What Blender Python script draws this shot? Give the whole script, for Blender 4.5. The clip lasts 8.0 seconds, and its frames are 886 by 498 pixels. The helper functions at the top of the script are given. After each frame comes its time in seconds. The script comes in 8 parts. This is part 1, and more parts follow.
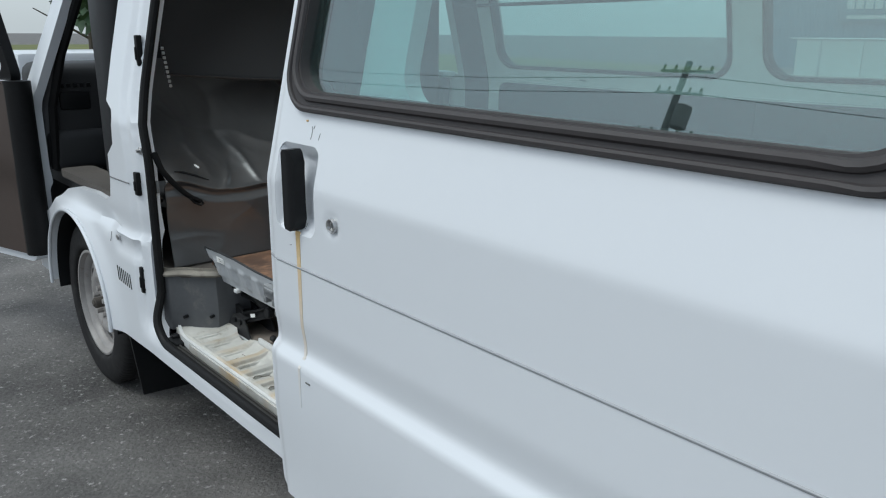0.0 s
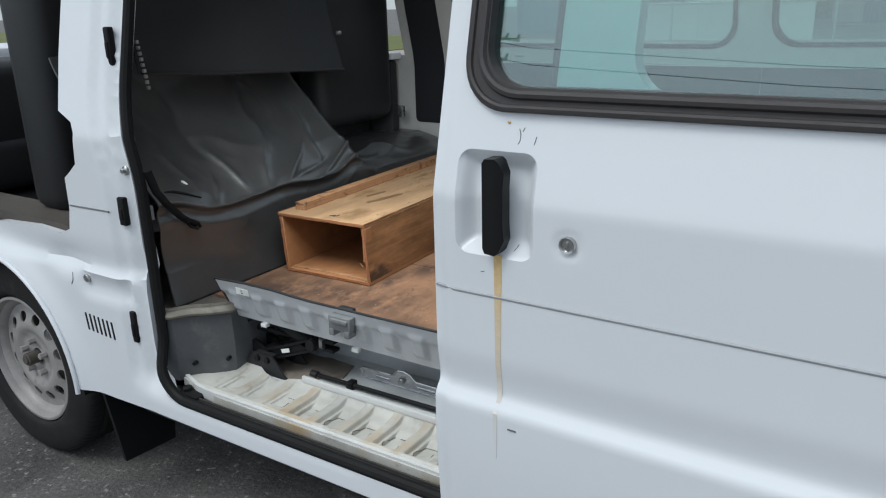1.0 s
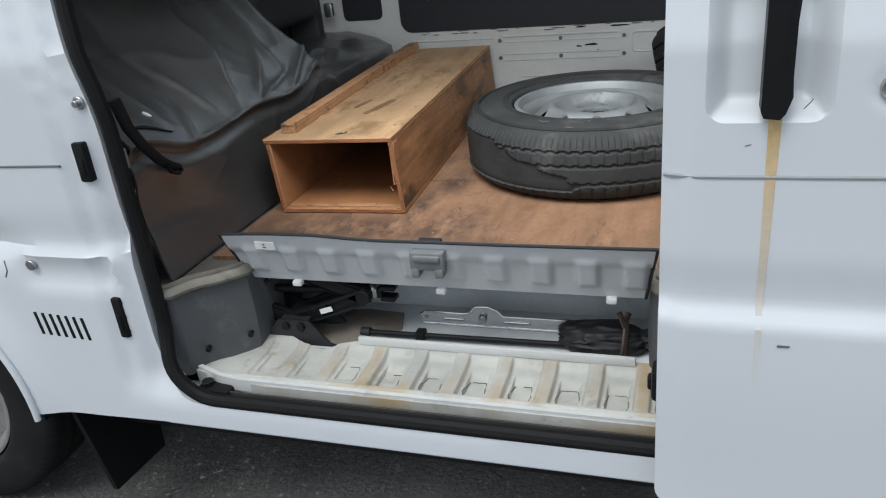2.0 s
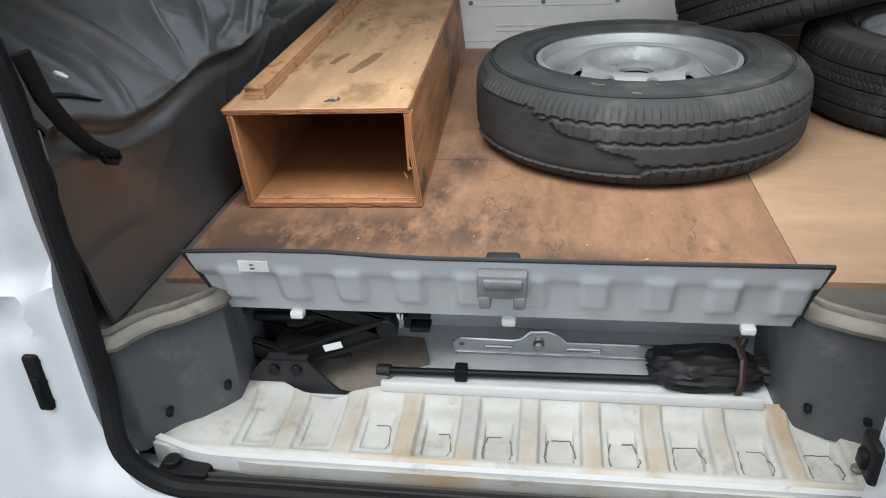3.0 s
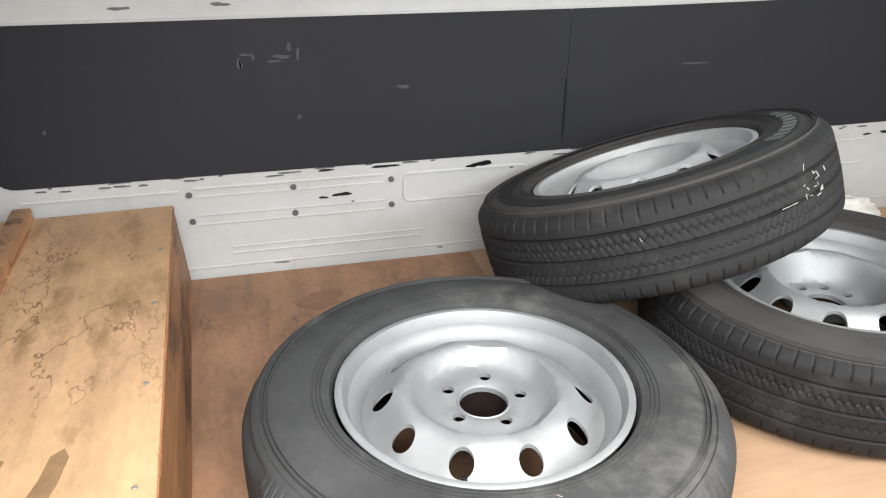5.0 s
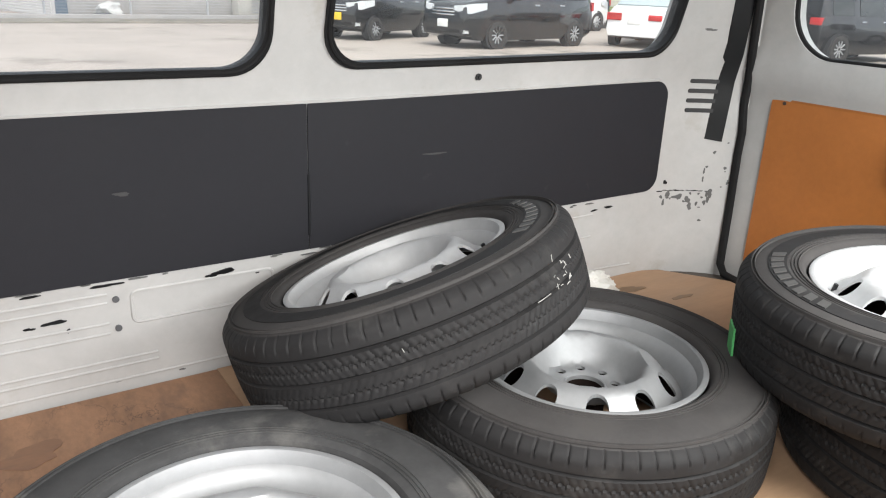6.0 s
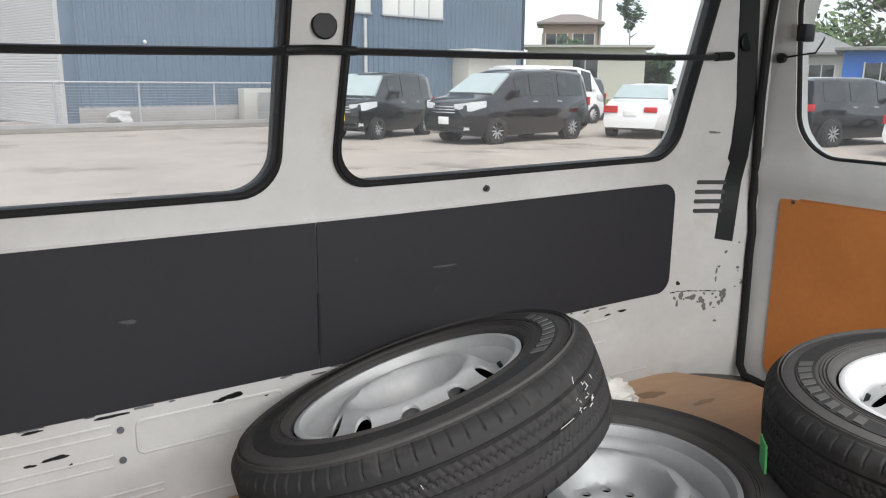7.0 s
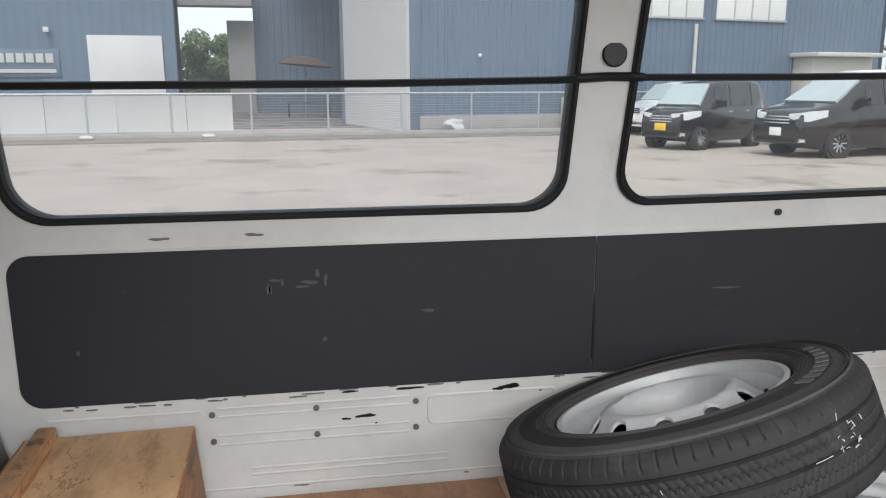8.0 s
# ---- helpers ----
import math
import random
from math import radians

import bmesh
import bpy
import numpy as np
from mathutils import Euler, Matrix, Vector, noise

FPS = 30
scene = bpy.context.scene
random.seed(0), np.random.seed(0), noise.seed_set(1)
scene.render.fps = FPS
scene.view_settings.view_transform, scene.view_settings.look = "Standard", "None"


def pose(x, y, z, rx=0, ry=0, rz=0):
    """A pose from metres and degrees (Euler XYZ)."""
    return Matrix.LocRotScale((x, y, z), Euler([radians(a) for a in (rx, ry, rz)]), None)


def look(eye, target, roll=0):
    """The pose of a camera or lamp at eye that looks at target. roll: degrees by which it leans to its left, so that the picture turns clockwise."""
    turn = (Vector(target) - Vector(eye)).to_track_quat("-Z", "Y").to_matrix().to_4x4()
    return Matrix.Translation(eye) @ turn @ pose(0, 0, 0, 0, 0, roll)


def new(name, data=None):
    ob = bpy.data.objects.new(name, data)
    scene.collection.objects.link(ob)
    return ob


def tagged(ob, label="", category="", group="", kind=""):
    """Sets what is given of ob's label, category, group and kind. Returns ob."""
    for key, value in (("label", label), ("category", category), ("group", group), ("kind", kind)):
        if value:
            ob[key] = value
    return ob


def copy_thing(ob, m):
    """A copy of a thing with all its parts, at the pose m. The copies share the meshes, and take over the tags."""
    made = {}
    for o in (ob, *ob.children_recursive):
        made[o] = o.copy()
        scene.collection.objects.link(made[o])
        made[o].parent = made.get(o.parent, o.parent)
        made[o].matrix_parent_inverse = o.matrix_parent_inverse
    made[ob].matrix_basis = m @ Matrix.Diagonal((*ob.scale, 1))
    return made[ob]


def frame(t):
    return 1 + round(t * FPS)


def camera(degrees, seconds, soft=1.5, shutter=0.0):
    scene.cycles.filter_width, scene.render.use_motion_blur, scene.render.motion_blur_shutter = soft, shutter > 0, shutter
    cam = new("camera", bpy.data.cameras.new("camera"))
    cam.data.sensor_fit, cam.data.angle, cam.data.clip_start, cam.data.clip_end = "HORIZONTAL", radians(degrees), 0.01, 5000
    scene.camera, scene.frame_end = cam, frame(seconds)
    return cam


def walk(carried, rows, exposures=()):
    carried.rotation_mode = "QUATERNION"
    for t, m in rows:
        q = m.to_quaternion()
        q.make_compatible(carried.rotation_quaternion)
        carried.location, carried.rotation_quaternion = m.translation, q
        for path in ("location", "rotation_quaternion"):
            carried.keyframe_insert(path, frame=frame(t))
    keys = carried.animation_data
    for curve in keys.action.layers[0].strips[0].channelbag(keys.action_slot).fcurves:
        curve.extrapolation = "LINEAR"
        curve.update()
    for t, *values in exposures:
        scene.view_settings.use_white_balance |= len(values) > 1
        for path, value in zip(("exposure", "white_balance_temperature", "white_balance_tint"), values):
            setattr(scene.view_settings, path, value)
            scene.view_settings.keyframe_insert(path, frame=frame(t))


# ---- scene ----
cam = camera(60.3, 8.0, 1.15)

PATH = [
    (0, (1.908, -1.237, 1.394), (0.46, 0.03, 0.847), 0.4),
    (0.5, (1.524, -1.387, 1.398), (0.25, 0.052, 0.845), -0.6),
    (1, (1.235, -1.531, 1.409), (0.191, 0.062, 0.8), -1.5),
    (1.5, (0.892, -1.525, 1.343), (0.061, 0.148, 0.627), -3.9),
    (1.7, (0.764, -1.51, 1.327), (0.021, 0.184, 0.566), -5.2),
    (2.8, (0.249, -1.224, 1.213), (-0.066, 0.516, 0.279), -3.7),
    (3, (0.205, -1.14, 1.226), (-0.071, 0.596, 0.273), -3.0),
    (3.5, (0.091, -0.942, 1.272), (-0.012, 0.806, 0.306), -1.0),
    (4, (0.062, -0.768, 1.346), (0.148, 1.003, 0.422), 0.3),
    (4.2, (0.078, -0.698, 1.366), (0.188, 1.079, 0.455), 0.1),
    (5.3, (0.117, -0.339, 1.434), (0.792, 1.346, 0.594), 1.4),
    (5.5, (0.134, -0.315, 1.435), (0.963, 1.313, 0.622), 2.1),
    (6, (0.158, -0.303, 1.43), (1.211, 1.262, 0.766), 2.5),
    (6.5, (0.177, -0.282, 1.442), (1.318, 1.284, 0.947), 2.1),
    (7, (0.168, -0.263, 1.466), (1.24, 1.369, 1.031), 0.6),
    (7.5, (0.172, -0.313, 1.482), (0.941, 1.483, 1.052), 0.1),
    (8, (0.185, -0.388, 1.497), (0.512, 1.541, 1.078), -0.1),
]
walk(cam, [(t, look(eye, target, roll)) for t, eye, target, roll in PATH],
     [(0.0, 0.25, 5900, 1), (1.7, 0.22, 5980, 3), (3.0, 0.60, 6050, 5), (3.5, 0.92, 6200, 7), (4.0, 1.14, 6250, 7), (5.3, 1.55, 6420, 8), (6.4, 1.46, 6490, 10), (7.1, 1.20, 6400, 10), (8.0, 1.10, 6330, 10)])

GROUND = 0.05      # asphalt
FLOOR = 0.68       # top of the cargo boards

# ---- world, sun ----
world = bpy.data.worlds.new("overcast_sky")
scene.world = world
world.use_nodes = True
wn = world.node_tree.nodes
sky = wn.new("ShaderNodeTexSky")
sky.sky_type = "NISHITA"
sky.sun_disc = False
sky.sun_elevation = radians(58)
sky.sun_rotation = radians(200)
sky.air_density = 0.6
sky.dust_density = 4.0
sky.ozone_density = 1.0
wn["Background"].inputs["Strength"].default_value = 0.15
cloud = wn.new("ShaderNodeMix")          # even cloud cover over the clear sky
cloud.data_type = "RGBA"
cloud.inputs["Factor"].default_value = 0.6
cloud.inputs["B"].default_value = (4.9, 4.95, 5.0, 1)
world.node_tree.links.new(sky.outputs["Color"], cloud.inputs["A"])
world.node_tree.links.new(cloud.outputs["Result"], wn["Background"].inputs["Color"])

sun_data = bpy.data.lights.new("sun", "SUN")
sun_data.energy = 0.8
sun_data.angle = radians(25)
sun_data.color = (1.0, 0.97, 0.92)
sun = new("sun", sun_data)
sun.matrix_basis = pose(0, 0, 12, 32, 0, -20)

# daylight entering by the open sliding door
door_light = bpy.data.lights.new("door_daylight", "AREA")
door_light.shape, door_light.size, door_light.size_y = "RECTANGLE", 0.70, 0.50
door_light.energy = 5.2
door_light.spread = radians(126)
door_light.color = (1.0, 0.985, 0.96)
door_lamp = new("door_daylight", door_light)
door_lamp.matrix_basis = pose(0.18, -0.260, 1.50, 42, 0, 2)
# daylight entering by the near side window
side_light = bpy.data.lights.new("side_window_daylight", "AREA")
side_light.shape, side_light.size, side_light.size_y = "RECTANGLE", 0.85, 0.36
side_light.energy = 6.0
side_light.spread = radians(135)
side_light.color = (1.0, 0.99, 0.97)
side_lamp = new("side_window_daylight", side_light)
side_lamp.matrix_basis = pose(1.36, -0.300, 1.475, 50, 0, 0)


# ---- small tools ----
def world_of(ob):
    if ob.parent is None:
        return ob.matrix_basis
    return world_of(ob.parent) @ ob.matrix_parent_inverse @ ob.matrix_basis


def finish(bm, name, material, sharp=35):
    bmesh.ops.remove_doubles(bm, verts=bm.verts, dist=1e-5)
    bmesh.ops.recalc_face_normals(bm, faces=bm.faces)
    me = bpy.data.meshes.new(name)
    bm.to_mesh(me)
    bm.free()
    for p in me.polygons:
        p.use_smooth = True
    me.set_sharp_from_angle(angle=radians(sharp))
    me.materials.append(material)
    return me


def part(name, bm, material, parent, label="", sharp=35):
    """One mesh under a thing or a part; the mesh is given in the world's metres or in those of a thing still at the origin."""
    ob = new(name, finish(bm, name, material, sharp))
    ob.parent = parent
    ob.matrix_parent_inverse = world_of(parent).inverted()
    return tagged(ob, label)


def thing(name, label, category, at=(0, 0, 0), group="", kind=""):
    ob = new(name)
    ob.empty_display_size = 0.1
    ob.matrix_basis = Matrix.Translation(at)
    return tagged(ob, label, category, group, kind)


def solo(name, bm, material, label, category, group="", kind="", sharp=35):
    return tagged(new(name, finish(bm, name, material, sharp)), label, category, group, kind)


def add_box(bm, x0, y0, z0, x1, y1, z1, bevel=0.0, m=None, seg=2):
    made = bmesh.ops.create_cube(bm, size=1.0)["verts"]
    for v in made:
        v.co = Vector((x0 + (v.co.x + 0.5) * (x1 - x0), y0 + (v.co.y + 0.5) * (y1 - y0), z0 + (v.co.z + 0.5) * (z1 - z0)))
    if bevel:
        edges = list({e for v in made for e in v.link_edges})
        res = bmesh.ops.bevel(bm, geom=edges, offset=bevel, segments=seg, profile=0.5, affect="EDGES")
        made = list({v for f in res["faces"] for v in f.verts} | {v for v in made if v.is_valid})
    if m is not None:
        bmesh.ops.transform(bm, matrix=m, verts=made)
    return made


def box(x0, y0, z0, x1, y1, z1, bevel=0.004, m=None):
    bm = bmesh.new()
    add_box(bm, x0, y0, z0, x1, y1, z1, bevel, m)
    return bm


def add_revolve(bm, profile, segs=48, m=Matrix(), close=False, shape=None):
    """Turn (r, z) pairs about z. shape(r, z, angle, k) may move a point."""
    rings = []
    for i in range(segs):
        a = 2 * math.pi * i / segs
        ring = []
        for k, (r, z) in enumerate(profile):
            rr, zz, aa = (r, z, a) if shape is None else shape(r, z, a, k)
            ring.append(bm.verts.new(m @ Vector((rr * math.cos(aa), rr * math.sin(aa), zz))))
        rings.append(ring)
    n = len(profile)
    for i in range(segs):
        p, q = rings[i], rings[(i + 1) % segs]
        for k in range(n if close else n - 1):
            bm.faces.new((p[k], q[k], q[(k + 1) % n], p[(k + 1) % n]))


def add_cyl(bm, a, b, r, segs=16, r2=None):
    a, b = Vector(a), Vector(b)
    turn = (b - a).to_track_quat("Z", "Y").to_matrix().to_4x4()
    length = (b - a).length
    r2 = r if r2 is None else r2
    c = min(r, r2) * 0.12
    add_revolve(bm, [(0, 0), (r - c, 0), (r, c), (r2, length - c), (r2 - c, length), (0, length)], segs, Matrix.Translation(a) @ turn)


def cyl(a, b, r, segs=16, r2=None):
    bm = bmesh.new()
    add_cyl(bm, a, b, r, segs, r2)
    return bm


def add_tube(bm, pts, r, segs=8, closed=False, flat=1.0):
    """Sweep a round section of radius r (flat: its second radius as a share) along the points."""
    pts = [Vector(p) for p in pts]
    n = len(pts)
    rings, up = [], None
    for i, p in enumerate(pts):
        a = pts[(i - 1) % n] if closed or i > 0 else p
        b = pts[(i + 1) % n] if closed or i < n - 1 else p
        d = (b - a).normalized()
        if up is None:
            up = d.orthogonal().normalized()
        up = (up - d * up.dot(d)).normalized()
        side = d.cross(up)
        rings.append([bm.verts.new(p + r * (math.cos(t) * up + flat * math.sin(t) * side)) for t in [2 * math.pi * k / segs for k in range(segs)]])
    for i in range(n if closed else n - 1):
        p, q = rings[i], rings[(i + 1) % n]
        for k in range(segs):
            bm.faces.new((p[k], p[(k + 1) % segs], q[(k + 1) % segs], q[k]))
    if not closed:
        bm.faces.new(rings[0][::-1])
        bm.faces.new(rings[-1])


def tube(pts, r, segs=8, closed=False, flat=1.0):
    bm = bmesh.new()
    add_tube(bm, pts, r, segs, closed, flat)
    return bm


def rrect(u0, v0, u1, v1, r, n=6):
    """A rectangle with round corners, counter-clockwise."""
    out = []
    for cu, cv, a0 in ((u1 - r, v0 + r, -90), (u1 - r, v1 - r, 0), (u0 + r, v1 - r, 90), (u0 + r, v0 + r, 180)):
        for k in range(n + 1):
            a = radians(a0 + 90 * k / n)
            out.append((cu + r * math.cos(a), cv + r * math.sin(a)))
    return out


def ellipse(u, v, a, b, n=16, turn=0.0):
    c, s = math.cos(turn), math.sin(turn)
    return [(u + a * math.cos(t) * c - b * math.sin(t) * s, v + a * math.cos(t) * s + b * math.sin(t) * c) for t in [2 * math.pi * k / n for k in range(n)]]


def inside(u, v, poly):
    hit = False
    for (a, b), (c, d) in zip(poly, poly[1:] + poly[:1]):
        if (b > v) != (d > v) and u < (c - a) * (v - b) / (d - b) + a:
            hit = not hit
    return hit


def dense(poly, step):
    out = []
    for (a, b), (c, d) in zip(poly, poly[1:] + poly[:1]):
        k = max(1, int(math.hypot(c - a, d - b) / step))
        out += [(a + (c - a) * i / k, b + (d - b) * i / k) for i in range(k)]
    return out


def sheet(outline, holes, step, front, back=None):
    """A plate cut from a flat outline with holes, bent by front(u, v); back(u, v) gives it its other face."""
    from mathutils.geometry import delaunay_2d_cdt
    loops = [dense(outline, step)] + [dense(h, step) for h in holes]
    pts, edges = [], []
    for lp in loops:
        n0 = len(pts)
        pts += lp
        edges += [(n0 + i, n0 + (i + 1) % len(lp)) for i in range(len(lp))]
    rim = np.array(pts)
    u0, v0 = rim.min(0)
    u1, v1 = rim.max(0)
    grid = []
    rows = max(1, int((v1 - v0) / (step * 0.87)))
    for j in range(1, rows):
        v = v0 + (v1 - v0) * j / rows
        cols = max(1, int((u1 - u0) / step))
        for i in range(cols):
            u = u0 + (u1 - u0) * (i + (0.25 if j % 2 else 0.75)) / cols
            if inside(u, v, outline) and not any(inside(u, v, h) for h in holes):
                if ((rim - (u, v)) ** 2).sum(1).min() > (0.45 * step) ** 2:
                    grid.append((u, v))
    pts = pts + grid
    vs, _, fs, _, _, _ = delaunay_2d_cdt([Vector(p) for p in pts], edges, [], 0, 1e-7)
    keep = []
    for f in fs:
        cu = sum(vs[i].x for i in f) / 3
        cv = sum(vs[i].y for i in f) / 3
        if inside(cu, cv, outline) and not any(inside(cu, cv, h) for h in holes):
            keep.append(f)
    bm = bmesh.new()
    a = [bm.verts.new(front(p.x, p.y)) for p in vs]
    for f in keep:
        bm.faces.new([a[i] for i in f])
    if back is not None:
        b = [bm.verts.new(back(p.x, p.y)) for p in vs]
        count = {}
        for f in keep:
            bm.faces.new([b[i] for i in f[::-1]])
            for i, j in zip(f, f[1:] + f[:1]):
                count[(i, j)] = 1
        for i, j in count:
            if (j, i) not in count:
                bm.faces.new((a[j], a[i], b[i], b[j]))
    loose = [v for v in bm.verts if not v.link_faces]
    bmesh.ops.delete(bm, geom=loose, context="VERTS")
    return bm


def smooth01(a, b, t):
    t = min(1.0, max(0.0, (t - a) / (b - a)))
    return t * t * (3 - 2 * t)


# ---- materials ----
def material(name, base, rough=0.5, metal=0.0, vary=0.12, scale=3.0, fine=40.0, bump=0.15, depth=0.002, stretch=(1, 1, 1), tint=None, tint_at=0.6, tint_scale=2.0,
             coat=0.0, random_amount=0.0, specular=0.5, rough_vary=0.15, vein=None, spots=None, coat_rough=0.12):
    """A surface with broad and fine variation, relief, and stains of the colour tint where a broad noise passes tint_at."""
    mat = bpy.data.materials.new(name)
    mat.use_nodes = True
    nt = mat.node_tree
    b = nt.nodes["Principled BSDF"]
    N, L = nt.nodes.new, nt.links.new
    tc = N("ShaderNodeTexCoord")
    mp = N("ShaderNodeMapping")
    mp.inputs["Scale"].default_value = stretch
    L(tc.outputs["Object"], mp.inputs["Vector"])

    def noise_at(s, detail=6.0, rough_=0.6):
        n = N("ShaderNodeTexNoise")
        n.inputs["Scale"].default_value = s
        n.inputs["Detail"].default_value = detail
        n.inputs["Roughness"].default_value = rough_
        L(mp.outputs["Vector"], n.inputs["Vector"])
        return n

    big, small = noise_at(scale), noise_at(fine, 4.0, 0.7)
    mix = N("ShaderNodeMath")
    mix.operation = "MULTIPLY_ADD"
    L(small.outputs["Fac"], mix.inputs[0])
    mix.inputs[1].default_value = 0.45
    L(big.outputs["Fac"], mix.inputs[2])
    ramp = N("ShaderNodeMapRange")
    ramp.inputs["From Min"].default_value, ramp.inputs["From Max"].default_value = 0.45, 1.0
    ramp.inputs["To Min"].default_value, ramp.inputs["To Max"].default_value = 1.0 - vary, 1.0 + vary
    L(mix.outputs[0], ramp.inputs["Value"])
    value = ramp.outputs["Result"]
    if random_amount:
        info = N("ShaderNodeObjectInfo")
        rr = N("ShaderNodeMapRange")
        rr.inputs["To Min"].default_value, rr.inputs["To Max"].default_value = 1 - random_amount, 1 + random_amount
        L(info.outputs["Random"], rr.inputs["Value"])
        mu = N("ShaderNodeMath")
        mu.operation = "MULTIPLY"
        L(value, mu.inputs[0])
        L(rr.outputs["Result"], mu.inputs[1])
        value = mu.outputs[0]
    col = N("ShaderNodeVectorMath")
    col.operation = "SCALE"
    col.inputs[0].default_value = base
    L(value, col.inputs["Scale"])
    colour = col.outputs["Vector"]
    if tint is not None:
        st = noise_at(tint_scale, 8.0, 0.65)
        sr = N("ShaderNodeMapRange")
        sr.inputs["From Min"].default_value, sr.inputs["From Max"].default_value = tint_at, tint_at + 0.12
        L(st.outputs["Fac"], sr.inputs["Value"])
        mx = N("ShaderNodeMix")
        mx.data_type = "RGBA"
        L(sr.outputs["Result"], mx.inputs["Factor"])
        L(colour, mx.inputs["A"])
        mx.inputs["B"].default_value = (*tint, 1)
        colour = mx.outputs["Result"]
    if spots is not None:
        dirt, worst = spots[0], None
        for sx, sy, rx, ry in spots[1:]:
            off, sc, ln = N("ShaderNodeVectorMath"), N("ShaderNodeVectorMath"), N("ShaderNodeVectorMath")
            off.operation, sc.operation, ln.operation = "SUBTRACT", "MULTIPLY", "LENGTH"
            off.inputs[1].default_value = (sx, sy, 0.68)
            sc.inputs[1].default_value = (1 / rx, 1 / ry, 0)
            L(tc.outputs["Object"], off.inputs[0])
            L(off.outputs["Vector"], sc.inputs[0])
            L(sc.outputs["Vector"], ln.inputs[0])
            fall = N("ShaderNodeMapRange")
            fall.inputs["From Min"].default_value, fall.inputs["From Max"].default_value = 1.3, 0.2
            L(ln.outputs["Value"], fall.inputs["Value"])
            if worst is None:
                worst = fall.outputs["Result"]
            else:
                mxm = N("ShaderNodeMath")
                mxm.operation = "MAXIMUM"
                L(worst, mxm.inputs[0])
                L(fall.outputs["Result"], mxm.inputs[1])
                worst = mxm.outputs[0]
        dn = noise_at(11.0, 8.0, 0.72)
        dr, dm_ = N("ShaderNodeMapRange"), N("ShaderNodeMath")
        dr.inputs["From Min"].default_value, dr.inputs["From Max"].default_value = 0.36, 0.53
        L(dn.outputs["Fac"], dr.inputs["Value"])
        dm_.operation = "MULTIPLY"
        L(dr.outputs["Result"], dm_.inputs[0])
        L(worst, dm_.inputs[1])
        ms = N("ShaderNodeMix")
        ms.data_type = "RGBA"
        L(dm_.outputs[0], ms.inputs["Factor"])
        L(colour, ms.inputs["A"])
        ms.inputs["B"].default_value = (*dirt, 1)
        colour = ms.outputs["Result"]
    if vein is not None:
        vc, vs, vw = vein
        vn = noise_at(vs, 5.0, 0.6)
        d1, d2, vr = N("ShaderNodeMath"), N("ShaderNodeMath"), N("ShaderNodeMapRange")
        d1.operation, d2.operation = "SUBTRACT", "ABSOLUTE"
        d1.inputs[1].default_value = 0.5
        L(vn.outputs["Fac"], d1.inputs[0])
        L(d1.outputs[0], d2.inputs[0])
        vr.inputs["From Min"].default_value, vr.inputs["From Max"].default_value = vw, 0.0
        L(d2.outputs[0], vr.inputs["Value"])
        keep = noise_at(vs * 0.35, 3.0, 0.5)
        kr, km = N("ShaderNodeMapRange"), N("ShaderNodeMath")
        kr.inputs["From Min"].default_value, kr.inputs["From Max"].default_value = 0.48, 0.62
        km.operation = "MULTIPLY"
        L(keep.outputs["Fac"], kr.inputs["Value"])
        L(vr.outputs["Result"], km.inputs[0])
        L(kr.outputs["Result"], km.inputs[1])
        mv = N("ShaderNodeMix")
        mv.data_type = "RGBA"
        L(km.outputs[0], mv.inputs["Factor"])
        L(colour, mv.inputs["A"])
        mv.inputs["B"].default_value = (*vc, 1)
        colour = mv.outputs["Result"]
    L(colour, b.inputs["Base Color"])
    rg = N("ShaderNodeMapRange")
    rg.inputs["From Min"].default_value, rg.inputs["From Max"].default_value = 0.3, 0.7
    rg.inputs["To Min"].default_value, rg.inputs["To Max"].default_value = max(0.03, rough * (1 - rough_vary)), min(1, rough * (1 + rough_vary))
    L(big.outputs["Fac"], rg.inputs["Value"])
    L(rg.outputs["Result"], b.inputs["Roughness"])
    b.inputs["Metallic"].default_value = metal
    b.inputs["Coat Weight"].default_value = coat
    b.inputs["Coat Roughness"].default_value = coat_rough
    b.inputs["Specular IOR Level"].default_value = specular
    if bump:
        bp = N("ShaderNodeBump")
        bp.inputs["Strength"].default_value = bump
        bp.inputs["Distance"].default_value = depth
        L(mix.outputs[0], bp.inputs["Height"])
        L(bp.outputs["Normal"], b.inputs["Normal"])
    return mat


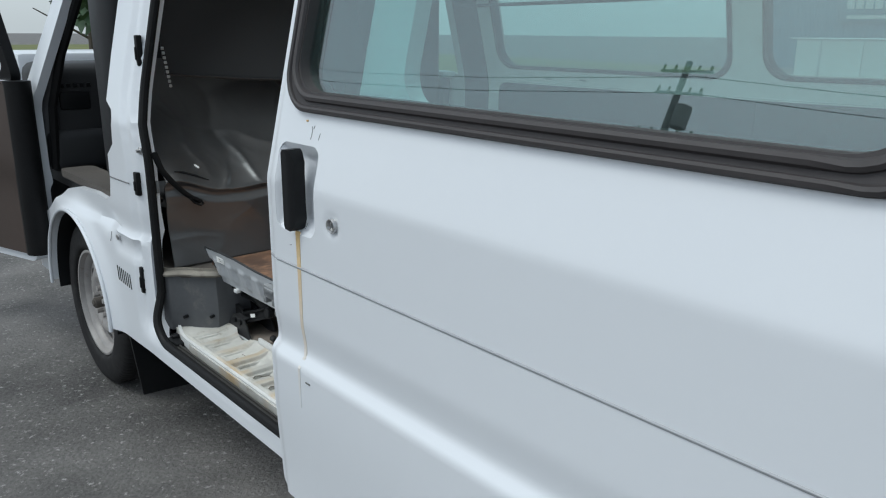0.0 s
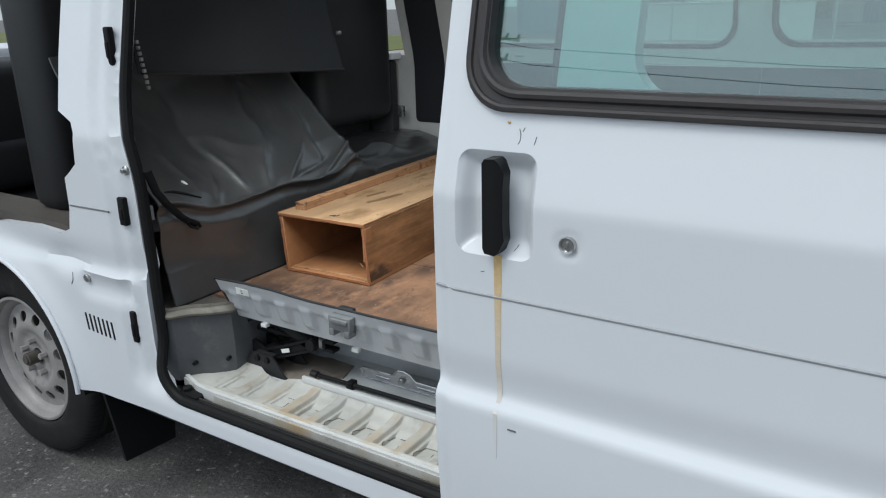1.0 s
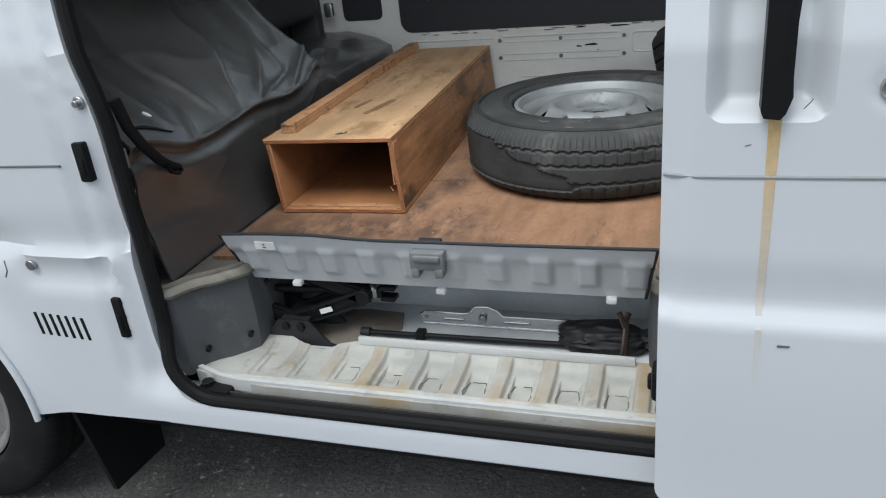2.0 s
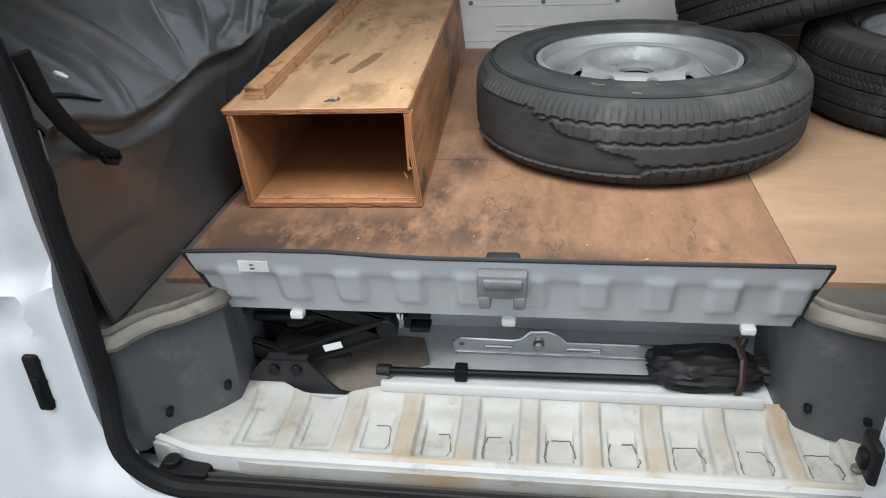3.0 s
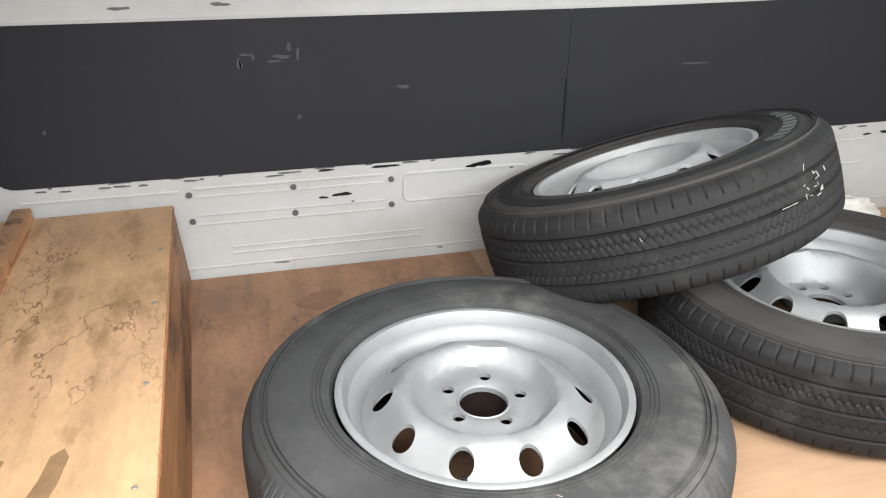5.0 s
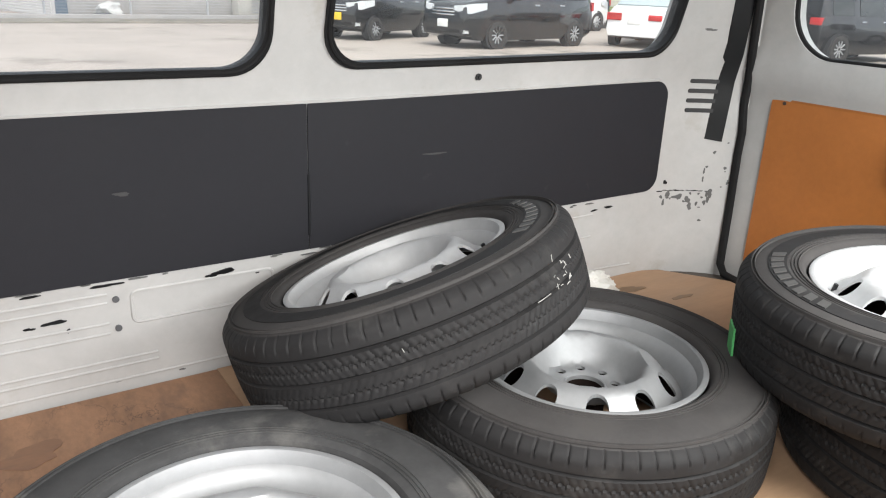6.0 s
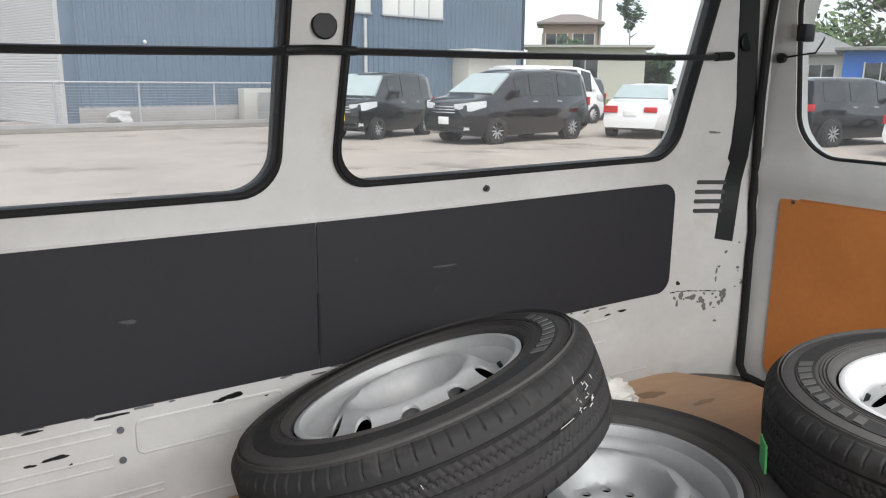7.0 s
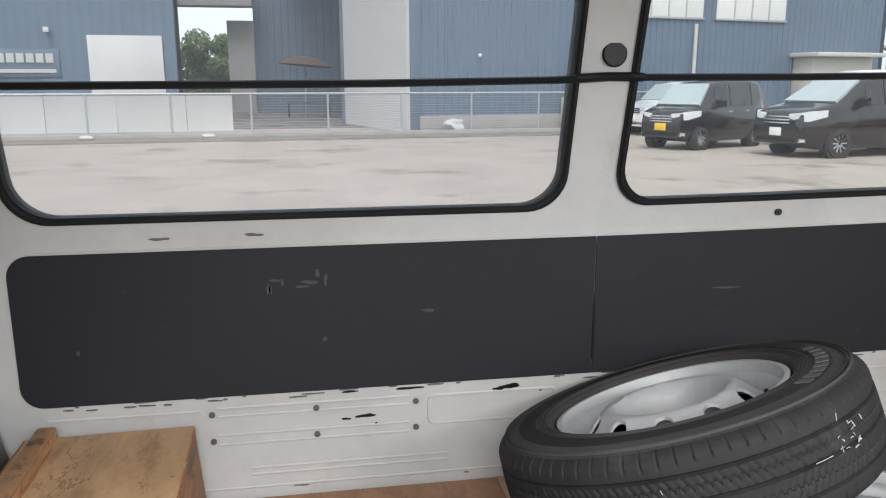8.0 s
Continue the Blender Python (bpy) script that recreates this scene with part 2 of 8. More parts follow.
def grain(mat, stretch, low, high):
    """Long fibres drawn along one way of a wooden face, darkening and lightening it, with a fine relief."""
    nt = mat.node_tree
    N, L = nt.nodes.new, nt.links.new
    b = nt.nodes["Principled BSDF"]
    src = b.inputs["Base Color"].links[0].from_socket
    tc, mp, n1, mr, mul = N("ShaderNodeTexCoord"), N("ShaderNodeMapping"), N("ShaderNodeTexNoise"), N("ShaderNodeMapRange"), N("ShaderNodeVectorMath")
    mp.inputs["Scale"].default_value = stretch
    n1.inputs["Scale"].default_value, n1.inputs["Detail"].default_value, n1.inputs["Roughness"].default_value, n1.inputs["Distortion"].default_value = 1.0, 7.0, 0.62, 0.6
    mr.inputs["From Min"].default_value, mr.inputs["From Max"].default_value = 0.30, 0.70
    mr.inputs["To Min"].default_value, mr.inputs["To Max"].default_value = low, high
    mul.operation = "SCALE"
    L(tc.outputs["Object"], mp.inputs["Vector"])
    L(mp.outputs["Vector"], n1.inputs["Vector"])
    L(n1.outputs["Fac"], mr.inputs["Value"])
    L(src, mul.inputs[0])
    L(mr.outputs["Result"], mul.inputs["Scale"])
    L(mul.outputs["Vector"], b.inputs["Base Color"])


def glass(name, colour, gloss=1.0, base=0.03, dust=0.0):
    """A thin pane: tinted see-through, with a mirror on top that grows towards the edge-on view."""
    mat = bpy.data.materials.new(name)
    mat.use_nodes = True
    nt = mat.node_tree
    nt.nodes.clear()
    N, L = nt.nodes.new, nt.links.new
    out, mx = N("ShaderNodeOutputMaterial"), N("ShaderNodeMixShader")
    tr, gl, fr = N("ShaderNodeBsdfTransparent"), N("ShaderNodeBsdfGlossy"), N("ShaderNodeLayerWeight")
    pw, ad = N("ShaderNodeMath"), N("ShaderNodeMath")
    pw.operation, ad.operation = "POWER", "MULTIPLY_ADD"
    pw.inputs[1].default_value, ad.inputs[1].default_value, ad.inputs[2].default_value = 5.0, 0.9, base
    tr.inputs["Color"].default_value = (*colour, 1)
    gl.inputs["Color"].default_value = (gloss, gloss, gloss, 1)
    gl.inputs["Roughness"].default_value = 0.01
    fr.inputs["Blend"].default_value = 0.5
    L(fr.outputs["Facing"], pw.inputs[0])
    L(pw.outputs[0], ad.inputs[0])
    L(ad.outputs[0], mx.inputs[0])
    L(tr.outputs[0], mx.inputs[1])
    L(gl.outputs[0], mx.inputs[2])
    film, layer = N("ShaderNodeBsdfTranslucent"), N("ShaderNodeMixShader")
    film.inputs["Color"].default_value = (0.8, 0.8, 0.78, 1)
    layer.inputs[0].default_value = dust
    L(mx.outputs[0], layer.inputs[1])
    L(film.outputs[0], layer.inputs[2])
    L(layer.outputs[0], out.inputs["Surface"])
    return mat


# oil and dirt spilled on the boards: colour, then x, y and spread of each patch
FLOOR_DIRT = ((0.075, 0.044, 0.031), (-0.22, -0.15, 0.20, 0.15), (0.26, -0.19, 0.14, 0.05), (-0.06, -0.09, 0.22, 0.08), (0.012, 0.02, 0.035, 0.16), (0.05, 0.20, 0.06, 0.10), (0.10, -0.08, 0.10, 0.12), (0.45, -0.20, 0.12, 0.03))
VAN_WHITE = material("van_white_paint", (0.72, 0.74, 0.77), 0.3, vary=0.012, scale=1.2, fine=15, bump=0.02, depth=0.001, coat=0.35, rough_vary=0.0)
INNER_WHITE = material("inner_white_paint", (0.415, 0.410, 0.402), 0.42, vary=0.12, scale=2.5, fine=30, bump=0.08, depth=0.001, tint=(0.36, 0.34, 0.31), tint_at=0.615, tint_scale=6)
# for the unseen roof, made extra pale to bounce light onto the load
BOUNCE_ROOF = material("pale_bounce_roof", (0.78, 0.77, 0.75), 0.8, vary=0.04, scale=3, fine=60, bump=0.05)
STEP_WHITE = material("worn_step_paint", (0.46, 0.452, 0.42), 0.5, vary=0.2, scale=9, fine=55, bump=0.15, tint=(0.26, 0.235, 0.19), tint_at=0.57, tint_scale=11)
GRIME_SHADE = material("grime_shade_line", (0.15, 0.13, 0.105), 0.8, vary=0.3, scale=40, bump=0.1)


def bleed_on_ribs(mat, rust, x0, pitch):
    """Rust that has bled over the ribs of the step, soft-edged and patchy."""
    nt = mat.node_tree
    N, L = nt.nodes.new, nt.links.new
    b = nt.nodes["Principled BSDF"]
    src = b.inputs["Base Color"].links[0].from_socket
    tc, sp = N("ShaderNodeTexCoord"), N("ShaderNodeSeparateXYZ")
    L(tc.outputs["Object"], sp.inputs[0])

    def calc(op, a, v=None):
        m = N("ShaderNodeMath")
        m.operation = op
        L(a, m.inputs[0])
        if v is not None:
            if isinstance(v, float):
                m.inputs[1].default_value = v
            else:
                L(v, m.inputs[1])
        return m.outputs[0]

    def ranged(a, lo, hi):
        r = N("ShaderNodeMapRange")
        r.interpolation_type = "SMOOTHSTEP"
        r.inputs["From Min"].default_value, r.inputs["From Max"].default_value = lo, hi
        L(a, r.inputs["Value"])
        return r.outputs["Result"]

    wob, fine = N("ShaderNodeTexNoise"), N("ShaderNodeTexNoise")
    wob.inputs["Scale"].default_value, fine.inputs["Scale"].default_value = 18.0, 7.0
    fine.inputs["Detail"].default_value = 8.0
    L(tc.outputs["Object"], wob.inputs["Vector"])
    L(tc.outputs["Object"], fine.inputs["Vector"])
    across = calc("DIVIDE", calc("ADD", sp.outputs["X"], -x0), pitch)
    near = calc("ABSOLUTE", calc("SUBTRACT", calc("FRACT", calc("ADD", across, 0.5)), 0.5))
    near = calc("ADD", near, calc("MULTIPLY", calc("SUBTRACT", wob.outputs["Fac"], 0.5), 0.22))
    mask = calc("MULTIPLY", ranged(near, 0.27, 0.03), ranged(fine.outputs["Fac"], 0.36, 0.66))
    low = calc("MULTIPLY", ranged(sp.outputs["Y"], -0.375, -0.392), ranged(fine.outputs["Fac"], 0.46, 0.62))
    mask = calc("MULTIPLY", calc("MAXIMUM", mask, low), ranged(sp.outputs["X"], -0.30, 0.02))
    mx = N("ShaderNodeMix")
    mx.data_type = "RGBA"
    L(mask, mx.inputs["Factor"])
    L(src, mx.inputs["A"])
    mx.inputs["B"].default_value = (*rust, 1)
    L(mx.outputs["Result"], b.inputs["Base Color"])


bleed_on_ribs(STEP_WHITE, (0.41, 0.315, 0.20), -0.245, 0.0855)
LIP_WHITE = material("scuffed_white_lip", (0.62, 0.62, 0.61), 0.45, vary=0.08, scale=8, fine=50, bump=0.1, tint=(0.30, 0.29, 0.27), tint_at=0.63, tint_scale=12)
RUBBER = material("black_rubber", (0.012, 0.012, 0.0125), 0.55, vary=0.2, scale=10, fine=80, bump=0.1, specular=0.14)
WINDOW_RUBBER = material("weathered_window_rubber", (0.042, 0.037, 0.038), 0.62, vary=0.2, scale=12, fine=90, bump=0.12)
BLACK_PLASTIC = material("black_plastic", (0.010, 0.0105, 0.0115), 0.45, vary=0.15, scale=12, fine=120, bump=0.12, depth=0.001, specular=0.2)
CAB_PLASTIC = material("dark_cab_trim", (0.017, 0.0175, 0.019), 0.6, vary=0.15, scale=6, fine=120, bump=0.15, depth=0.001)
GREY_PLASTIC = material("grey_step_plastic", (0.078, 0.080, 0.085), 0.5, vary=0.18, scale=5, fine=60, bump=0.1, tint=(0.16, 0.15, 0.14), tint_at=0.62, tint_scale=6)
VINYL = material("dark_grey_vinyl", (0.038, 0.0388, 0.0400), 0.42, metal=0.0, vary=0.14, scale=5, fine=420, bump=0.40, depth=0.0012, rough_vary=0.25, specular=0.6, coat=0.85, coat_rough=0.28)
VINYL.node_tree.nodes["Principled BSDF"].inputs["Coat IOR"].default_value = 1.85
SEAT_CLOTH = material("dark_seat_vinyl", (0.013, 0.0135, 0.015), 0.55, vary=0.15, scale=5, fine=200, bump=0.15)
DARK_PANEL = material("charcoal_wall_board", (0.0145, 0.0145, 0.0178), 0.66, vary=0.12, scale=2, fine=60, bump=0.05, tint=(0.030, 0.030, 0.033), tint_at=0.66, tint_scale=14, specular=0.24)
HARDBOARD = material("orange_hardboard", (0.36, 0.125, 0.028), 0.5, vary=0.16, scale=3, fine=60, bump=0.06, tint=(0.26, 0.085, 0.02), tint_at=0.66, tint_scale=5)
PLY_FLOOR = material("stained_brown_plywood", (0.246, 0.135, 0.078), 0.60, vary=0.38, scale=5, fine=60, bump=0.25, stretch=(1.6, 0.8, 1), tint=(0.160, 0.091, 0.058), tint_at=0.54, tint_scale=6.0, vein=((0.075, 0.043, 0.030), 9.0, 0.013), spots=FLOOR_DIRT)

PLY_PALE = material("pale_plywood", (0.345, 0.220, 0.135), 0.6, vary=0.16, scale=4, fine=40, bump=0.08, stretch=(1.0, 3.0, 1), tint=(0.33, 0.2, 0.11), tint_at=0.60, tint_scale=3)
PLY_BOX = material("box_plywood", (0.335, 0.152, 0.064), 0.55, vary=0.22, scale=5, fine=38, bump=0.14, stretch=(2.0, 1.0, 2.0), tint=(0.24, 0.115, 0.05), tint_at=0.56, tint_scale=4, vein=((0.15, 0.068, 0.03), 7.0, 0.005))
PLY_BATTEN = material("worn_batten_plywood", (0.35, 0.185, 0.090), 0.6, vary=0.22, scale=9, fine=60, bump=0.2, tint=(0.120, 0.062, 0.033), tint_at=0.535, tint_scale=26)
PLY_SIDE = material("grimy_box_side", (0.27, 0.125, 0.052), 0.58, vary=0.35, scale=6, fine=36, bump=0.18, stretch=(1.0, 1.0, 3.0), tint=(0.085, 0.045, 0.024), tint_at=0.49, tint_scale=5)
CREASE_SHADE = material("shaded_crease_paint", (0.34, 0.35, 0.37), 0.5, vary=0.1, scale=20, bump=0.0)
PLY_TOP = material("box_top_plywood", (0.385, 0.240, 0.130), 0.55, vary=0.26, scale=6, fine=55, bump=0.10, stretch=(2.2, 1.0, 1.0), tint=(0.235, 0.140, 0.068), tint_at=0.535, tint_scale=5, vein=((0.17, 0.10, 0.05), 4.0, 0.010))
PLY_EDGE = material("plywood_edge", (0.28, 0.115, 0.048), 0.7, vary=0.35, scale=20, fine=90, bump=0.3, stretch=(1, 1, 14))
grain(PLY_FLOOR, (26, 3.5, 10), 0.84, 1.12)
grain(PLY_PALE, (4.0, 34, 10), 0.92, 1.06)
grain(PLY_BOX, (24, 3.0, 24), 0.88, 1.09)
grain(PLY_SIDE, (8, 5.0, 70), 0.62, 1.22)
grain(PLY_TOP, (40, 2.6, 10), 0.90, 1.07)
STAIN = material("dark_oil_stain", (0.18, 0.108, 0.054), 0.45, vary=0.2, scale=30, fine=120, bump=0.0)
TYRE = material("tyre_rubber", (0.041, 0.0385, 0.0378), 0.80, vary=0.25, scale=9, fine=90, bump=0.14, tint=(0.048, 0.045, 0.043), tint_at=0.57, tint_scale=9, specular=0.25)
TREAD = material("dark_tread_rubber", (0.0135, 0.0130, 0.0134), 0.74, vary=0.3, scale=14, fine=120, bump=0.2, tint=(0.029, 0.028, 0.027), tint_at=0.57, tint_scale=12, specular=0.28)
TYRE_DUSTY = material("dusty_tyre_rubber", (0.034, 0.034, 0.0345), 0.76, vary=0.36, scale=8, fine=90, bump=0.22, tint=(0.075, 0.073, 0.070), tint_at=0.56, tint_scale=6, specular=0.25)
TYRE_MARK = material("raised_sidewall_marks", (0.046, 0.0445, 0.043), 0.6, vary=0.15, scale=20, bump=0.05)
RIM = material("silver_wheel_paint", (0.268, 0.273, 0.278), 0.56, metal=0.55, vary=0.12, scale=9, fine=70, bump=0.05, tint=(0.27, 0.26, 0.25), tint_at=0.66, tint_scale=14)
# near-black colour that paints the shade inside hubs and rims
RIM_SHADE = material("rim_inside_shade", (0.009, 0.006, 0.005), 0.9, vary=0.3, scale=20, bump=0.1, specular=0.08)
# brighter copy of the wheel silver; puts the light on two rims into their paint
RIM_LIT = material("lit_silver_wheel_paint", (0.45, 0.455, 0.46), 0.55, metal=0.35, vary=0.10, scale=9, fine=70, bump=0.04, tint=(0.33, 0.31, 0.29), tint_at=0.68, tint_scale=14)
RIM_WORN = material("worn_silver_wheel_paint", (0.30, 0.285, 0.275), 0.5, metal=0.1, vary=0.18, scale=9, fine=70, bump=0.08, tint=(0.16, 0.12, 0.10), tint_at=0.62, tint_scale=12)
STEEL = material("bare_steel", (0.5, 0.5, 0.5), 0.3, metal=0.95, vary=0.12, scale=20, bump=0.04)
FLAP_GREY = material("grey_painted_flap", (0.50, 0.515, 0.535), 0.42, vary=0.07, scale=4, fine=60, bump=0.05, metal=0.15)
ZINC = material("zinc_plated_steel", (0.55, 0.56, 0.57), 0.24, metal=0.85, vary=0.14, scale=14, fine=80, bump=0.06)
BAY_GREY = material("underfloor_grey_paint", (0.60, 0.62, 0.63), 0.5, vary=0.16, scale=6, fine=40, bump=0.08, tint=(0.33, 0.26, 0.17), tint_at=0.62, tint_scale=5)
DUST = material("sandy_dirt", (0.21, 0.18, 0.15), 0.95, vary=0.3, scale=12, fine=90, bump=0.5, depth=0.006)
WHITE_CLIP = material("white_plastic_clip", (0.75, 0.75, 0.74), 0.4, vary=0.05, scale=20, bump=0.0)
PAPER = material("white_sticker", (0.78, 0.78, 0.76), 0.6, vary=0.05, scale=30, bump=0.0)
INK = material("dark_print", (0.05, 0.05, 0.05), 0.6, vary=0.05, scale=30, bump=0.0)
RUST = material("rust_run", (0.60, 0.38, 0.13), 0.6, vary=0.3, scale=30, fine=120, bump=0.05)


def fading_streak(name, strong, paint, z_top, z_low):
    """Rust run that thins out on its way down."""
    mat = material(name, strong, 0.5, vary=0.2, scale=30, fine=120, bump=0.0)
    nt = mat.node_tree
    b = nt.nodes["Principled BSDF"]
    src = b.inputs["Base Color"].links[0].from_socket
    tc, sp, mr, mx = nt.nodes.new("ShaderNodeTexCoord"), nt.nodes.new("ShaderNodeSeparateXYZ"), nt.nodes.new("ShaderNodeMapRange"), nt.nodes.new("ShaderNodeMix")
    mx.data_type = "RGBA"
    mr.inputs["From Min"].default_value, mr.inputs["From Max"].default_value = z_low, z_top
    nt.links.new(tc.outputs["Object"], sp.inputs[0])
    nt.links.new(sp.outputs["Z"], mr.inputs["Value"])
    nt.links.new(mr.outputs["Result"], mx.inputs["Factor"])
    mx.inputs["A"].default_value = (*paint, 1)
    nt.links.new(src, mx.inputs["B"])
    nt.links.new(mx.outputs["Result"], b.inputs["Base Color"])
    return mat


RUST_RUN = fading_streak("fading_rust_run", (0.64, 0.45, 0.20), (0.71, 0.72, 0.73), 1.03, 0.69)
CARPET = material("worn_grey_mat", (0.080, 0.070, 0.061), 0.9, vary=0.35, scale=8, fine=120, bump=0.4, tint=(0.07, 0.055, 0.045), tint_at=0.58, tint_scale=6)
LATCH_GREY = material("scuffed_grey_latch", (0.17, 0.175, 0.18), 0.5, vary=0.2, scale=20, fine=80, bump=0.1, tint=(0.09, 0.088, 0.085), tint_at=0.58, tint_scale=25)
TRACK_DIRT = material("dirty_track_rubber", (0.040, 0.038, 0.036), 0.7, vary=0.3, scale=14, fine=90, bump=0.2, stretch=(0.3, 1, 1), tint=(0.11, 0.10, 0.09), tint_at=0.60, tint_scale=9)
STRIP_WORN = material("worn_brown_grey_strip", (0.165, 0.150, 0.125), 0.5, metal=0.25, vary=0.25, scale=14, fine=80, bump=0.12, tint=(0.08, 0.07, 0.055), tint_at=0.57, tint_scale=9)
STRIP = material("dull_aluminium_strip", (0.24, 0.23, 0.20), 0.45, metal=0.5, vary=0.18, scale=14, fine=80, bump=0.08)
ASPHALT = material("asphalt", (0.135, 0.129, 0.123), 0.9, vary=0.9, scale=1.2, fine=75, bump=1.0, depth=0.018, tint=(0.40, 0.385, 0.37), tint_at=0.585, tint_scale=48)
GRAVEL = material("pale_gravel_lot", (0.335, 0.293, 0.258), 0.95, vary=0.18, scale=0.6, fine=20, bump=0.5, depth=0.02, tint=(0.185, 0.160, 0.135), tint_at=0.55, tint_scale=0.45)
SILVER_TRIM = material("bright_silver_trim", (0.62, 0.63, 0.64), 0.3, metal=0.2, vary=0.05, scale=6, bump=0.0)
GREEN_TAPE = material("green_tape", (0.10, 0.42, 0.14), 0.5, vary=0.08, scale=20, bump=0.0)
WINDOW_GLASS = glass("pale_window_glass", (0.94, 0.96, 0.95), 1.0, 0.011, 0.035)
W1_GLASS = glass("smudged_window_glass", (0.93, 0.95, 0.95), 1.0, 0.011, 0.06)
DOOR_GLASS = glass("greenish_door_glass", (0.60, 0.79, 0.77), 1.0, 0.15, 0.03)
BROWN_TRIM = material("brown_door_trim", (0.055, 0.038, 0.031), 0.5, vary=0.15, scale=4, bump=0.08)

# ---- ground ----
bm = bmesh.new()
bmesh.ops.create_grid(bm, x_segments=60, y_segments=60, size=300)
bmesh.ops.translate(bm, verts=bm.verts, vec=(0, 0, GROUND))
ground = solo("ground", bm, ASPHALT, "dark grey weathered asphalt of the yard", "ground", kind="structure")
lot = solo("gravel_lot", sheet([(-60, 2.6), (60, 2.2), (70, 30), (-60, 24)], [], 6.0, lambda u, v: Vector((u, v, GROUND + 0.006)), lambda u, v: Vector((u, v, GROUND - 0.2))),
           GRAVEL, "pale sandy gravel of the parking lot", "ground", kind="structure")

# ---- the van ----
van = thing("cargo_van", "white cargo van, doors open, loaded with wheels", "van", (0.35, 0.35, GROUND))
SIDE = -0.445      # outer skin of the near flank
DOOR = -0.527      # outer skin of the open sliding door
WALL = 1.06        # inner face of the far wall


def rib(z):
    """How far the flank's pressed ledge stands in from the skin at height z."""
    return 0.007 * smooth01(0.86, 0.790, z) - 0.018 * smooth01(0.784, 0.758, z) + 0.012 * smooth01(0.70, 0.40, z)


def lean(z):
    return 0.24 * max(0.0, z - 1.12) + 0.05 * max(0.0, z - 1.5)


# near flank, cut by the front door's opening, the wheel arch and the sliding door's opening
ARCH = (-1.055, 0.40, 0.35)
side_out = [(-1.66, 0.40)]
side_out += [(ARCH[0] + ARCH[2] * math.cos(a), ARCH[1] + ARCH[2] * math.sin(a)) for a in [math.pi * (1 - k / 24) for k in range(25)]]
side_out += [(-0.56, 0.40), (-0.40, 0.405), (0.6, 0.405), (2.02, 0.42), (2.02, 1.82), (-1.14, 1.82), (-1.66, 1.10)]
front_open = [(-1.50, 0.66), (-1.40, 0.70), (-1.28, 0.765), (-1.14, 0.82), (-1.0, 0.848), (-0.82, 0.858), (-0.70, 0.852), (-0.655, 0.87), (-0.638, 0.93), (-0.635, 1.01), (-0.612, 1.025), (-0.578, 1.05), (-0.568, 1.13), (-0.58, 1.155),
              (-0.635, 1.18), (-0.645, 1.32), (-0.645, 1.74), (-1.08, 1.74), (-1.50, 1.08)]
def pillar_shift(z):
    """How far the rear edge of the door pillar draws forward with height."""
    return -0.016 - 0.044 * smooth01(0.98, 1.26, z)


slide_open = [(u + (pillar_shift(v) * smooth01(0.47, 0.60, v) if u < 0.2 else 0.0), v) for u, v in dense(rrect(-0.374, 0.456, 0.72, 1.74, 0.07, 8), 0.03)]
quarter_open = rrect(0.84, 1.27, 1.78, 1.70, 0.07, 8)


def side_y(x, z):
    y = SIDE + lean(z) + (rib(z) - 0.012 * smooth01(0.70, 0.40, z)) * 0.8
    if -0.66 < x < -0.43 and z < 0.80:
        y += 0.010 * smooth01(0.757, 0.742, z) * smooth01(0.69, 0.71, z) * smooth01(-0.66, -0.60, x)
    if -0.9 < x < -0.60 and 0.66 < z < 0.86:
        y += 0.016 * math.exp(-((x + 0.70) / 0.07) ** 2 - ((z - 0.775) / 0.03) ** 2)
    if x < 0.3:
        e = x - pillar_shift(z)
        y += (0.012 * smooth01(-0.452, -0.440, e) + 0.016 * smooth01(-0.402, -0.388, e)) * smooth01(0.44, 0.52, z)
    d = math.hypot(x - ARCH[0], z - ARCH[1]) - ARCH[2]
    if z > 0.36:
        y -= 0.022 * math.exp(-(d / 0.05) ** 2)
    return y


part("flank", sheet(side_out, [front_open, slide_open, quarter_open], 0.018, lambda x, z: Vector((x, side_y(x, z), z)), lambda x, z: Vector((x, side_y(x, z) + 0.035, z))), VAN_WHITE, van, "white pressed-steel flank with door openings")

# rounded lip round the front wheel arch
lip = [(ARCH[0] + (ARCH[2] + 0.004) * math.cos(a), side_y(ARCH[0] + ARCH[2] * math.cos(a), ARCH[1] + ARCH[2] * math.sin(a)) - 0.004, ARCH[1] + (ARCH[2] + 0.004) * math.sin(a)) for a in [radians(-2 + 184 * k / 40) for k in range(41)]]
part("arch_lip", tube(lip, 0.007, 10), VAN_WHITE, van)
# wheel housing
bm = bmesh.new()
add_revolve(bm, [(ARCH[2] - 0.006, 0.0), (ARCH[2] - 0.006, 0.30), (0.02, 0.30)], 64, Matrix.Translation((ARCH[0], SIDE - 0.01, ARCH[1])) @ pose(0, 0, 0, -90, 0, 0),
            shape=lambda r, z, a, k: (r, z, a))
bmesh.ops.delete(bm, geom=[v for v in bm.verts if v.co.z < 0.36], context="VERTS")
part("wheel_housing", bm, BLACK_PLASTIC, van)
bm = sheet([(-0.62, 0.42), (-0.60, 0.16), (-0.42, 0.15), (-0.36, 0.42)], [], 0.03,
           lambda u, z: Vector((-0.66 + (0.41 - z) * 0.12, -0.42 + (u + 0.6) * 0.95, z)), lambda u, z: Vector((-0.648 + (0.41 - z) * 0.12, -0.42 + (u + 0.6) * 0.95, z)))
part("mud_flap", bm, BLACK_PLASTIC, van, "black rubber mud flap behind the front wheel")

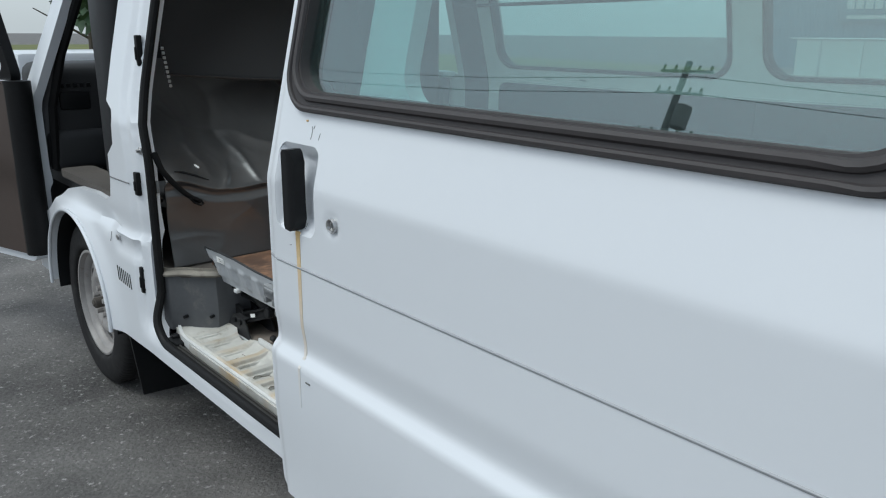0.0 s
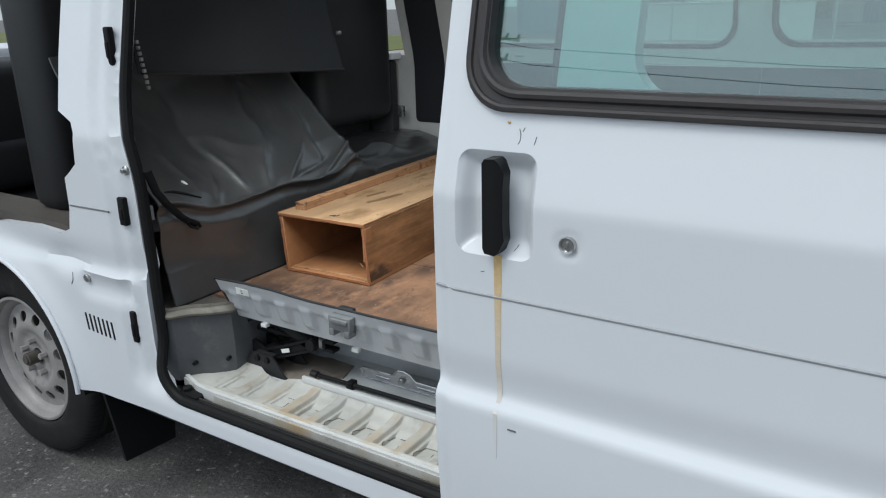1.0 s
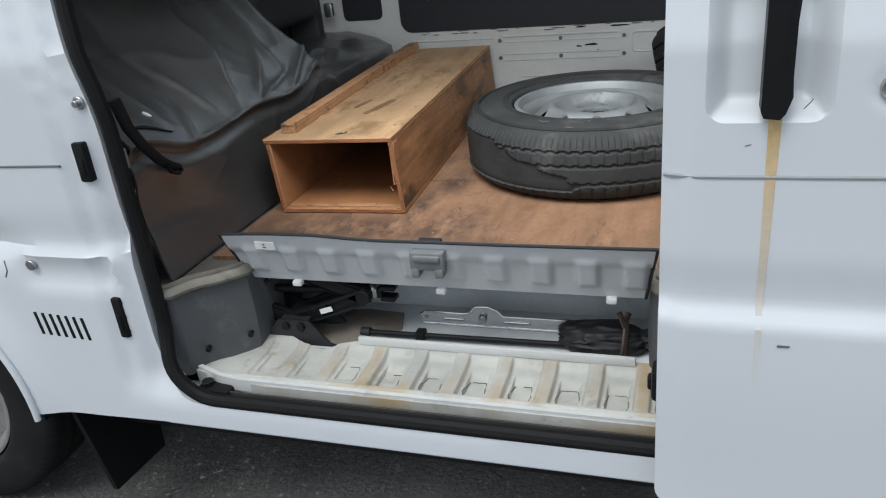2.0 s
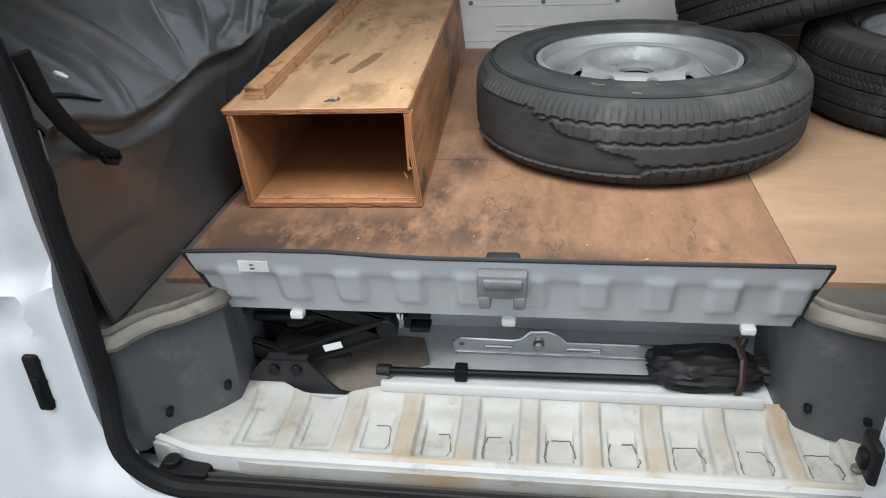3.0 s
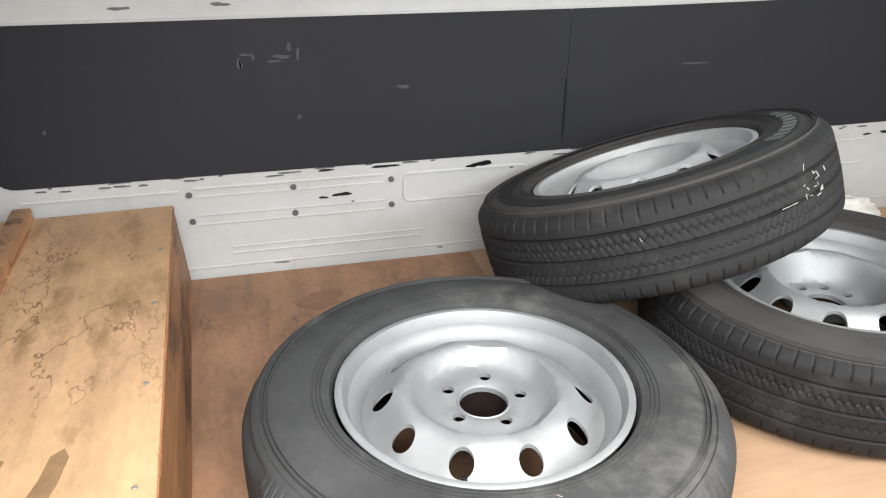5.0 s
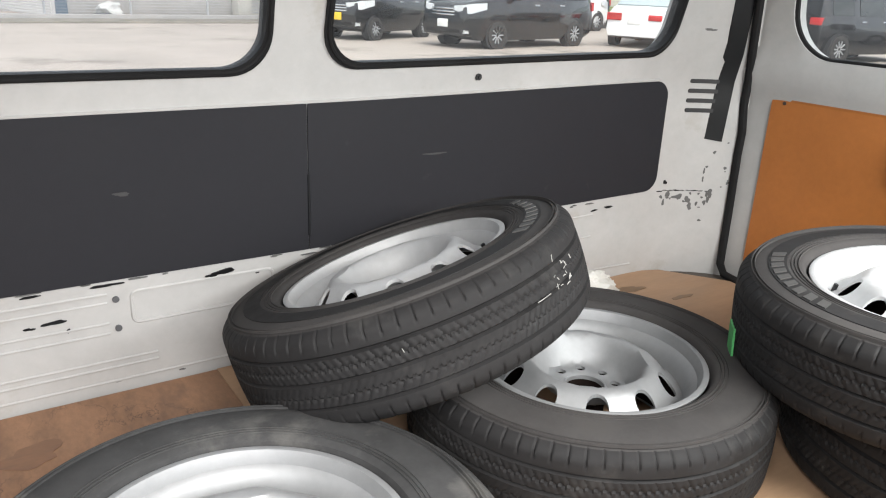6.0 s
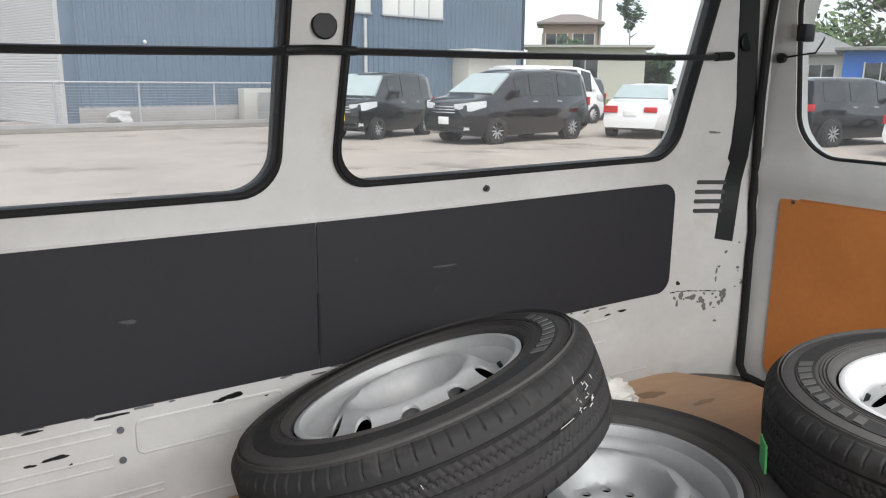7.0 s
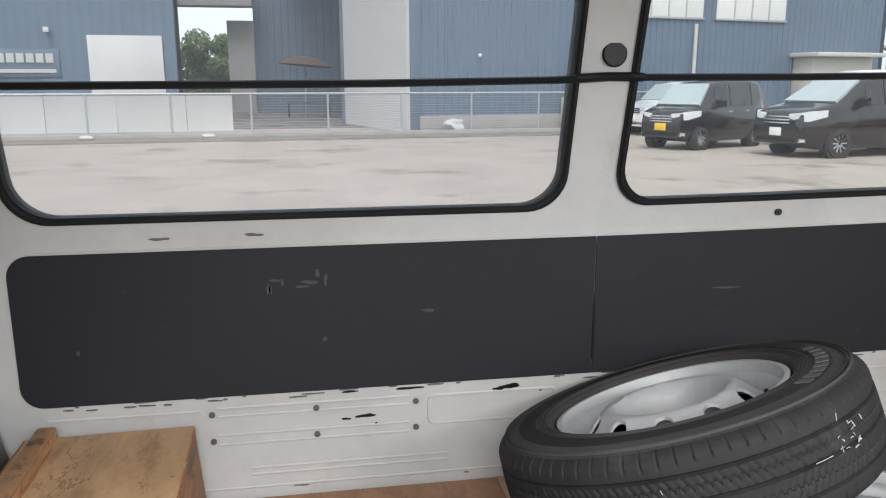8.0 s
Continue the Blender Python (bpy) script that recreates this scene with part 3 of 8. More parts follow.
# pillar hardware
chip_dark = material("dark_seam_filler", (0.16, 0.16, 0.165), 0.7, vary=0.2, scale=30, bump=0.1)
for k in range(7):
    x = -0.632 + k * 0.0185
    y = side_y(x, 0.613)
    bm = bmesh.new()
    add_box(bm, x - 0.0035, y - 0.0015, 0.590 - k * 0.001, x + 0.0035, y + 0.01, 0.640 - k * 0.001, 0.001, Matrix.Translation((x, 0, 0.61)) @ pose(0, 0, 0, 0, -6, 0) @ Matrix.Translation((-x, 0, -0.61)))
    part("vent_slot", bm, BLACK_PLASTIC, van)
for x, z, w, h in ((-0.458, 1.335, 0.010, 0.045), (-0.424, 0.944, 0.012, 0.036), (-0.436, 0.636, 0.010, 0.043)):
    y = side_y(x, z)
    bm = bmesh.new()
    add_box(bm, x - w, y - 0.008, z - h, x + w, y + 0.01, z + h, 0.004)
    add_box(bm, x - w * 0.5, y - 0.012, z - h * 0.6, x + w * 0.6, y, z + h * 0.25, 0.003)
    part("door_stop", bm, RUBBER, van)
bm = bmesh.new()
yy = side_y(-0.411, 1.045)
add_cyl(bm, (-0.411, yy + 0.004, 1.045), (-0.411, yy - 0.006, 1.045), 0.012, 16)
add_cyl(bm, (-0.411, yy - 0.004, 1.045), (-0.411, yy - 0.014, 1.045), 0.006, 12)
part("striker_bolt", bm, STEEL, van)
bm = bmesh.new()
yy = side_y(-0.607, 0.742)
add_cyl(bm, (-0.607, yy + 0.004, 0.742), (-0.607, yy - 0.010, 0.742), 0.011, 12)
part("pillar_screw", bm, STEEL, van)
part("panel_seam", tube([(x, side_y(x, 0.939) - 0.0002, 0.938 + 0.014 * (x + 0.616)) for x in np.linspace(-0.632, -0.468, 10)], 0.0022, 6), chip_dark, van)
part("paint_crack", tube([(x, side_y(x, z) - 0.0006, z) for x, z in ((-0.672, 0.748), (-0.668, 0.728), (-0.676, 0.715))], 0.0012, 5), chip_dark, van)
# black seal round the sliding door's opening
seal = []
for u, v in dense(rrect(-0.352, 0.463, 0.71, 1.725, 0.085, 10), 0.03):
    if u < 0.2:
        u += pillar_shift(v) * smooth01(0.47, 0.60, v)
    seal.append((u, -0.413 - 0.030 * smooth01(0.62, 0.50, v) + lean(v) * 0.95, v))
part("door_seal", tube(seal, 0.0135, 10, True), RUBBER, van, "black rubber seal round the sliding door opening")

# sill: white outer edge, dark door track
part("sill", box(-0.40, -0.452, 0.395, 0.74, -0.36, 0.448, 0.012), VAN_WHITE, van, "white painted sill under the sliding door")
bm = bmesh.new()
add_box(bm, -0.33, -0.440, 0.444, 0.72, -0.418, 0.462, 0.004)
add_box(bm, -0.33, -0.417, 0.446, 0.72, -0.412, 0.466, 0.002)
part("door_track", bm, TRACK_DIRT, van, "dirty black door track and seal")
part("track_rail", box(-0.33, -0.4115, 0.445, 0.72, -0.4070, 0.4600, 0.0012), TRACK_DIRT, van, "scuffed metal rail of the sliding door")
part("track_bed", box(-0.34, -0.432, 0.44, 0.72, -0.30, 0.455, 0.004), GREY_PLASTIC, van)
bm = bmesh.new()
add_box(bm, -0.330, -0.425, 0.456, -0.255, -0.385, 0.470, 0.006)
add_cyl(bm, (-0.31, -0.405, 0.468), (-0.31, -0.405, 0.480), 0.012, 14)
part("track_roller", bm, BLACK_PLASTIC, van)


# pressed step with ribs and pockets
PITCH = 0.0855


def step_z(x, y):
    z = 0.489 + 0.012 * smooth01(-0.30, -0.24, y)
    z -= 0.010 * smooth01(-0.385, -0.400, y)
    if x > -0.26:
        f = ((x + 0.245) / PITCH) % 1.0
        soft = 0.5 if x < 0.0 else 1.0
        z -= 0.0115 * soft * smooth01(0.13, 0.19, f) * smooth01(0.87, 0.81, f) * smooth01(-0.382, -0.376, y) * smooth01(-0.255, -0.275, y)
        z -= 0.0085 * soft * smooth01(0.265, 0.285, f) * smooth01(0.735, 0.715, f) * smooth01(-0.367, -0.363, y) * smooth01(-0.290, -0.318, y)
    return z


def along_line(line, x):
    for (x0, y0), (x1, y1) in zip(line, line[1:]):
        if x <= x1:
            return y0 + (y1 - y0) * (x - x0) / (x1 - x0)
    return line[-1][1]


front_line = [(-0.345, -0.387), (-0.27, -0.397), (-0.18, -0.405), (0.70, -0.405)]
back_line = [(-0.345, -0.372), (-0.33, -0.33), (-0.28, -0.29), (-0.25, -0.245), (-0.20, -0.25), (-0.16, -0.268), (-0.115, -0.275), (-0.08, -0.262), (-0.04, -0.25), (0.52, -0.25), (0.70, -0.238)]
fs = (0.0, 0.06, 0.12, 0.14, 0.16, 0.18, 0.20, 0.235, 0.26, 0.268, 0.278, 0.29, 0.36, 0.43, 0.5, 0.57, 0.64, 0.71, 0.722, 0.732, 0.74, 0.765, 0.80, 0.82, 0.84, 0.86, 0.88, 0.94)
xs = sorted(set([-0.345 + 0.01 * k for k in range(11)] + [-0.245 + PITCH * (k + f) for k in range(12) for f in fs if -0.245 + PITCH * (k + f) < 0.70] + [0.70]))
ys = [-0.405, -0.400, -0.396, -0.392, -0.388, -0.384, -0.381, -0.378, -0.375, -0.371, -0.3675, -0.366, -0.3645, -0.363, -0.355, -0.345, -0.335, -0.325, -0.318, -0.312, -0.306, -0.300, -0.294, -0.290, -0.285, -0.279, -0.273, -0.267, -0.261, -0.255, -0.250]
bm = bmesh.new()
cols = []
for x in xs:
    y0, y1 = along_line(front_line, x), along_line(back_line, x)
    col = []
    for y in ys:
        yy = y0 + (y1 - y0) * (y + 0.405) / 0.155
        col.append(bm.verts.new((x, yy, step_z(x, yy) + 0.0006 * noise.noise(Vector((x * 40, yy * 40, 0))))))
    cols.append([bm.verts.new((x, y0, 0.456))] + col + [bm.verts.new((x, y1, 0.456))])
for p, q in zip(cols, cols[1:]):
    for k in range(len(p) - 1):
        bm.faces.new((p[k], q[k], q[k + 1], p[k + 1]))
part("step", bm, STEP_WHITE, van, "worn off-white pressed-steel step with rust stains", sharp=50)
bm = sheet([(-0.345, -0.010), (0.70, -0.010), (0.70, 0.016), (-0.345, 0.016)], [], 0.03,
           lambda u, v: Vector((u, -0.402 + 0.022 * math.exp(-((u + 0.36) / 0.06) ** 2), 0.470 + v + 0.010 * math.exp(-((u + 0.36) / 0.06) ** 2))),
           lambda u, v: Vector((u, -0.392 + 0.022 * math.exp(-((u + 0.36) / 0.06) ** 2), 0.470 + v + 0.010 * math.exp(-((u + 0.36) / 0.06) ** 2))))
part("step_lip", bm, LIP_WHITE, van)
# grime and recess shade, drawn dark round the pockets' edges, broken here and there
grng = random.Random(17)
for i in range(2, 10):
    xc = -0.245 + PITCH * i
    if xc < 0.56:
        a, b = xc + 0.272 * PITCH, xc + 0.728 * PITCH
        ring = [(a + 0.004, -0.317), (a + 0.001, -0.330), (a - 0.001, -0.358), (a + 0.003, -0.3645), (b - 0.003, -0.3645), (b + 0.002, -0.358), (b - 0.001, -0.330), (b - 0.005, -0.316), (a + 0.004, -0.317)]
        pts = dense(ring, 0.005)
        k = 0 if i > 3 else len(pts) // 2
        while k < len(pts) - 3:
            run = grng.randint(5, 14)
            seg = pts[k:k + run]
            if len(seg) > 2:
                part("pocket_grime_shade", tube([(u + 0.0006 * grng.uniform(-1, 1), v + 0.0006 * grng.uniform(-1, 1), step_z(u, v) + 0.0009) for u, v in seg], grng.uniform(0.0006, 0.0011), 5), GRIME_SHADE, van)
            k += run + grng.randint(0, 2)
part("inner_lip", box(-0.04, -0.262, 0.497, 0.508, -0.252, 0.515, 0.003), LIP_WHITE, van, "white lip at the back of the step")
for x, y in ((0.50, -0.245), (0.585, -0.265), (0.60, -0.36)):
    part("step_plug", cyl((x, y, 0.489), (x, y, 0.4955), 0.008, 12), STRIP, van)

# bay under the floor
part("bay_floor", box(-0.36, -0.26, 0.46, 0.72, 0.10, 0.482, 0.002), BAY_GREY, van)
part("bay_back", box(-0.36, -0.06, 0.482, 0.72, -0.04, 0.655, 0.002), BAY_GREY, van, "light grey painted back wall of the bay")


def cheek(pts, z0, z1, name):
    bm = bmesh.new()
    lo = [bm.verts.new((x, y, z0)) for x, y in pts]
    mid = [bm.verts.new((x + (0.004 if x < 0.2 else -0.004), y, (z0 + z1) / 2)) for x, y in pts]
    hi = [bm.verts.new((x, y, z1)) for x, y in pts]
    lo2 = [bm.verts.new((x + (-0.02 if x < 0.2 else 0.02), y + 0.02, z0)) for x, y in pts]
    hi2 = [bm.verts.new((x + (-0.02 if x < 0.2 else 0.02), y + 0.02, z1)) for x, y in pts]
    for i in range(len(pts) - 1):
        for a, b in ((lo, mid), (mid, hi), (hi, hi2), (hi2, lo2), (lo2, lo)):
            bm.faces.new((a[i], a[i + 1], b[i + 1], b[i]))
    for i in (0, len(pts) - 1):
        bm.faces.new((lo[i], mid[i], hi[i], hi2[i], lo2[i]))
    return part(name, bm, GREY_PLASTIC, van, "dark grey moulded step cheek")


left_curve = [(-0.378, -0.408), (-0.350, -0.395), (-0.335, -0.365), (-0.318, -0.345), (-0.295, -0.33), (-0.27, -0.305), (-0.252, -0.285), (-0.248, -0.24), (-0.248, -0.10)]
right_curve = [(0.72, -0.345), (0.645, -0.318), (0.583, -0.295), (0.547, -0.275), (0.532, -0.255), (0.530, -0.20), (0.530, -0.10)]
for name, curve, boss in (("cheek", left_curve, ((-0.326, -0.362, 0.525), (-0.262, -0.303, 0.53))), ("cheek", right_curve, ((0.557, -0.285, 0.525), (0.623, -0.312, 0.53)))):
    ck = cheek(curve, 0.482, 0.655, name)
    for x, y, z in boss:
        part("cheek_screw", cyl((x, y + 0.008, z), (x + (0.006 if x < 0 else -0.004), y - 0.006, z), 0.0055, 12), BLACK_PLASTIC, ck)
for curve in (left_curve[:-1], right_curve[:-1]):
    bm = bmesh.new()
    add_tube(bm, [(x, y - 0.002, 0.668) for x, y in curve], 0.012, 8, False, 0.5)
    add_tube(bm, [(x + (-0.012 if x < 0.2 else 0.012), y + 0.010, 0.6755) for x, y in curve], 0.006, 8)
    part("edge_strip", bm, STRIP_WORN, van, "worn aluminium edge strip of the step")

# floor of the cargo space
left_floor = [(-0.36, -0.385), (-0.33, -0.36), (-0.30, -0.33), (-0.252, -0.28), (-0.248, -0.21), (0.532, -0.21), (0.534, -0.25), (0.583, -0.29), (0.72, -0.34), (1.96, -0.37), (1.96, 1.10), (-0.80, 1.10), (-0.80, -0.385)]
part("cargo_floor", sheet(left_floor, [], 0.08, lambda x, y: Vector((x, y, 0.671)), lambda x, y: Vector((x, y, 0.652))), CARPET, van, "worn grey mat on the van floor")
part("underbody", box(-0.60, -0.36, 0.30, 1.98, 1.08, 0.435, 0.02), BLACK_PLASTIC, van)
part("front_underbody", box(-1.6, -0.12, 0.30, -0.58, 0.80, 0.46, 0.02), BLACK_PLASTIC, van)


# far wall, rounding into the rear corner
def plan(s):
    if s <= 1.74:
        return s, WALL
    u = (s - 1.74) / 0.25
    return ((1 - u) ** 2 * 1.74 + 2 * u * (1 - u) * 1.87 + u * u * 1.95, (1 - u) ** 2 * WALL + 2 * u * (1 - u) * 1.05 + u * u * 0.945)


def wall_at(s, z, out=0.0):
    x, y = plan(s)
    y -= 0.26 * max(0.0, z - 1.2) + out
    y += 0.012 * smooth01(0.90, 0.86, z) * smooth01(1.72, 1.6, s)
    return Vector((x, y, z + 0.010 * smooth01(0.7, 1.8, s)))


W1 = rrect(-0.352, 1.256, 0.668, 1.72, 0.075, 8)
W2 = rrect(0.770, 1.262, 1.722, 1.72, 0.075, 8)
WF = [(-1.45, 1.22), (-0.62, 1.22), (-0.62, 1.70), (-1.05, 1.70), (-1.45, 1.28)]
wall_out = [(-1.62, 0.55), (1.99, 0.55), (1.99, 1.86), (-1.62, 1.86)]
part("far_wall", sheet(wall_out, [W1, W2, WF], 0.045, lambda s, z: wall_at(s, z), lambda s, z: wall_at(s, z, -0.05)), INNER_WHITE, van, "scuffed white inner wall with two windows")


def inset(poly, d):
    cu = sum(p[0] for p in poly) / len(poly)
    cv = sum(p[1] for p in poly) / len(poly)
    hu = max(p[0] for p in poly) - cu
    hv = max(p[1] for p in poly) - cv
    return [(cu + (u - cu) * (hu - d) / hu, cv + (v - cv) * (hv - d) / hv) for u, v in poly]


for loop, name in ((W1, "window"), (W2, "window")):
    win = part(name, sheet(inset(loop, 0.008), [], 0.2, lambda s, z: wall_at(s, z, -0.010), lambda s, z: wall_at(s, z, -0.013)), W1_GLASS if loop is W1 else WINDOW_GLASS, van, "clear side window pane")
    win.visible_shadow = False
    ring = sheet(inset(loop, -0.001), [inset(loop, 0.0125)], 0.03, lambda s, z: wall_at(s, z, 0.008), lambda s, z: wall_at(s, z, -0.03))
    part("gasket", ring, RUBBER, win, "black rubber window gasket")
    part("gasket_bead", tube([wall_at(u, v, 0.007) for u, v in dense(inset(loop, 0.005), 0.03)], 0.0045, 8, True), RUBBER, win)

# charcoal boards on the wall
part("wall_board", sheet([(0.7455, 0.905), (0.7455, 1.198)] + [p for p in rrect(-0.368, 0.905, 0.7455, 1.198, 0.04, 6) if p[0] < 0], [], 0.06, lambda s, z: wall_at(s, z, 0.004 + 0.012 * smooth01(0.90, 0.86, z)), lambda s, z: wall_at(s, z, -0.003)), DARK_PANEL, van, "charcoal board lining, scuffed")
part("wall_board", sheet([(0.7475, 1.198), (0.7475, 0.905)] + [p for p in rrect(0.7475, 0.905, 1.757, 1.198, 0.04, 6) if p[0] > 1.5], [], 0.06, lambda s, z: wall_at(s, z, 0.004), lambda s, z: wall_at(s, z, -0.003)), DARK_PANEL, van, "charcoal board lining, scuffed")
part("wall_board", sheet(rrect(-0.575, 0.955, -0.432, 1.60, 0.02, 5), [], 0.05, lambda s, z: wall_at(s, z, 0.004), lambda s, z: wall_at(s, z, -0.003)), DARK_PANEL, van, "narrow charcoal board")
part("board_seam", tube([wall_at(0.747, 1.06, 0.004), wall_at(0.7472, 0.99, 0.005), wall_at(0.747, 0.935, 0.004)], 0.0028, 6), BLACK_PLASTIC, van)
part("board_edge", tube([wall_at(s, 1.201, 0.002) for s in np.linspace(-0.33, 1.72, 24)], 0.0035, 6), INNER_WHITE, van)


# pressed beads, rivets and chips of the lower wall
def bead(pts, r=0.0055, name="pressed_bead"):
    part(name, tube([wall_at(s, z, 0.0) for s, z in pts], r, 6), INNER_WHITE, van)


def line(s0, s1, z, n=8):
    return [(s0 + (s1 - s0) * k / n, z) for k in range(n + 1)]


for s0, s1, z in ((-0.02, 0.36, 0.876), (-0.02, 0.36, 0.857), (-0.02, 0.36, 0.817), (-0.02, 0.36, 0.797), (0.04, 0.44, 0.742), (0.04, 0.44, 0.728), (1.1, 1.5, 0.742), (1.15, 1.55, 0.80), (1.1, 1.55, 0.86),
                  (-0.33, -0.05, 0.872), (-0.3, 0.9, 0.700), (0.9, 1.7, 0.700)):
    bead(line(s0, s1, z), 0.0032)
for a, b in ((0.402, 0.672), (0.735, 1.02)):
    part("pressed_panel", tube([wall_at(u, v) for u, v in dense(rrect(a, 0.811, b, 0.873, 0.012, 4), 0.03)], 0.0036, 6, True), INNER_WHITE, van)
for s in (-0.03, 0.173, 0.375):
    for z in (0.863, 0.806):
        bm = bmesh.new()
        p, q = wall_at(s, z, 0.0), wall_at(s, z, 0.005)
        add_cyl(bm, p, q, 0.0062, 12)
        part("rivet", bm, GREY_PLASTIC, van)
rng = random.Random(4)


def blotch(u, v, a, b, seed, n=26):
    r = random.Random(seed)
    w = [(k, 0.32 / k, 6.28 * r.random()) for k in (2, 3, 5, 7)]
    return [(u + a * q * math.cos(t), v + b * q * math.sin(t)) for t, q in [(t, 0.8 + sum(h * math.sin(k * t + p) for k, h, p in w)) for t in [2 * math.pi * j / n for j in range(n)]]]


def wall_chip(s, z, a, b, seed, mat, label=""):
    part("paint_chip", sheet(blotch(s, z, a, b, seed), [], 0.02, lambda u, v: wall_at(u, v, 0.0016), lambda u, v: wall_at(u, v, -0.002)), mat, van, label)


for s, z, a, b in ((0.272, 0.838, 0.022, 0.005), (0.232, 0.834, 0.011, 0.003), (0.292, 0.818, 0.004, 0.005), (0.572, 0.884, 0.026, 0.007), (0.548, 0.879, 0.012, 0.004), (0.36, 0.896, 0.03, 0.003), (0.64, 0.869, 0.004, 0.004),
                   (0.24, 0.897, 0.02, 0.002), (1.60, 0.875, 0.02, 0.004), (1.55, 0.872, 0.014, 0.003)):
    wall_chip(s, z, a, b, int(s * 1000 + z * 100), BLACK_PLASTIC)
chip_grey = material("bare_grey_primer", (0.10, 0.10, 0.098), 0.7, vary=0.25, scale=30, bump=0.1)
for k in range(20):
    s = 1.775 + 0.16 * rng.random()
    z = 0.898 - 0.055 * abs(rng.gauss(0, 0.45))
    wall_chip(s, z, 0.003 + 0.009 * rng.random() ** 2, 0.003 + 0.012 * rng.random() ** 2, k, chip_grey)
for k in range(9):
    wall_chip(1.775 + 0.018 * k, 0.900 + 0.002 * rng.random(), 0.008 + 0.006 * rng.random(), 0.0022, 60 + k, BLACK_PLASTIC if k % 3 == 0 else chip_grey)
for k in range(15):
    s = 1.90 + 0.07 * rng.random()
    wall_chip(s, 0.80 + 0.32 * rng.random(), 0.002 + 0.003 * rng.random(), 0.002 + 0.008 * rng.random() ** 2, 100 + k, chip_grey)
for k in range(34):
    wall_chip(-0.3 + 2.0 * rng.random(), 0.893 + 0.010 * rng.random(), 0.004 + 0.02 * rng.random() ** 2, 0.0015, 200 + k, chip_grey)
for k in range(22):
    wall_chip(-0.3 + 1.9 * rng.random(), 0.693 + 0.008 * rng.random(), 0.006 + 0.03 * rng.random() ** 2, 0.002, 300 + k, chip_grey)
wall_chip(1.79, 0.925, 0.007, 0.007, 9, BLACK_PLASTIC)
for s, z in ((0.07, 1.225), (-0.1, 1.222), (1.83, 1.33)):
    wall_chip(s, z, 0.02, 0.004, int(s * 900), chip_grey)
# scuffs on the boards
scuff = material("pale_scuff", (0.038, 0.037, 0.038), 0.7, vary=0.3, scale=60, bump=0.0)
for s, z, a, b in ((0.092, 1.118, 0.004, 0.016), (0.118, 1.130, 0.004, 0.008), (0.155, 1.120, 0.014, 0.003), (0.2, 1.132, 0.004, 0.013)) + ((0.095, 1.115, 0.003, 0.012), (0.105, 1.134, 0.014, 0.003), (0.17, 1.128, 0.018, 0.005), (0.185, 1.145, 0.004, 0.012), (0.195, 1.012, 0.006, 0.005), (1.04, 1.075, 0.035, 0.0025), (-0.26, 1.01, 0.004, 0.006), (0.4, 1.06, 0.018, 0.004)):
    part("scuff", sheet(blotch(s, z, a, b, int(1000 * s + 77)), [], 0.02, lambda u, v: wall_at(u, v, 0.0052), lambda u, v: wall_at(u, v, 0.003)), scuff, van)
# bolts and holes
p = wall_at(1.14, 1.234)
bm = bmesh.new()
add_cyl(bm, p, p + Vector((0, -0.006, 0)), 0.0072, 16)
add_cyl(bm, p, p + Vector((0, -0.010, 0)), 0.004, 12)
part("wall_bolt", bm, CAB_PLASTIC, van)
for s in (0.731, 1.845):
    p = wall_at(s, 1.553)
    part("round_plug", cyl(p, p + Vector((0, -0.005, 0)), 0.024, 24), BLACK_PLASTIC, van)
for k in range(4):
    z = 1.198 - k * 0.0255
    bm = sheet(rrect(1.822 - 0.001 * k, z - 0.0055, 1.905, z + 0.0055, 0.005, 4), [], 0.02, lambda u, v: wall_at(u, v, 0.0034), lambda u, v: wall_at(u, v, -0.004))
    part("wall_slot", bm, CAB_PLASTIC, van)
bm = sheet([(1.889, 1.046), (1.936, 1.040), (1.944, 1.20), (1.940, 1.27), (1.919, 1.40), (1.859, 1.60), (1.80, 1.78), (1.745, 1.78), (1.805, 1.60), (1.869, 1.40), (1.888, 1.30), (1.892, 1.262), (1.901, 1.25), (1.900, 1.20)], [], 0.04,
           lambda u, v: wall_at(u, v, 0.003), lambda u, v: wall_at(u, v, -0.002))
part("corner_tape", bm, BLACK_PLASTIC, van, "black tape strip down the rear corner pillar")

# tailgate with window, hardboard and latch
TG = 1.958


def gate(y, z, out=0.0):
    x = TG - 0.02 * smooth01(1.16, 1.22, z) * smooth01(1.30, 1.25, z) - 0.16 * max(0, z - 1.2) - 0.05 * max(0.0, y - 0.86)
    return Vector((x - out, y, z))


gate_win = rrect(-0.255, 1.285, 0.850, 1.74, 0.11, 10)
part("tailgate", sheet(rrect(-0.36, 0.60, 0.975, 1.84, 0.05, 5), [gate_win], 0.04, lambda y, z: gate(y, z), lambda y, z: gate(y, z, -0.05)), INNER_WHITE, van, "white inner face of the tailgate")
gw = part("rear_window", sheet(inset(gate_win, -0.004), [], 0.2, lambda y, z: gate(y, z, -0.028), lambda y, z: gate(y, z, -0.032)), WINDOW_GLASS, van, "clear rear window pane")
gw.visible_shadow = False
part("gasket", tube([gate(u, v, -0.012) for u, v in dense(gate_win, 0.04)], 0.008, 8, True), RUBBER, gw)
board = part("tailgate_board", sheet(rrect(-0.25, 0.70, 0.882, 1.207, 0.040, 6), [], 0.06, lambda y, z: gate(y, z, 0.005 - 0.02 * smooth01(1.16, 1.22, z)), lambda y, z: gate(y, z, -0.003)), HARDBOARD, van, "orange-brown hardboard lining of the tailgate")
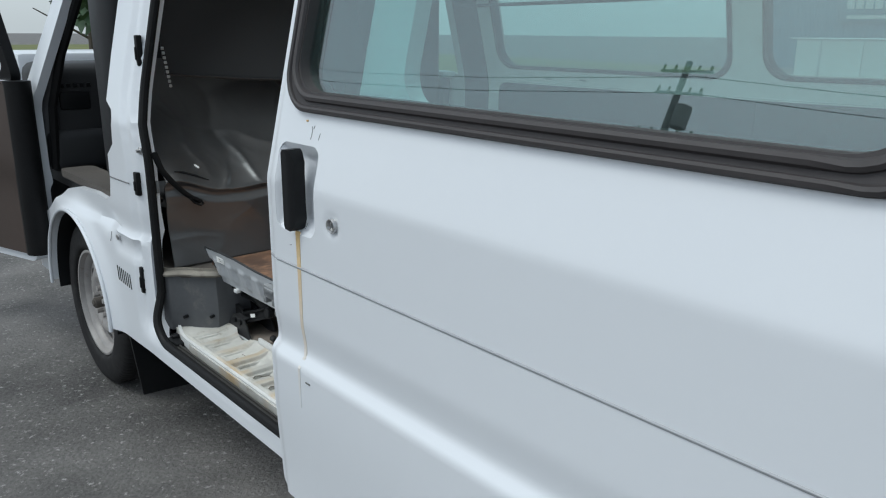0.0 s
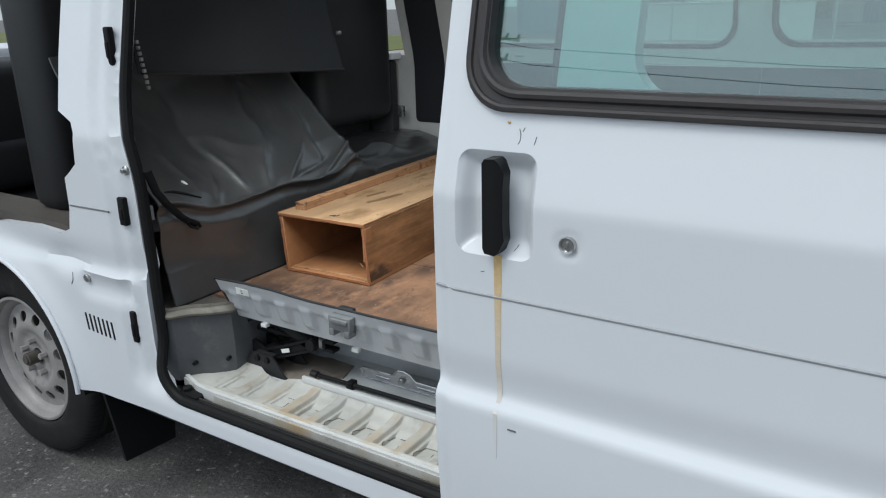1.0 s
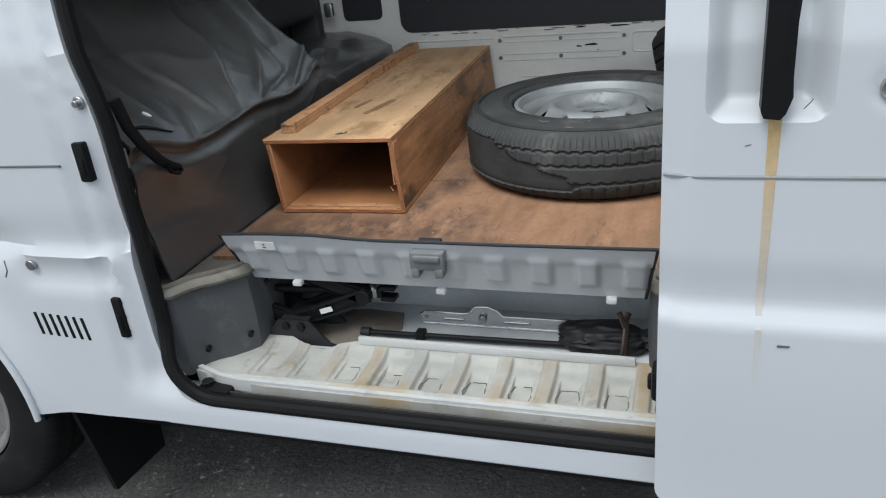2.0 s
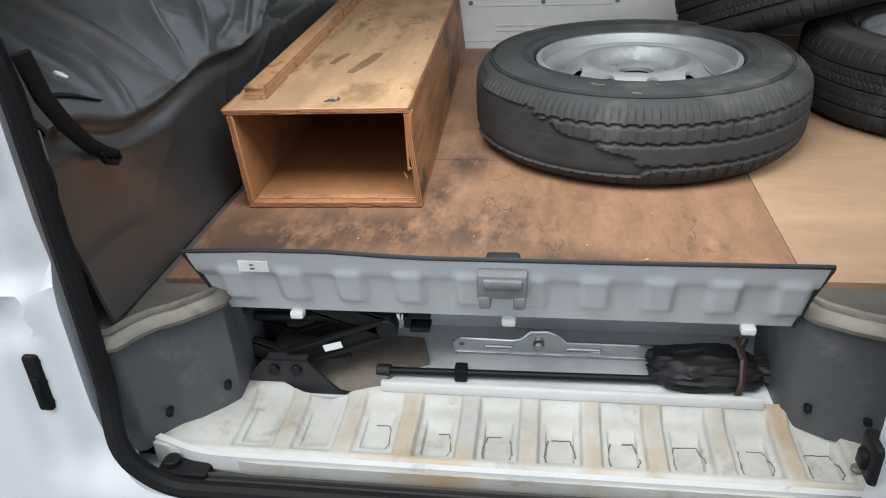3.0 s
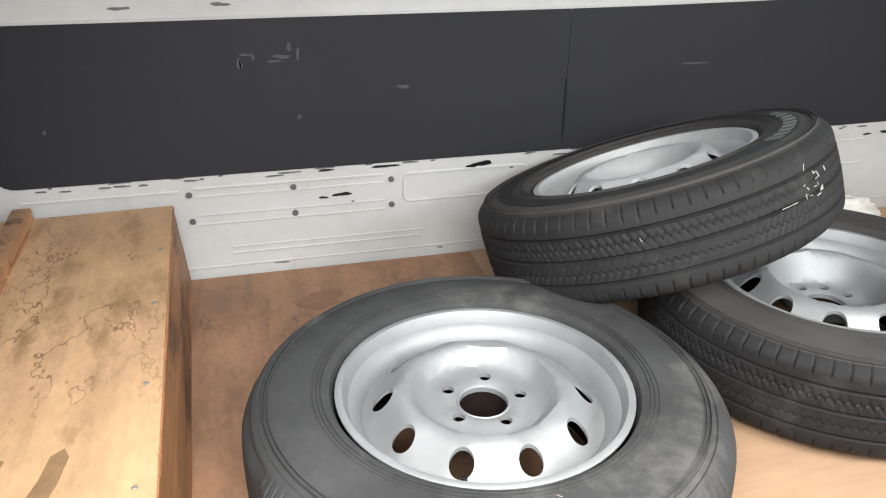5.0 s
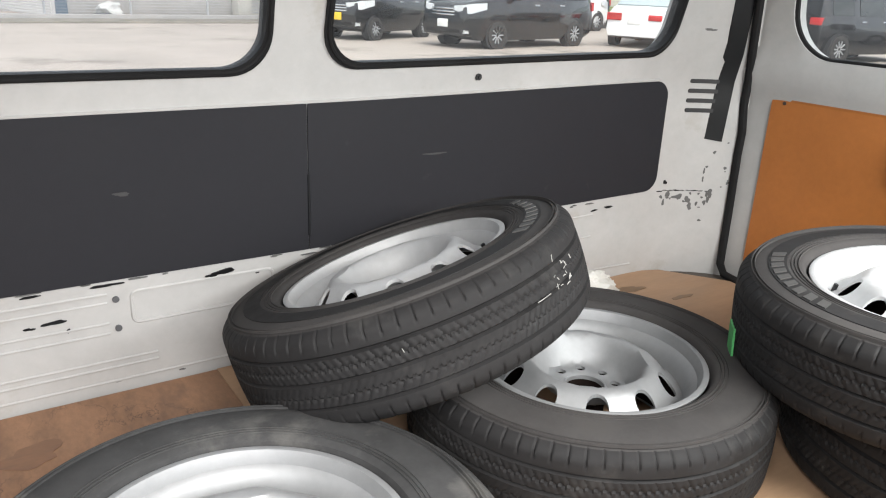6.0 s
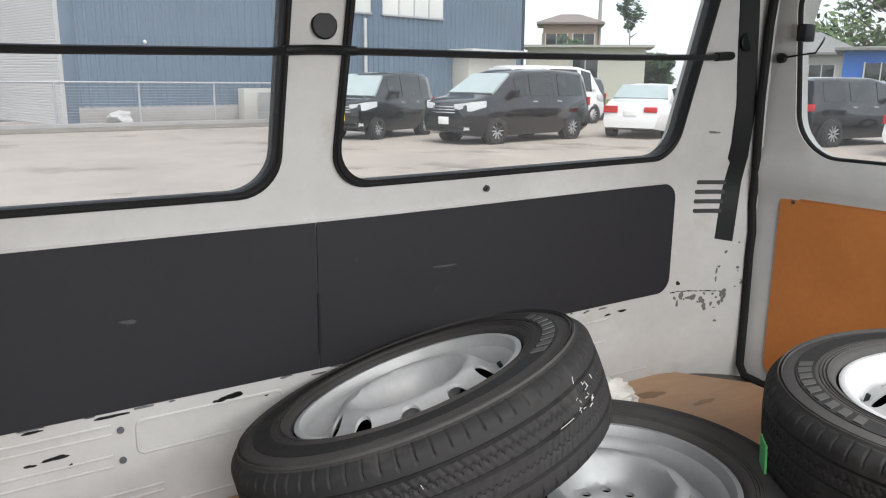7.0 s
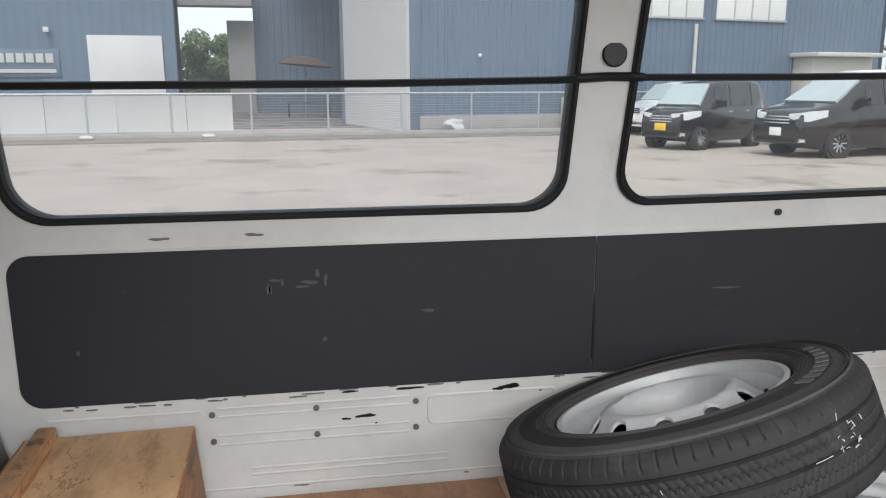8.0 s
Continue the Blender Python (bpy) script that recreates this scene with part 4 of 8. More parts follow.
for y, z in ((0.845, 1.172), (0.58, 1.170), (0.845, 0.74), (0.3, 1.17)):
    p = gate(y, z, 0.004)
    part("board_screw", cyl(p, p + Vector((-0.002, 0, 0)), 0.005, 12), BROWN_TRIM, board)
bm = bmesh.new()
add_box(bm, TG - 0.030, 0.38, 1.036, TG + 0.002, 0.534, 1.136, 0.012)
latch = part("latch_bezel", bm, BLACK_PLASTIC, van, "black tailgate latch bezel")
part("latch_lever", box(TG - 0.040, 0.40, 1.068, TG - 0.026, 0.512, 1.098, 0.005), CAB_PLASTIC, latch)
seal_pts = [(1.835, 0.865, 1.78), (1.866, 0.903, 1.60), (1.900, 0.930, 1.42), (1.924, 0.944, 1.30), (1.934, 0.948, 1.22), (1.942, 0.955, 1.15), (1.944, 0.948, 1.08), (1.944, 0.950, 1.02), (1.944, 0.947, 0.86), (1.942, 0.945, 0.76), (1.936, 0.940, 0.71),
            (1.925, 0.915, 0.688), (1.92, 0.86, 0.684), (1.92, 0.5, 0.684), (1.92, 0.0, 0.684)]
part("tailgate_seal", tube(seal_pts, 0.011, 10), RUBBER, van, "black rubber seal of the tailgate")
bm = bmesh.new()
p = gate(0.884, 1.524, 0.0)
add_cyl(bm, p, p + Vector((-0.012, 0, 0)), 0.012, 16)
add_tube(bm, [p + Vector((-0.010, -0.005, 0)), p + Vector((-0.014, -0.05, 0.006)), p + Vector((-0.014, -0.09, 0.010)), p + Vector((-0.005, -0.10, 0.035)), p + Vector((0.02, -0.088, 0.045))], 0.0022, 6)
part("wiper_hose", bm, BLACK_PLASTIC, van)
bm = bmesh.new()
add_box(bm, TG - 0.085, 0.812, 1.560, TG - 0.045, 0.836, 1.60, 0.004)
part("window_clip", bm, BLACK_PLASTIC, van)

# roof and the rest of the shell
part("roof", box(-1.2, -0.30, 1.80, 1.98, 0.93, 1.86, 0.03), BOUNCE_ROOF, van, "white van roof")
part("firewall", box(-1.98, -0.42, 0.45, -1.90, 1.02, 1.10, 0.02), CAB_PLASTIC, van)


# ---- sliding door ----
def door_at(x, z, out=0.0):
    y = DOOR + lean(z) + rib(z)
    y += 0.012 * smooth01(0.60, 0.575, x) * 0.8
    r = math.hypot(x - 0.809, z - 1.068)
    y += 0.005 * smooth01(0.024, 0.013, r)
    return Vector((x, y - out, z))


DWIN = rrect(0.615, 1.258, 1.735, 1.70, 0.075, 8)
RECESS = rrect(0.613, 1.030, 0.752, 1.197, 0.024, 8)
door_out = rrect(0.565, 0.425, 1.80, 1.76, 0.03, 5)
door = part("sliding_door", sheet(door_out, [DWIN, RECESS], 0.0115, lambda x, z: door_at(x, z), lambda x, z: Vector((x, DOOR + 0.05 + lean(z), z))), VAN_WHITE, van, "white sliding door slid open, streaked with rust below its handle", sharp=50)


def recess_at(x, z):
    d = min(x - 0.613, 0.752 - x, z - 1.030, 1.197 - z)
    p = door_at(x, z)
    p.y += 0.026 * smooth01(-0.002, 0.028, d) + 0.008 * smooth01(0.66, 0.74, x) * smooth01(0.0, 0.03, d)
    return p


part("handle_recess", sheet(RECESS, [], 0.006, recess_at, lambda x, z: recess_at(x, z) + Vector((0, 0.004, 0))), VAN_WHITE, door, sharp=60)
# the groove's shade is put in as a grey line, not pressed into the skin
part("crease", tube([door_at(x, 0.9625, -0.0012) for x in np.linspace(0.568, 1.798, 60)], 0.0032, 6), CREASE_SHADE, door, "grey line painted for the shade in the pressed crease")
pane = part("door_window", sheet(inset(DWIN, 0.03), [], 0.2, lambda x, z: Vector((x, DOOR + lean(z) + 0.012, z)), lambda x, z: Vector((x, DOOR + lean(z) + 0.016, z))), DOOR_GLASS, door, "greenish window pane")
pane.visible_shadow = False
bm = sheet(inset(DWIN, -0.002), [inset(DWIN, 0.034)], 0.03, lambda x, z: Vector((x, DOOR + lean(z) - 0.008, z)), lambda x, z: Vector((x, DOOR + lean(z) + 0.03, z)))
add_tube(bm, [(u, DOOR + lean(v) - 0.008, v) for u, v in dense(inset(DWIN, 0.004), 0.03)], 0.006, 8, True)
add_tube(bm, [(u, DOOR + lean(v) - 0.009, v) for u, v in dense(inset(DWIN, 0.024), 0.03)], 0.0075, 8, True)
part("window_gasket", bm, WINDOW_RUBBER, door, "weathered brown-black window rubber")
# handle
hy = DOOR - 0.012
grip = [(0.672, 1.048), (0.676, 1.040), (0.697, 1.038), (0.704, 1.044), (0.7125, 1.062), (0.7105, 1.085), (0.7105, 1.145), (0.7125, 1.168), (0.704, 1.186), (0.697, 1.191), (0.677, 1.190), (0.672, 1.183)]
grip = [(0.690 + (x - 0.692) * 0.84, z) for x, z in grip]
bm = sheet(grip, [], 0.006, lambda x, z: Vector((x, hy - 0.006 + 0.010 * smooth01(0.694, 0.7125, x), z)), lambda x, z: Vector((x, hy + 0.024, z)))
part("door_handle", bm, BLACK_PLASTIC, door, "black plastic pull handle")
bm = bmesh.new()
c = Vector((0.809, DOOR + 0.004, 1.068))
add_revolve(bm, [(0.0, 0.004), (0.0085, 0.004), (0.0095, 0.007), (0.0125, 0.008), (0.0135, 0.006), (0.0135, -0.004)], 28, Matrix.Translation(c) @ pose(0, 0, 0, 90, 0, 0))
add_box(bm, 0.8075, DOOR - 0.0022, 1.062, 0.8105, DOOR + 0.001, 1.074, 0.0005)
part("door_lock", bm, STEEL, door, "steel key lock")


def on_door(poly, mat, name, out=0.0012, label="", step=0.02):
    part(name, sheet(poly, [], step, lambda x, z: door_at(x, z, out), lambda x, z: door_at(x, z, -0.002)), mat, door, label)


on_door([(0.6885, 0.672), (0.6935, 0.672), (0.6955, 0.80), (0.6970, 0.95), (0.6985, 1.035), (0.6840, 1.035), (0.6852, 0.95), (0.6865, 0.80)], RUST_RUN, "rust_streak", 0.0010, label="orange rust streak under the handle, fading downwards")
for pts in ([(0.715, 1.232), (0.718, 1.224), (0.718, 1.215), (0.715, 1.209)], [(0.724, 1.234), (0.721, 1.228)], [(0.745, 1.222), (0.742, 1.210)], [(0.720, 1.046), (0.727, 1.054), (0.729, 1.058)], [(0.66, 1.002), (0.667, 1.004)]):
    part("scratch", tube([door_at(x, z, 0.0003) for x, z in pts], 0.0006, 5), chip_grey, door)
part("scratch", tube([door_at(x, 0.735, 0.0006) for x in (0.715, 0.722, 0.73)], 0.0016, 5), chip_grey, door)
part("rust_spot", tube([door_at(0.694, 1.2405, 0.0006), door_at(0.699, 1.2405, 0.0006)], 0.002, 5), RUST, door)
# inner skin
bm = sheet(rrect(0.59, 0.45, 1.78, 1.74, 0.03, 5), [inset(DWIN, 0.01)], 0.08, lambda x, z: Vector((x, DOOR + 0.052 + lean(z), z)), lambda x, z: Vector((x, DOOR + 0.058 + lean(z), z)))
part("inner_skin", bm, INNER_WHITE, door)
# latch on the door's leading edge
bm = bmesh.new()
add_box(bm, 0.556, DOOR + 0.03, 0.598, 0.572, DOOR + 0.070, 0.650, 0.006)
add_box(bm, 0.550, DOOR + 0.042, 0.610, 0.562, DOOR + 0.060, 0.632, 0.004)
part("door_catch", bm, BLACK_PLASTIC, door)

door.matrix_basis = Matrix.Translation((-0.011, 0, -0.004))

# ---- flap, raised in front of the boards ----
def flap_at(u, v, out=0.0):
    """u along the flap, v up it."""
    bulge = 0.0
    k = (u + 0.270) / 0.0838
    f = k - math.floor(k)
    if 0 <= k < 10:
        shrink = 0.02 * smooth01(0.02, 0.07, v)
        wf = smooth01(0.26 - shrink, 0.33, f) * smooth01(0.78 + shrink, 0.71, f)
        bulge += 0.011 * wf * smooth01(0.018, 0.030, v) * smooth01(0.092, 0.060, v)
    bulge += 0.007 * smooth01(0.066, 0.076, v)
    return Vector((u, -0.272 - 0.030 * v / 0.11 - bulge - out, 0.640 + v))


flap_line = [(-0.286, 0.109), (-0.262, 0.0), (0.543, 0.0), (0.562, 0.108), (0.30, 0.106), (0.05, 0.106), (0.0, 0.108), (-0.08, 0.113), (-0.18, 0.113)]
flap = part("step_flap", sheet(flap_line, [], 0.0065, lambda u, v: flap_at(u, v), lambda u, v: flap_at(u, v) + Vector((0, 0.006, 0))), FLAP_GREY, van, "grey pressed-steel flap standing open along the step", sharp=60)
top_edge = [(-0.290, 0.109), (-0.18, 0.114), (-0.08, 0.114), (0.0, 0.109), (0.05, 0.107), (0.30, 0.107), (0.566, 0.109)]
part("flap_trim", tube([flap_at(u, v) + Vector((0, 0.002, 0.001)) for u, v in top_edge], 0.0032, 8), CAB_PLASTIC, flap, "dark edge trim")
part("flap_trim", tube([flap_at(-0.288, 0.109), flap_at(-0.276, 0.055), flap_at(-0.262, 0.0)], 0.003, 6), CAB_PLASTIC, flap)
part("flap_trim", tube([flap_at(0.564, 0.108), flap_at(0.554, 0.055), flap_at(0.544, 0.0)], 0.003, 6), CAB_PLASTIC, flap)
bm = bmesh.new()
add_box(bm, 0.122, -0.325, 0.700, 0.188, -0.302, 0.735, 0.003)
add_box(bm, 0.124, -0.328, 0.686, 0.140, -0.300, 0.704, 0.003)
add_box(bm, 0.170, -0.328, 0.686, 0.186, -0.300, 0.704, 0.003)
add_box(bm, 0.130, -0.330, 0.718, 0.182, -0.318, 0.730, 0.003)
part("flap_latch", bm, LATCH_GREY, flap, "scuffed grey latch plate")
bm = bmesh.new()
add_box(bm, 0.132, -0.306, 0.734, 0.178, -0.285, 0.750, 0.005)
part("latch_tab", bm, CAB_PLASTIC, flap)
stk = part("flap_sticker", sheet([(-0.212, 0.080), (-0.170, 0.078), (-0.169, 0.096), (-0.212, 0.097)], [], 0.02, lambda u, v: flap_at(u, v, 0.0012), lambda u, v: flap_at(u, v, -0.001)), PAPER, flap, "white paper sticker with faint print")
for k, (a, b) in enumerate(((-0.207, -0.198), (-0.196, -0.191), (-0.205, -0.200), (-0.197, -0.190))):
    v = 0.0905 if k < 2 else 0.0835
    part("print_bar", sheet([(a, v - 0.0016), (b, v - 0.0016), (b, v + 0.0016), (a, v + 0.0016)], [], 0.02, lambda u, w: flap_at(u, w, 0.0022), lambda u, w: flap_at(u, w, 0.0010)), STRIP, stk)
for x in (-0.149, 0.161, 0.485):
    bm = bmesh.new()
    add_box(bm, x - 0.010, -0.284, 0.630, x + 0.010, -0.268, 0.6415, 0.003)
    part("flap_clip", bm, WHITE_CLIP, flap, "white plastic hinge clip")

flap.matrix_basis = Matrix.Translation((-0.004, 0.011, 0)) @ Matrix.Diagonal((0.970, 1, 1, 1))

# ---- front cab, seen through the front doorway ----
part("cab_floor", sheet([(-1.85, -0.36), (-0.62, -0.36), (-0.62, 1.03), (-1.85, 1.03)], [], 0.1, lambda x, y: Vector((x, y, 0.80 + 0.03 * smooth01(-0.2, -0.36, -y * -1))), lambda x, y: Vector((x, y, 0.77))), CAB_PLASTIC, van, "dark cab floor")
part("entry_mat", sheet(rrect(-1.30, -0.425, -0.56, -0.30, 0.03, 4), [], 0.04, lambda x, y: Vector((x, y, 0.872 - 0.04 * smooth01(-0.75, -0.58, x) * 0.4)), lambda x, y: Vector((x, y, 0.845))), CARPET, van, "grey-brown worn entry mat over the wheel arch")
bm = bmesh.new()
add_box(bm, -1.12, -0.10, 0.83, -0.62, 0.44, 1.0, 0.05, seg=3)
part("passenger_seat", bm, SEAT_CLOTH, van, "black passenger seat cushion")
bm = bmesh.new()
add_box(bm, -1.84, -0.40, 0.90, -1.50, 1.0, 1.262, 0.05, seg=3)
add_box(bm, -1.62, -0.40, 0.82, -1.48, 1.0, 1.0, 0.04, seg=3)
dash = part("dashboard", bm, CAB_PLASTIC, van, "black dashboard")
for k in range(5):
    bm = bmesh.new()
    add_box(bm, -1.506, -0.335 + k * 0.026, 1.165, -1.492, -0.318 + k * 0.026, 1.182, 0.002)
    part("vent_slat", bm, BLACK_PLASTIC, dash)
part("dash_pocket", box(-1.506, -0.34, 1.075, -1.492, -0.22, 1.15, 0.008), BLACK_PLASTIC, dash)
part("far_door_trim", box(-1.50, 0.985, 0.80, -0.64, 1.035, 1.205, 0.02), CAB_PLASTIC, van, "black inner trim of the far front door")
part("far_door_rail", box(-1.48, 0.975, 1.205, -0.63, 1.05, 1.232, 0.008), VAN_WHITE, van, "white painted window rail")
part("cowl", box(-2.25, -0.40, 0.80, -1.845, 1.0, 1.300, 0.03), VAN_WHITE, van, "white painted cowl below the windscreen")
# windscreen pillars
bm = bmesh.new()
add_tube(bm, [(-1.56, -0.40, 0.86), (-1.53, -0.385, 1.10), (-1.42, -0.36, 1.30), (-1.05, -0.27, 1.78)], 0.028, 10, False, 0.8)
part("windscreen_pillar", bm, GREY_PLASTIC, van)
bm = bmesh.new()
add_tube(bm, [(-1.50, -0.385, 0.84), (-1.48, -0.372, 1.10), (-1.38, -0.345, 1.30), (-1.03, -0.255, 1.76)], 0.018, 8)
part("front_door_seal", bm, RUBBER, van)

# open front door, swung forward
dm = Matrix.Translation((-1.50, -0.45, 0)) @ pose(0, 0, 0, 0, 0, 198)
fd = sheet(rrect(0.0, 0.46, 0.95, 1.20, 0.05, 5), [], 0.06, lambda u, z: dm @ Vector((u, 0.0, z)), lambda u, z: dm @ Vector((u, 0.055, z)))
front_door = part("front_door", fd, VAN_WHITE, van, "open white front door with brown inner trim")
part("door_trim", sheet(rrect(-0.004, 0.495, 0.945, 1.198, 0.05, 5), [], 0.06, lambda u, z: dm @ Vector((u, 0.090 - 0.02 * smooth01(0.85, 0.80, z), z)), lambda u, z: dm @ Vector((u, 0.052, z))), BROWN_TRIM, front_door, "brown moulded inner door trim")
part("door_edge_seal", tube([dm @ Vector((-0.004, 0.045, z)) for z in (0.50, 0.7, 0.9, 1.1, 1.2)], 0.050, 12), RUBBER, front_door, "black rubber seal along the hinge edge")
fr = rrect(0.02, 1.18, 0.93, 1.70, 0.06, 5)
part("window_frame", sheet(fr, [inset(fr, 0.045)], 0.05, lambda u, z: dm @ Vector((u, 0.0 + 0.2 * (z - 1.18), z)), lambda u, z: dm @ Vector((u, 0.04 + 0.2 * (z - 1.18), z))), BLACK_PLASTIC, front_door)

# ---- mounted front wheel and stored wheels ----
def make_tyre(R, W, rim_r, pitches, tread, fine=8, across=46, round_=0.0):
    """A tyre about z. tread(a, v) gives the depth cut into the tread at angle a and v from -1 to 1 across the width; round_ softens the shoulders."""
    h = W / 2
    d = R - rim_r
    low = [(rim_r + 0.004, -h * 0.72), (rim_r + 0.010, -h * 0.93), (rim_r + d * 0.14, -h * 0.985), (rim_r + d * 0.25, -h * 1.0), (rim_r + d * 0.42, -h * 1.005), (rim_r + d * 0.58, -h * (0.99 - 0.01 * round_)),
           (rim_r + d * 0.70, -h * (0.965 - 0.03 * round_)), (R - 0.026 - 0.004 * round_, -h * (0.925 - 0.05 * round_))]
    vs = np.linspace(-0.90, 0.90, across)
    mid = []
    for v in vs:
        e = max(0.0, abs(v) - (0.66 - 0.22 * round_)) / (0.24 + 0.22 * round_)
        mid.append((R - 0.006 * v * v - (0.013 + 0.010 * round_) * e ** 2.2, h * v))
    n_a = pitches * fine
    ang = 2 * math.pi * np.arange(n_a) / n_a
    verts, n = [], 2 * len(low) + across
    for a in ang:
        for r, z in low:
            verts.append((r * math.cos(a), r * math.sin(a), z))
        for (r, z), v in zip(mid, vs):
            rr = r - tread(a, v)
            verts.append((rr * math.cos(a), rr * math.sin(a), z))
        for r, z in low[::-1]:
            verts.append((r * math.cos(a), r * math.sin(a), -z))
    faces = []
    for i in range(n_a):
        p, q = i * n, ((i + 1) % n_a) * n
        for k in range(n):
            k2 = (k + 1) % n
            faces.append((p + k, q + k, q + k2, p + k2))
    me = bpy.data.meshes.new("tmp")
    me.from_pydata(verts, [], faces)
    bm = bmesh.new()
    bm.from_mesh(me)
    bpy.data.meshes.remove(me)
    return bm


def slit(f, at, w):
    """1 inside a slit of half width w round at, for a repeat running from 0 to 1."""
    g = abs((f - at + 0.5) % 1.0 - 0.5)
    return smooth01(w, w * 0.5, g)


def winter(a, v):
    k = 80 * a / (2 * math.pi)
    f = k % 1.0
    cut = 0.0060 * smooth01(0.032, 0.016, abs(abs(v) - 0.47))
    cut = max(cut, 0.0055 * smooth01(0.026, 0.012, abs(v - 0.02)))
    zig = 0.018 * (abs((k * 2.0) % 1.0 - 0.5) * 4 - 1)
    cut = max(cut, 0.0034 * smooth01(0.024, 0.011, abs(abs(v) - 0.24 - zig)))
    if abs(v) > 0.50:
        cut = max(cut, 0.0026 * slit(f, 0.3, 0.075) * smooth01(0.60, 0.64, abs(v)))
    else:
        g = (k + 2.2 * abs(v)) % 1.0
        cut = max(cut, 0.0017 * slit(g, 0.2, 0.09) * smooth01(0.03, 0.06, abs(v)), 0.0009 * slit(g, 0.7, 0.09))
    return cut


def road(a, v):
    f = (90 * a / (2 * math.pi)) % 1.0
    cut = 0.006 * max(smooth01(0.06, 0.035, abs(abs(v) - 0.36)), smooth01(0.06, 0.035, abs(v)))
    return max(cut, 0.002 * slit(f, 0.3, 0.12) * smooth01(0.55, 0.62, abs(v)))


def make_rim(rim_r, W, holes, bolts, hub_z, crest_z, hole_r=0.016, centre=0.030, r_crest=0.124, z_foot=0.024, bowl=(0.100, 0.064), hole_turn=0.0):
    h = W / 2 * 0.86
    bm = bmesh.new()
    k = rim_r / 0.195
    lip = [(rim_r - 0.004, h - 0.010), (rim_r + 0.003, h - 0.003), (rim_r + 0.0035, h + 0.001), (rim_r, h + 0.003), (rim_r - 0.006, h + 0.002), (rim_r - 0.010, h - 0.006), (rim_r - 0.013, h - 0.016), (rim_r - 0.020, h - 0.020),
           (rim_r - 0.027, h - 0.030), (rim_r - 0.031, h - 0.042), (rim_r - 0.033, 0.012), (rim_r - 0.034, -0.004), (rim_r - 0.034, -h), (rim_r - 0.004, -h), (rim_r - 0.012, -h + 0.02), (rim_r - 0.016, 0.0), (rim_r - 0.012, h - 0.028)]
    add_revolve(bm, lip, 72, close=True)

    def face(u, v, d=0.0):
        r = math.hypot(u, v) / k
        z = z_foot + (crest_z - z_foot) * smooth01(0.168, r_crest, r)
        z -= (crest_z - hub_z) * smooth01(bowl[0], bowl[1], r)
        z += 0.003 * math.exp(-((r - 0.052) / 0.012) ** 2) * (0.5 + 0.5 * math.cos(bolts * (math.atan2(v, u) - math.pi * 0.5 / bolts)))
        z -= 0.004 * smooth01(0.040, 0.034, r)
        a = math.atan2(v, u)
        z += 0.0022 * math.cos(holes * (a - hole_turn) + math.pi) * smooth01(0.112, 0.125, r) * smooth01(0.164, 0.15, r)
        return Vector((u, v, z - d))

    cut = [ellipse(0, 0, centre * k, centre * k, 28)]
    for i in range(holes):
        a = 2 * math.pi * (i + 0.5) / holes + hole_turn
        cut.append(ellipse((r_crest + 0.168) / 2 * 0.985 * k * math.cos(a), (r_crest + 0.168) / 2 * 0.985 * k * math.sin(a), hole_r * (0.74 if r_crest > 0.11 else 0.92) * k, hole_r * k, 20, a))
    for i in range(bolts):
        a = 2 * math.pi * (i + 0.25) / bolts
        cut.append(ellipse(0.052 * k * math.cos(a), 0.052 * k * math.sin(a), 0.0085 * k, 0.0085 * k, 12))
    disc = sheet(ellipse(0, 0, rim_r - 0.030, rim_r - 0.030, 72), cut, 0.011 * k, lambda u, v: face(u, v), lambda u, v: face(u, v, 0.006))
    zc = face(centre * k * 1.06, 0.0).z
    add_revolve(bm, [(centre * k, zc + 0.0015), (centre * k * 1.07, zc + 0.0030), (centre * k * 1.16, zc + 0.0005), (centre * k * 1.12, zc - 0.006), (centre * k, zc - 0.006)], 32, close=True)
    me = bpy.data.meshes.new("tmp")
    disc.to_mesh(me)
    disc.free()
    bm.from_mesh(me)
    bpy.data.meshes.remove(me)
    return bm


def marks(bars, R, W, a0, span, r0=0.239, r1=0.259):
    """Plain raised bars on the sidewall."""
    bm = bmesh.new()
    for i in range(bars):
        a = a0 + span * i / bars
        w = span / bars * 0.29
        pts = []
        for da, r in ((-w, r0), (w, r0), (w + 0.03, r1), (-w + 0.03, r1)):
            zz = W / 2 * (1.0 if r < 0.25 else 0.985)
            pts.append((r * math.cos(a + da), r * math.sin(a + da), zz))
        lo = [bm.verts.new((x, y, z - 0.004)) for x, y, z in pts]
        hi = [bm.verts.new((x, y, z + 0.0034)) for x, y, z in pts]
        bm.faces.new(hi)
        for j in range(4):
            bm.faces.new((lo[j], lo[(j + 1) % 4], hi[(j + 1) % 4], hi[j]))
    return bm


def two_rubbers(me, r_tread, tread_mat):
    """The tread takes its own darker rubber beyond the radius r_tread."""
    me.materials.append(tread_mat)
    for p in me.polygons:
        if math.hypot(p.center.x, p.center.y) > r_tread:
            p.material_index = 1
    return me


WINTER_MESH = two_rubbers(finish(make_tyre(0.311, 0.165, 0.195, 80, winter, 10), "tyre", TYRE, 40), 0.2925, TREAD)


